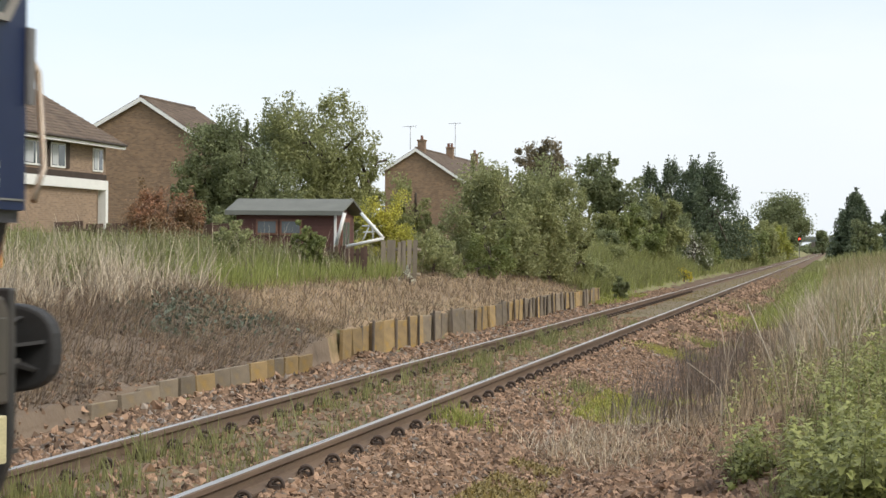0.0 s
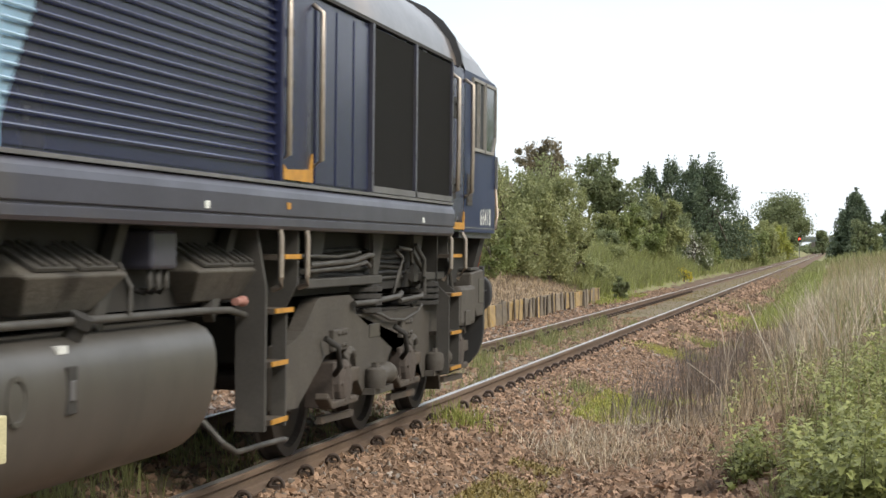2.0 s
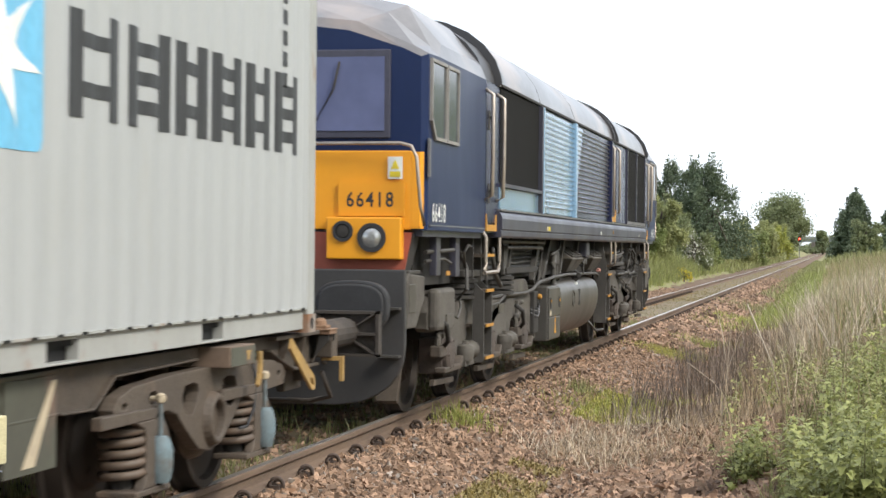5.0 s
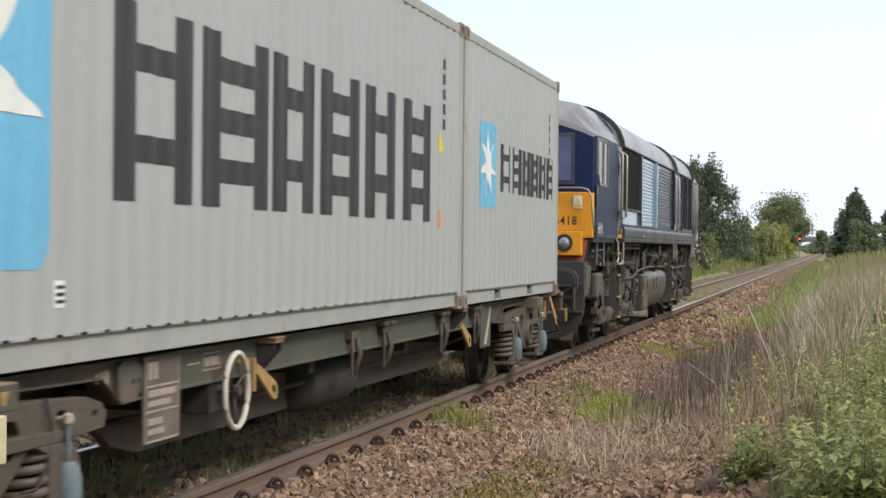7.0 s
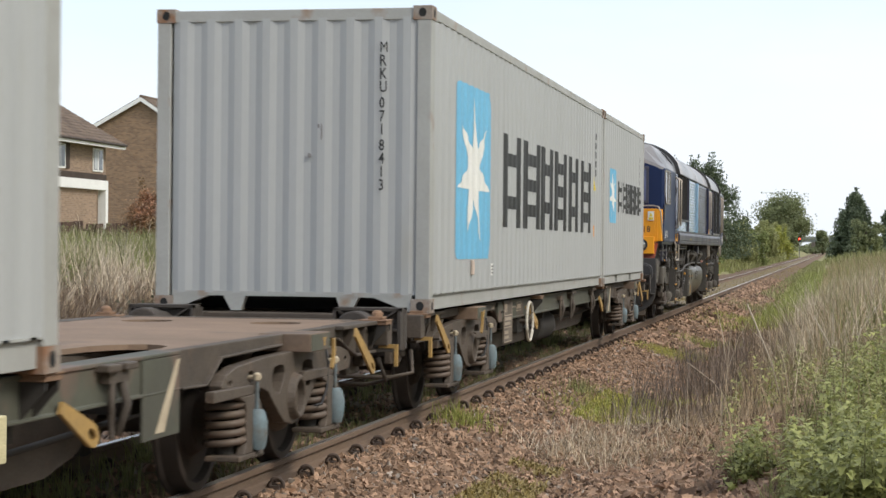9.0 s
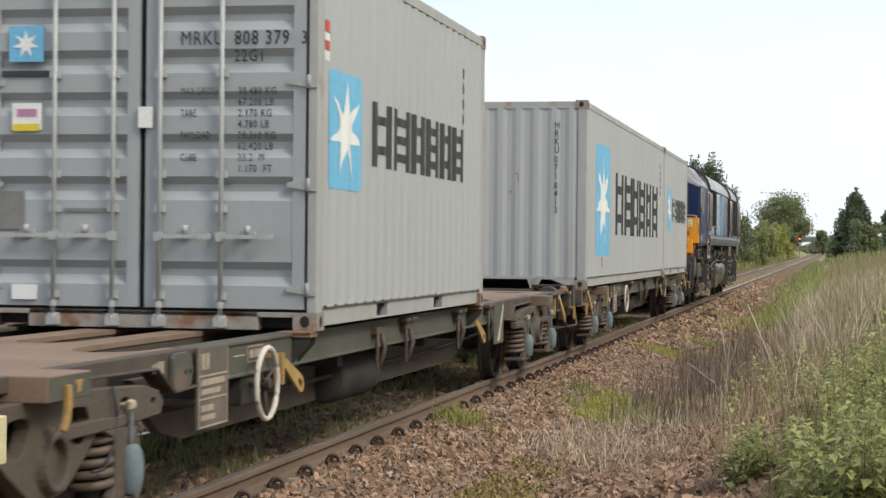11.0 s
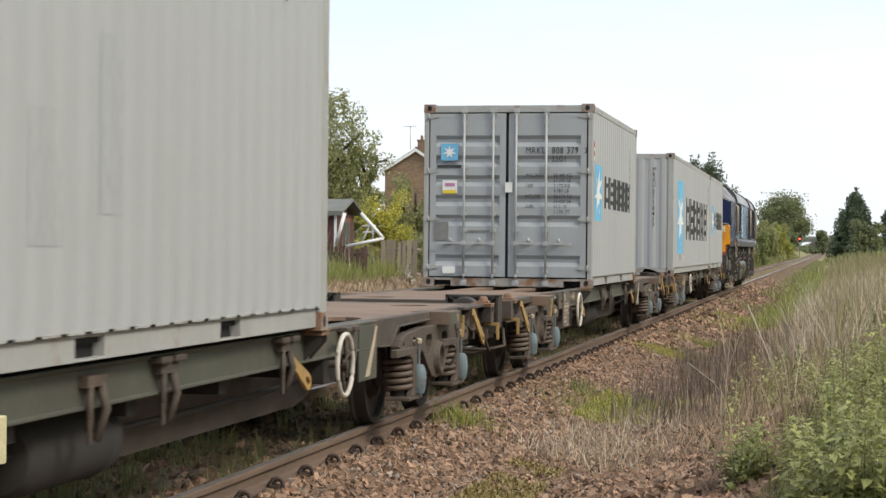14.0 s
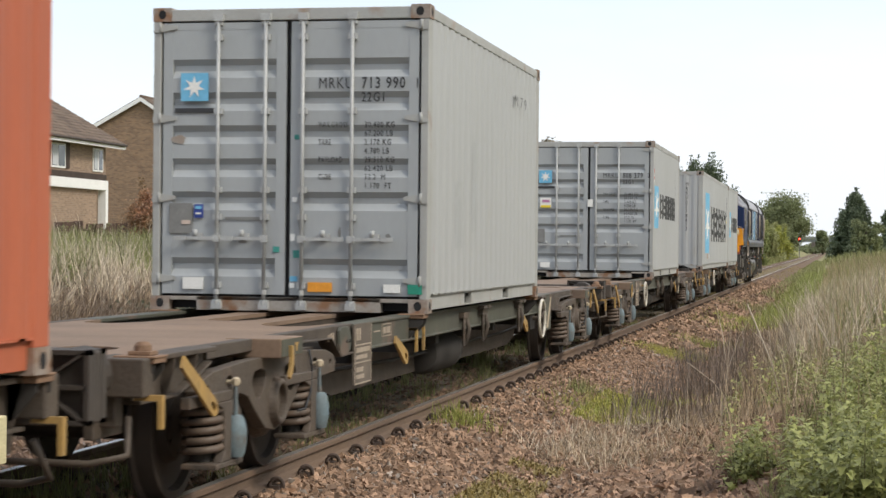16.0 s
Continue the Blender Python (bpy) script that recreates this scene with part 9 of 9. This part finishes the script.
for cx_, cy_, n, r, h_, k in ((1.08, 17.6, 300, 0.16, 0.20, "blade_lime"), (1.95, 21.4, 420, 0.30, 0.16, "blade_lime"), (2.25, 23.6, 500, 0.42, 0.14, "blade_lime"), (2.02, 22.8, 3200, 0.24, 0.07, "blade_moss"), (1.75, 33.0, 2600, 0.28, 0.10, "blade_moss"), (2.2, 33.5, 300, 0.3, 0.2, "blade_green"), (2.15, 37.5, 1300, 0.30, 0.16, "blade_lime"), (2.45, 51, 1500, 0.5, 0.2, "blade_lime"), (2.6, 46, 800, 0.6, 0.25, "blade_lime"), (1.55, 23.0, 160, 0.14, 0.2, "blade_green"), (2.75, 60, 1200, 0.8, 0.3, "blade_green")):
    blades("grass_tuft", "fresh green grass tuft in the stones", cx_ + rg.normal(0, r, n), cy_ + rg.normal(0, r * 1.7, n), h_, 0.010, 0.5, k, int(cy_ * 7))
blades("track_weeds", "moss-coloured weeds grown over the far shoulder of the line", *scatter(15000, 0.80, 2.7, 38, 190, 57, near=1.5), 0.07, 0.030, 1.1, "moss", 58)
blades("track_weeds", "moss-coloured weeds between the far rails", *scatter(9000, -0.70, 0.66, 60, 190, 59, near=1.5), 0.06, 0.030, 1.1, "moss", 60)
blades("moss_patch", "low olive moss and thatch on the stones", *scatter(9000, 1.85, 2.30, 13.0, 16.2, 61, -0.2), 0.042, 0.022, 1.3, "moss", 62, drop=0.055)
blades("moss_patch", "low green moss beside the stones", *scatter(6000, 1.75, 2.8, 20.5, 24.0, 63, -0.3), 0.045, 0.026, 1.2, "blade_moss", 64, drop=0.045)

# the near side of the line
blades("reeds", "tall pale dry reeds on the near bank", *scatter(4300, 3.75, 6.3, 24.5, 56, 71, -0.1, near=1.2), 0.90, 0.010, 0.50, "blade_straw", 72)
blades("reeds", "tan dry grass under the reeds", *scatter(4200, 3.4, 5.6, 22.0, 50, 73, -0.4, near=1.3), 0.45, 0.010, 0.7, "blade_tan", 74)
blades("dead_stems", "dark dead weed stems at the edge of the stones", *scatter(1250, 2.15, 3.4, 20.0, 32, 75, -0.1), 0.60, 0.009, 0.32, "blade_purple", 76)
blades("dead_stems", "brown dead weed stems on the near bank", *scatter(2600, 2.6, 4.1, 20.0, 40, 77, -0.2), 0.52, 0.010, 0.4, "blade_brown", 78)
blades("straw_litter", "fallen straw on the near bank", *scatter(2600, 2.0, 3.6, 16.5, 21.5, 79, 0.0), 0.24, 0.008, 1.4, "blade_tan", 80)
blades("straw_litter", "bleached straw lying on the stones", *tufts(14, 70, 1.95, 3.0, 16.6, 20.5, 0.16, 281), 0.30, 0.008, 1.15, "blade_straw", 282)
blades("dry_stalks", "long pale stalks leaning out of the reeds", *scatter(46, 3.0, 4.8, 17, 34, 283), 1.15, 0.013, 0.55, "blade_straw", 284)
blades("field_grass", "olive-green grass under the reeds", *scatter(5500, 3.7, 6.2, 22, 52, 181, -0.3, near=1.2), 0.46, 0.013, 0.6, "blade_dark", 182)
blades("field_grass", "green field grass on the near side", *scatter(24000, 4.4, 16, 28, 140, 81, near=1.5), 0.66, 0.022, 0.35, "blade_green", 82)
blades("field_grass", "seeding pale grass over the field", *scatter(13000, 4.2, 16, 26, 140, 83, near=1.6), 0.85, 0.012, 0.25, "blade_tan", 84)
blades("verge_grass", "green grass along the edge of the stones", *scatter(8000, 2.5, 4.3, 46, 150, 85, -0.4, near=1.4), 0.34, 0.02, 0.5, "blade_fresh", 86)
blades("verge_grass", "green grass narrowing the stones far off", *scatter(7000, 1.75, 3.2, 75, 330, 187, -0.7, near=1.4), 0.22, 0.05, 0.7, "blade_green", 188)
blades("field_grass", "rough green grass of the far field", *scatter(14000, 3.4, 60, 130, 420, 87), 0.9, 0.10, 0.4, "blade_green", 88)


def leafy_weeds(name, label, n, x0, x1, y0, y1, h, leaf, per, material, seed):
    """Upright weeds: a thin stem with pairs of drooping pointed leaves all the way up."""
    r2 = np.random.default_rng(seed)
    x, y = r2.uniform(x0, x1, n), r2.uniform(y0, y1, n)
    z = ground_z(x, y)
    hgt = h * r2.uniform(0.4, 1.15, n)
    lx, ly = r2.normal(0, 0.16, (2, n)) * hgt
    k = np.repeat(np.arange(n), per)
    m = len(k)
    t = np.clip(np.tile(np.linspace(0.15, 1.0, per), n) + r2.normal(0, 0.03, m), 0.1, 1.02)
    ang = r2.uniform(0, 6.283, m)
    size = leaf * r2.uniform(0.55, 1.25, m) * (1.25 - 0.6 * t)
    out = np.stack([np.cos(ang), np.sin(ang), np.zeros(m)], 1)
    side = np.stack([-np.sin(ang), np.cos(ang), np.zeros(m)], 1) * (size * 0.36)[:, None]
    up = np.array([0, 0, 1.0])
    base = np.stack([x[k] + lx[k] * t ** 1.5, y[k] + ly[k] * t ** 1.5, z[k] + t * hgt[k]], 1) + out * 0.012
    droop = r2.uniform(-0.25, 0.65, m)
    mid = base + out * (size * 0.55)[:, None] + up * (size * (0.14 - 0.25 * droop))[:, None]
    tip = base + out * (size * 1.15)[:, None] - up * (size * droop)[:, None]
    fold = up * (size * r2.uniform(0.02, 0.16, m))[:, None]
    v = np.stack([base, mid + side + fold, tip, mid, mid - side + fold], 1).reshape(-1, 3)
    i = np.arange(m)[:, None] * 5
    f = np.concatenate([i + [0, 3, 2, 1], i + [0, 4, 2, 3]], 1).reshape(-1, 4)
    bulk(name, v, f, material, label, "weeds")
    blades("weed_stems", "thin green stems of the leafy weeds", x, y, h * 0.9, 0.012, 0.2, "blade_dark", seed + 1)


leafy_weeds("nettles", "leafy green nettles and brambles at the near edge", 150, 4.26, 5.15, 11.0, 14.6, 0.48, 0.090, 26, "leaf_bramble", 101)
leafy_weeds("nettles", "tall leafy green nettles on the near bank", 150, 4.40, 5.5, 14.8, 20.5, 0.62, 0.076, 30, "leaf_bramble", 103)
leafy_weeds("nettles", "small leafy weeds at the stones' edge", 40, 3.72, 4.12, 14.1, 15.4, 0.38, 0.070, 24, "leaf_bramble", 105)
leafy_weeds("nettles", "scattered leafy weeds in the dry stems", 26, 3.3, 4.3, 19.5, 26, 0.50, 0.085, 20, "leaf_bramble", 109)
leafy_weeds("nettles", "leafy green weeds on the bank top", 150, -11, -6.6, 22, 44, 0.75, 0.11, 20, "leaf_green", 107)

blades("dead_stems", "dry stems standing among the nettles", *scatter(420, 3.5, 5.0, 14.5, 22, 183), 0.62, 0.008, 0.5, "blade_tan", 184)
blades("long_grass", "green grass growing through the nettles", *scatter(1100, 4.1, 5.0, 11.0, 19, 185), 0.28, 0.009, 0.5, "blade_green", 186)

# ivy on the soil slope
r3 = np.random.default_rng(9)
for cx_, cy_, n, r in ((-4.9, 26.6, 420, 0.35), (-4.4, 25.0, 300, 0.30), (-4.0, 27.2, 260, 0.28), (-5.2, 28.2, 300, 0.35)):
    x, y = cx_ + r3.normal(0, r, n), cy_ + r3.normal(0, r * 1.6, n)
    v, f = leaf_quads(np.stack([x, y, ground_z(x, y) + r3.uniform(0.05, 0.20, n)], 1), 0.036, rg=r3)
    bulk("ivy", v, f, "leaf_ivy", "dark ivy creeping on the soil slope", "ivy")


def stones(name, label, x, y, size, seed, material="stone", sink=0.25):
    """Broken stones lying on the ground."""
    r4 = np.random.default_rng(seed)
    ico = np.array([(x_, y_, z_) for z_ in (-1, 1) for x_, y_ in ((-1, -1), (1, -1), (1, 1), (-1, 1))]) * 0.62
    tri = np.array([(0, 2, 1), (0, 3, 2), (4, 5, 6), (4, 6, 7), (0, 1, 5), (0, 5, 4), (1, 2, 6), (1, 6, 5), (2, 3, 7), (2, 7, 6), (3, 0, 4), (3, 4, 7)])
    n = len(x)
    s = size * r4.uniform(0.35, 1.0, (n, 1, 1)) ** 1.4 * 1.7 * r4.uniform(0.5, 1.25, (n, 1, 3))
    v = ico[None] * s * r4.uniform(0.55, 1.3, (n, 8, 1)) + 0.17 * s * r4.normal(size=(n, 8, 3))
    q = r4.normal(size=(n, 4))
    q /= np.linalg.norm(q, axis=1)[:, None]
    a, b, c, d = q.T
    rot = np.stack([np.stack([1 - 2 * (c * c + d * d), 2 * (b * c - a * d), 2 * (b * d + a * c)], 1), np.stack([2 * (b * c + a * d), 1 - 2 * (b * b + d * d), 2 * (c * d - a * b)], 1), np.stack([2 * (b * d - a * c), 2 * (c * d + a * b), 1 - 2 * (b * b + c * c)], 1)], 1)
    v = np.einsum("nij,nkj->nki", rot, v)
    v += np.stack([x, y, ground_z(x, y) + size * sink], 1)[:, None, :]
    f = tri[None] + (np.arange(n) * 8)[:, None, None]
    return bulk(name, v.reshape(-1, 3), f.reshape(-1, 3), material, label, "stones", flat=True)


stones("ballast", "reddish-brown broken ballast stones beside the near rail", *scatter(42000, 0.84, 2.9, 8.5, 34, 201, near=1.3), 0.0245, 202)
stones("ballast", "greyish ballast stones among the red ones", *scatter(3000, 0.84, 2.9, 8.5, 34, 221, near=1.3), 0.025, 222, "stone_grey")
stones("ballast", "greyish ballast stones beside the far rail", *scatter(3000, -2.86, -0.84, 9, 60, 223, near=1.5), 0.032, 224, "stone_grey")
stones("ballast", "reddish-brown ballast stones farther along", *scatter(10000, 0.85, 2.7, 34, 110, 203, near=1.4), 0.052, 204)
stones("ballast", "reddish-brown ballast stones beside the far rail", *scatter(15000, -2.90, -0.84, 9, 85, 205, near=1.7), 0.036, 206)
stones("ballast", "scattered stones between the rails", *scatter(6000, -0.68, 0.66, 9, 45, 207, near=1.3), 0.027, 208, sink=0.05)
stones("loose_stones", "scattered stones on the near bank", *scatter(11000, 2.6, 4.6, 11.0, 20, 209), 0.034, 210)
stones("soil_clods", "brown clods of earth on the slope", *scatter(1300, -5.7, -3.05, 14.5, 28.5, 231, -0.6), 0.045, 232, "clod", sink=0.0)
stones("loose_stones", "small pale stones on the soil slope", *scatter(1400, -4.2, -2.95, 14.5, 27, 211, near=1.5), 0.026, 212)


# long dry stalks leaning over the edge of the stones
for foot, tip in (((4.14, 18.06), (3.76, 17.8, 0.98)), ((3.42, 22.4), (2.86, 22.4, 0.16)), ((4.70, 20.3), (4.34, 20.3, 0.80))):
    fx, fy = foot
    bm = bmesh.new()
    mid = ((fx + tip[0]) / 2 + 0.03, (fy + tip[1]) / 2, (float(ground_z(fx, fy)) + tip[2]) / 2 + 0.03)
    pipe(bm, [(fx, fy, float(ground_z(fx, fy)) - 0.05), mid, tip], 0.007, 5)
    tagged(part("dry_stalk", bm, "blade_straw"), "long pale dry stalk leaning out of the weeds", "stalk")


# pale timber marker board at the lineside, close to the camera
def marker_board():
    m = tagged(empty("marker_board", pose(2.0, 5.50, float(ground_z(2.0, 5.5)))), "pale cream timber marker board on a short post", "sign")
    g = float(ground_z(2.0, 5.5))
    part("board", bx(-0.22, 0.008, -0.03, 0.03, 0.80 - g, 0.95 - g), "pale_wood", m, bevel=0.004)
    part("post", bx(-0.20, -0.11, 0.03, 0.10, -0.1, 0.95 - g), "post", m)
    bm = bmesh.new()
    lathe(bm, [(-0.04, 0.012), (-0.03, 0.014)], "y", (-0.012, 0, 0.865 - g), 10)
    part("bolt", bm, "dark", m)


marker_board()


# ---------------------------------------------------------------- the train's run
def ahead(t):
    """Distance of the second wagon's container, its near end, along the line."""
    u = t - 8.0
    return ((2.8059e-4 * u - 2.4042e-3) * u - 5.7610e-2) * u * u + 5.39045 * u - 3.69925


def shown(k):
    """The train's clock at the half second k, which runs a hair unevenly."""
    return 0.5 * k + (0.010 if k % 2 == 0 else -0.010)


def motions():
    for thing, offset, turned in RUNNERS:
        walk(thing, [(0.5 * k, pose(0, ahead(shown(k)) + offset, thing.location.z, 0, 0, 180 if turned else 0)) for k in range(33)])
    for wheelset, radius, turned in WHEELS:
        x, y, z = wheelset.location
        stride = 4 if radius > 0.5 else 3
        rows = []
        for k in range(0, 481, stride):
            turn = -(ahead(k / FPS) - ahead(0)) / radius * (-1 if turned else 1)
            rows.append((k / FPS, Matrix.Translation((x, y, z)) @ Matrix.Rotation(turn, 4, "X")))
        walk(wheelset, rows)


motions()
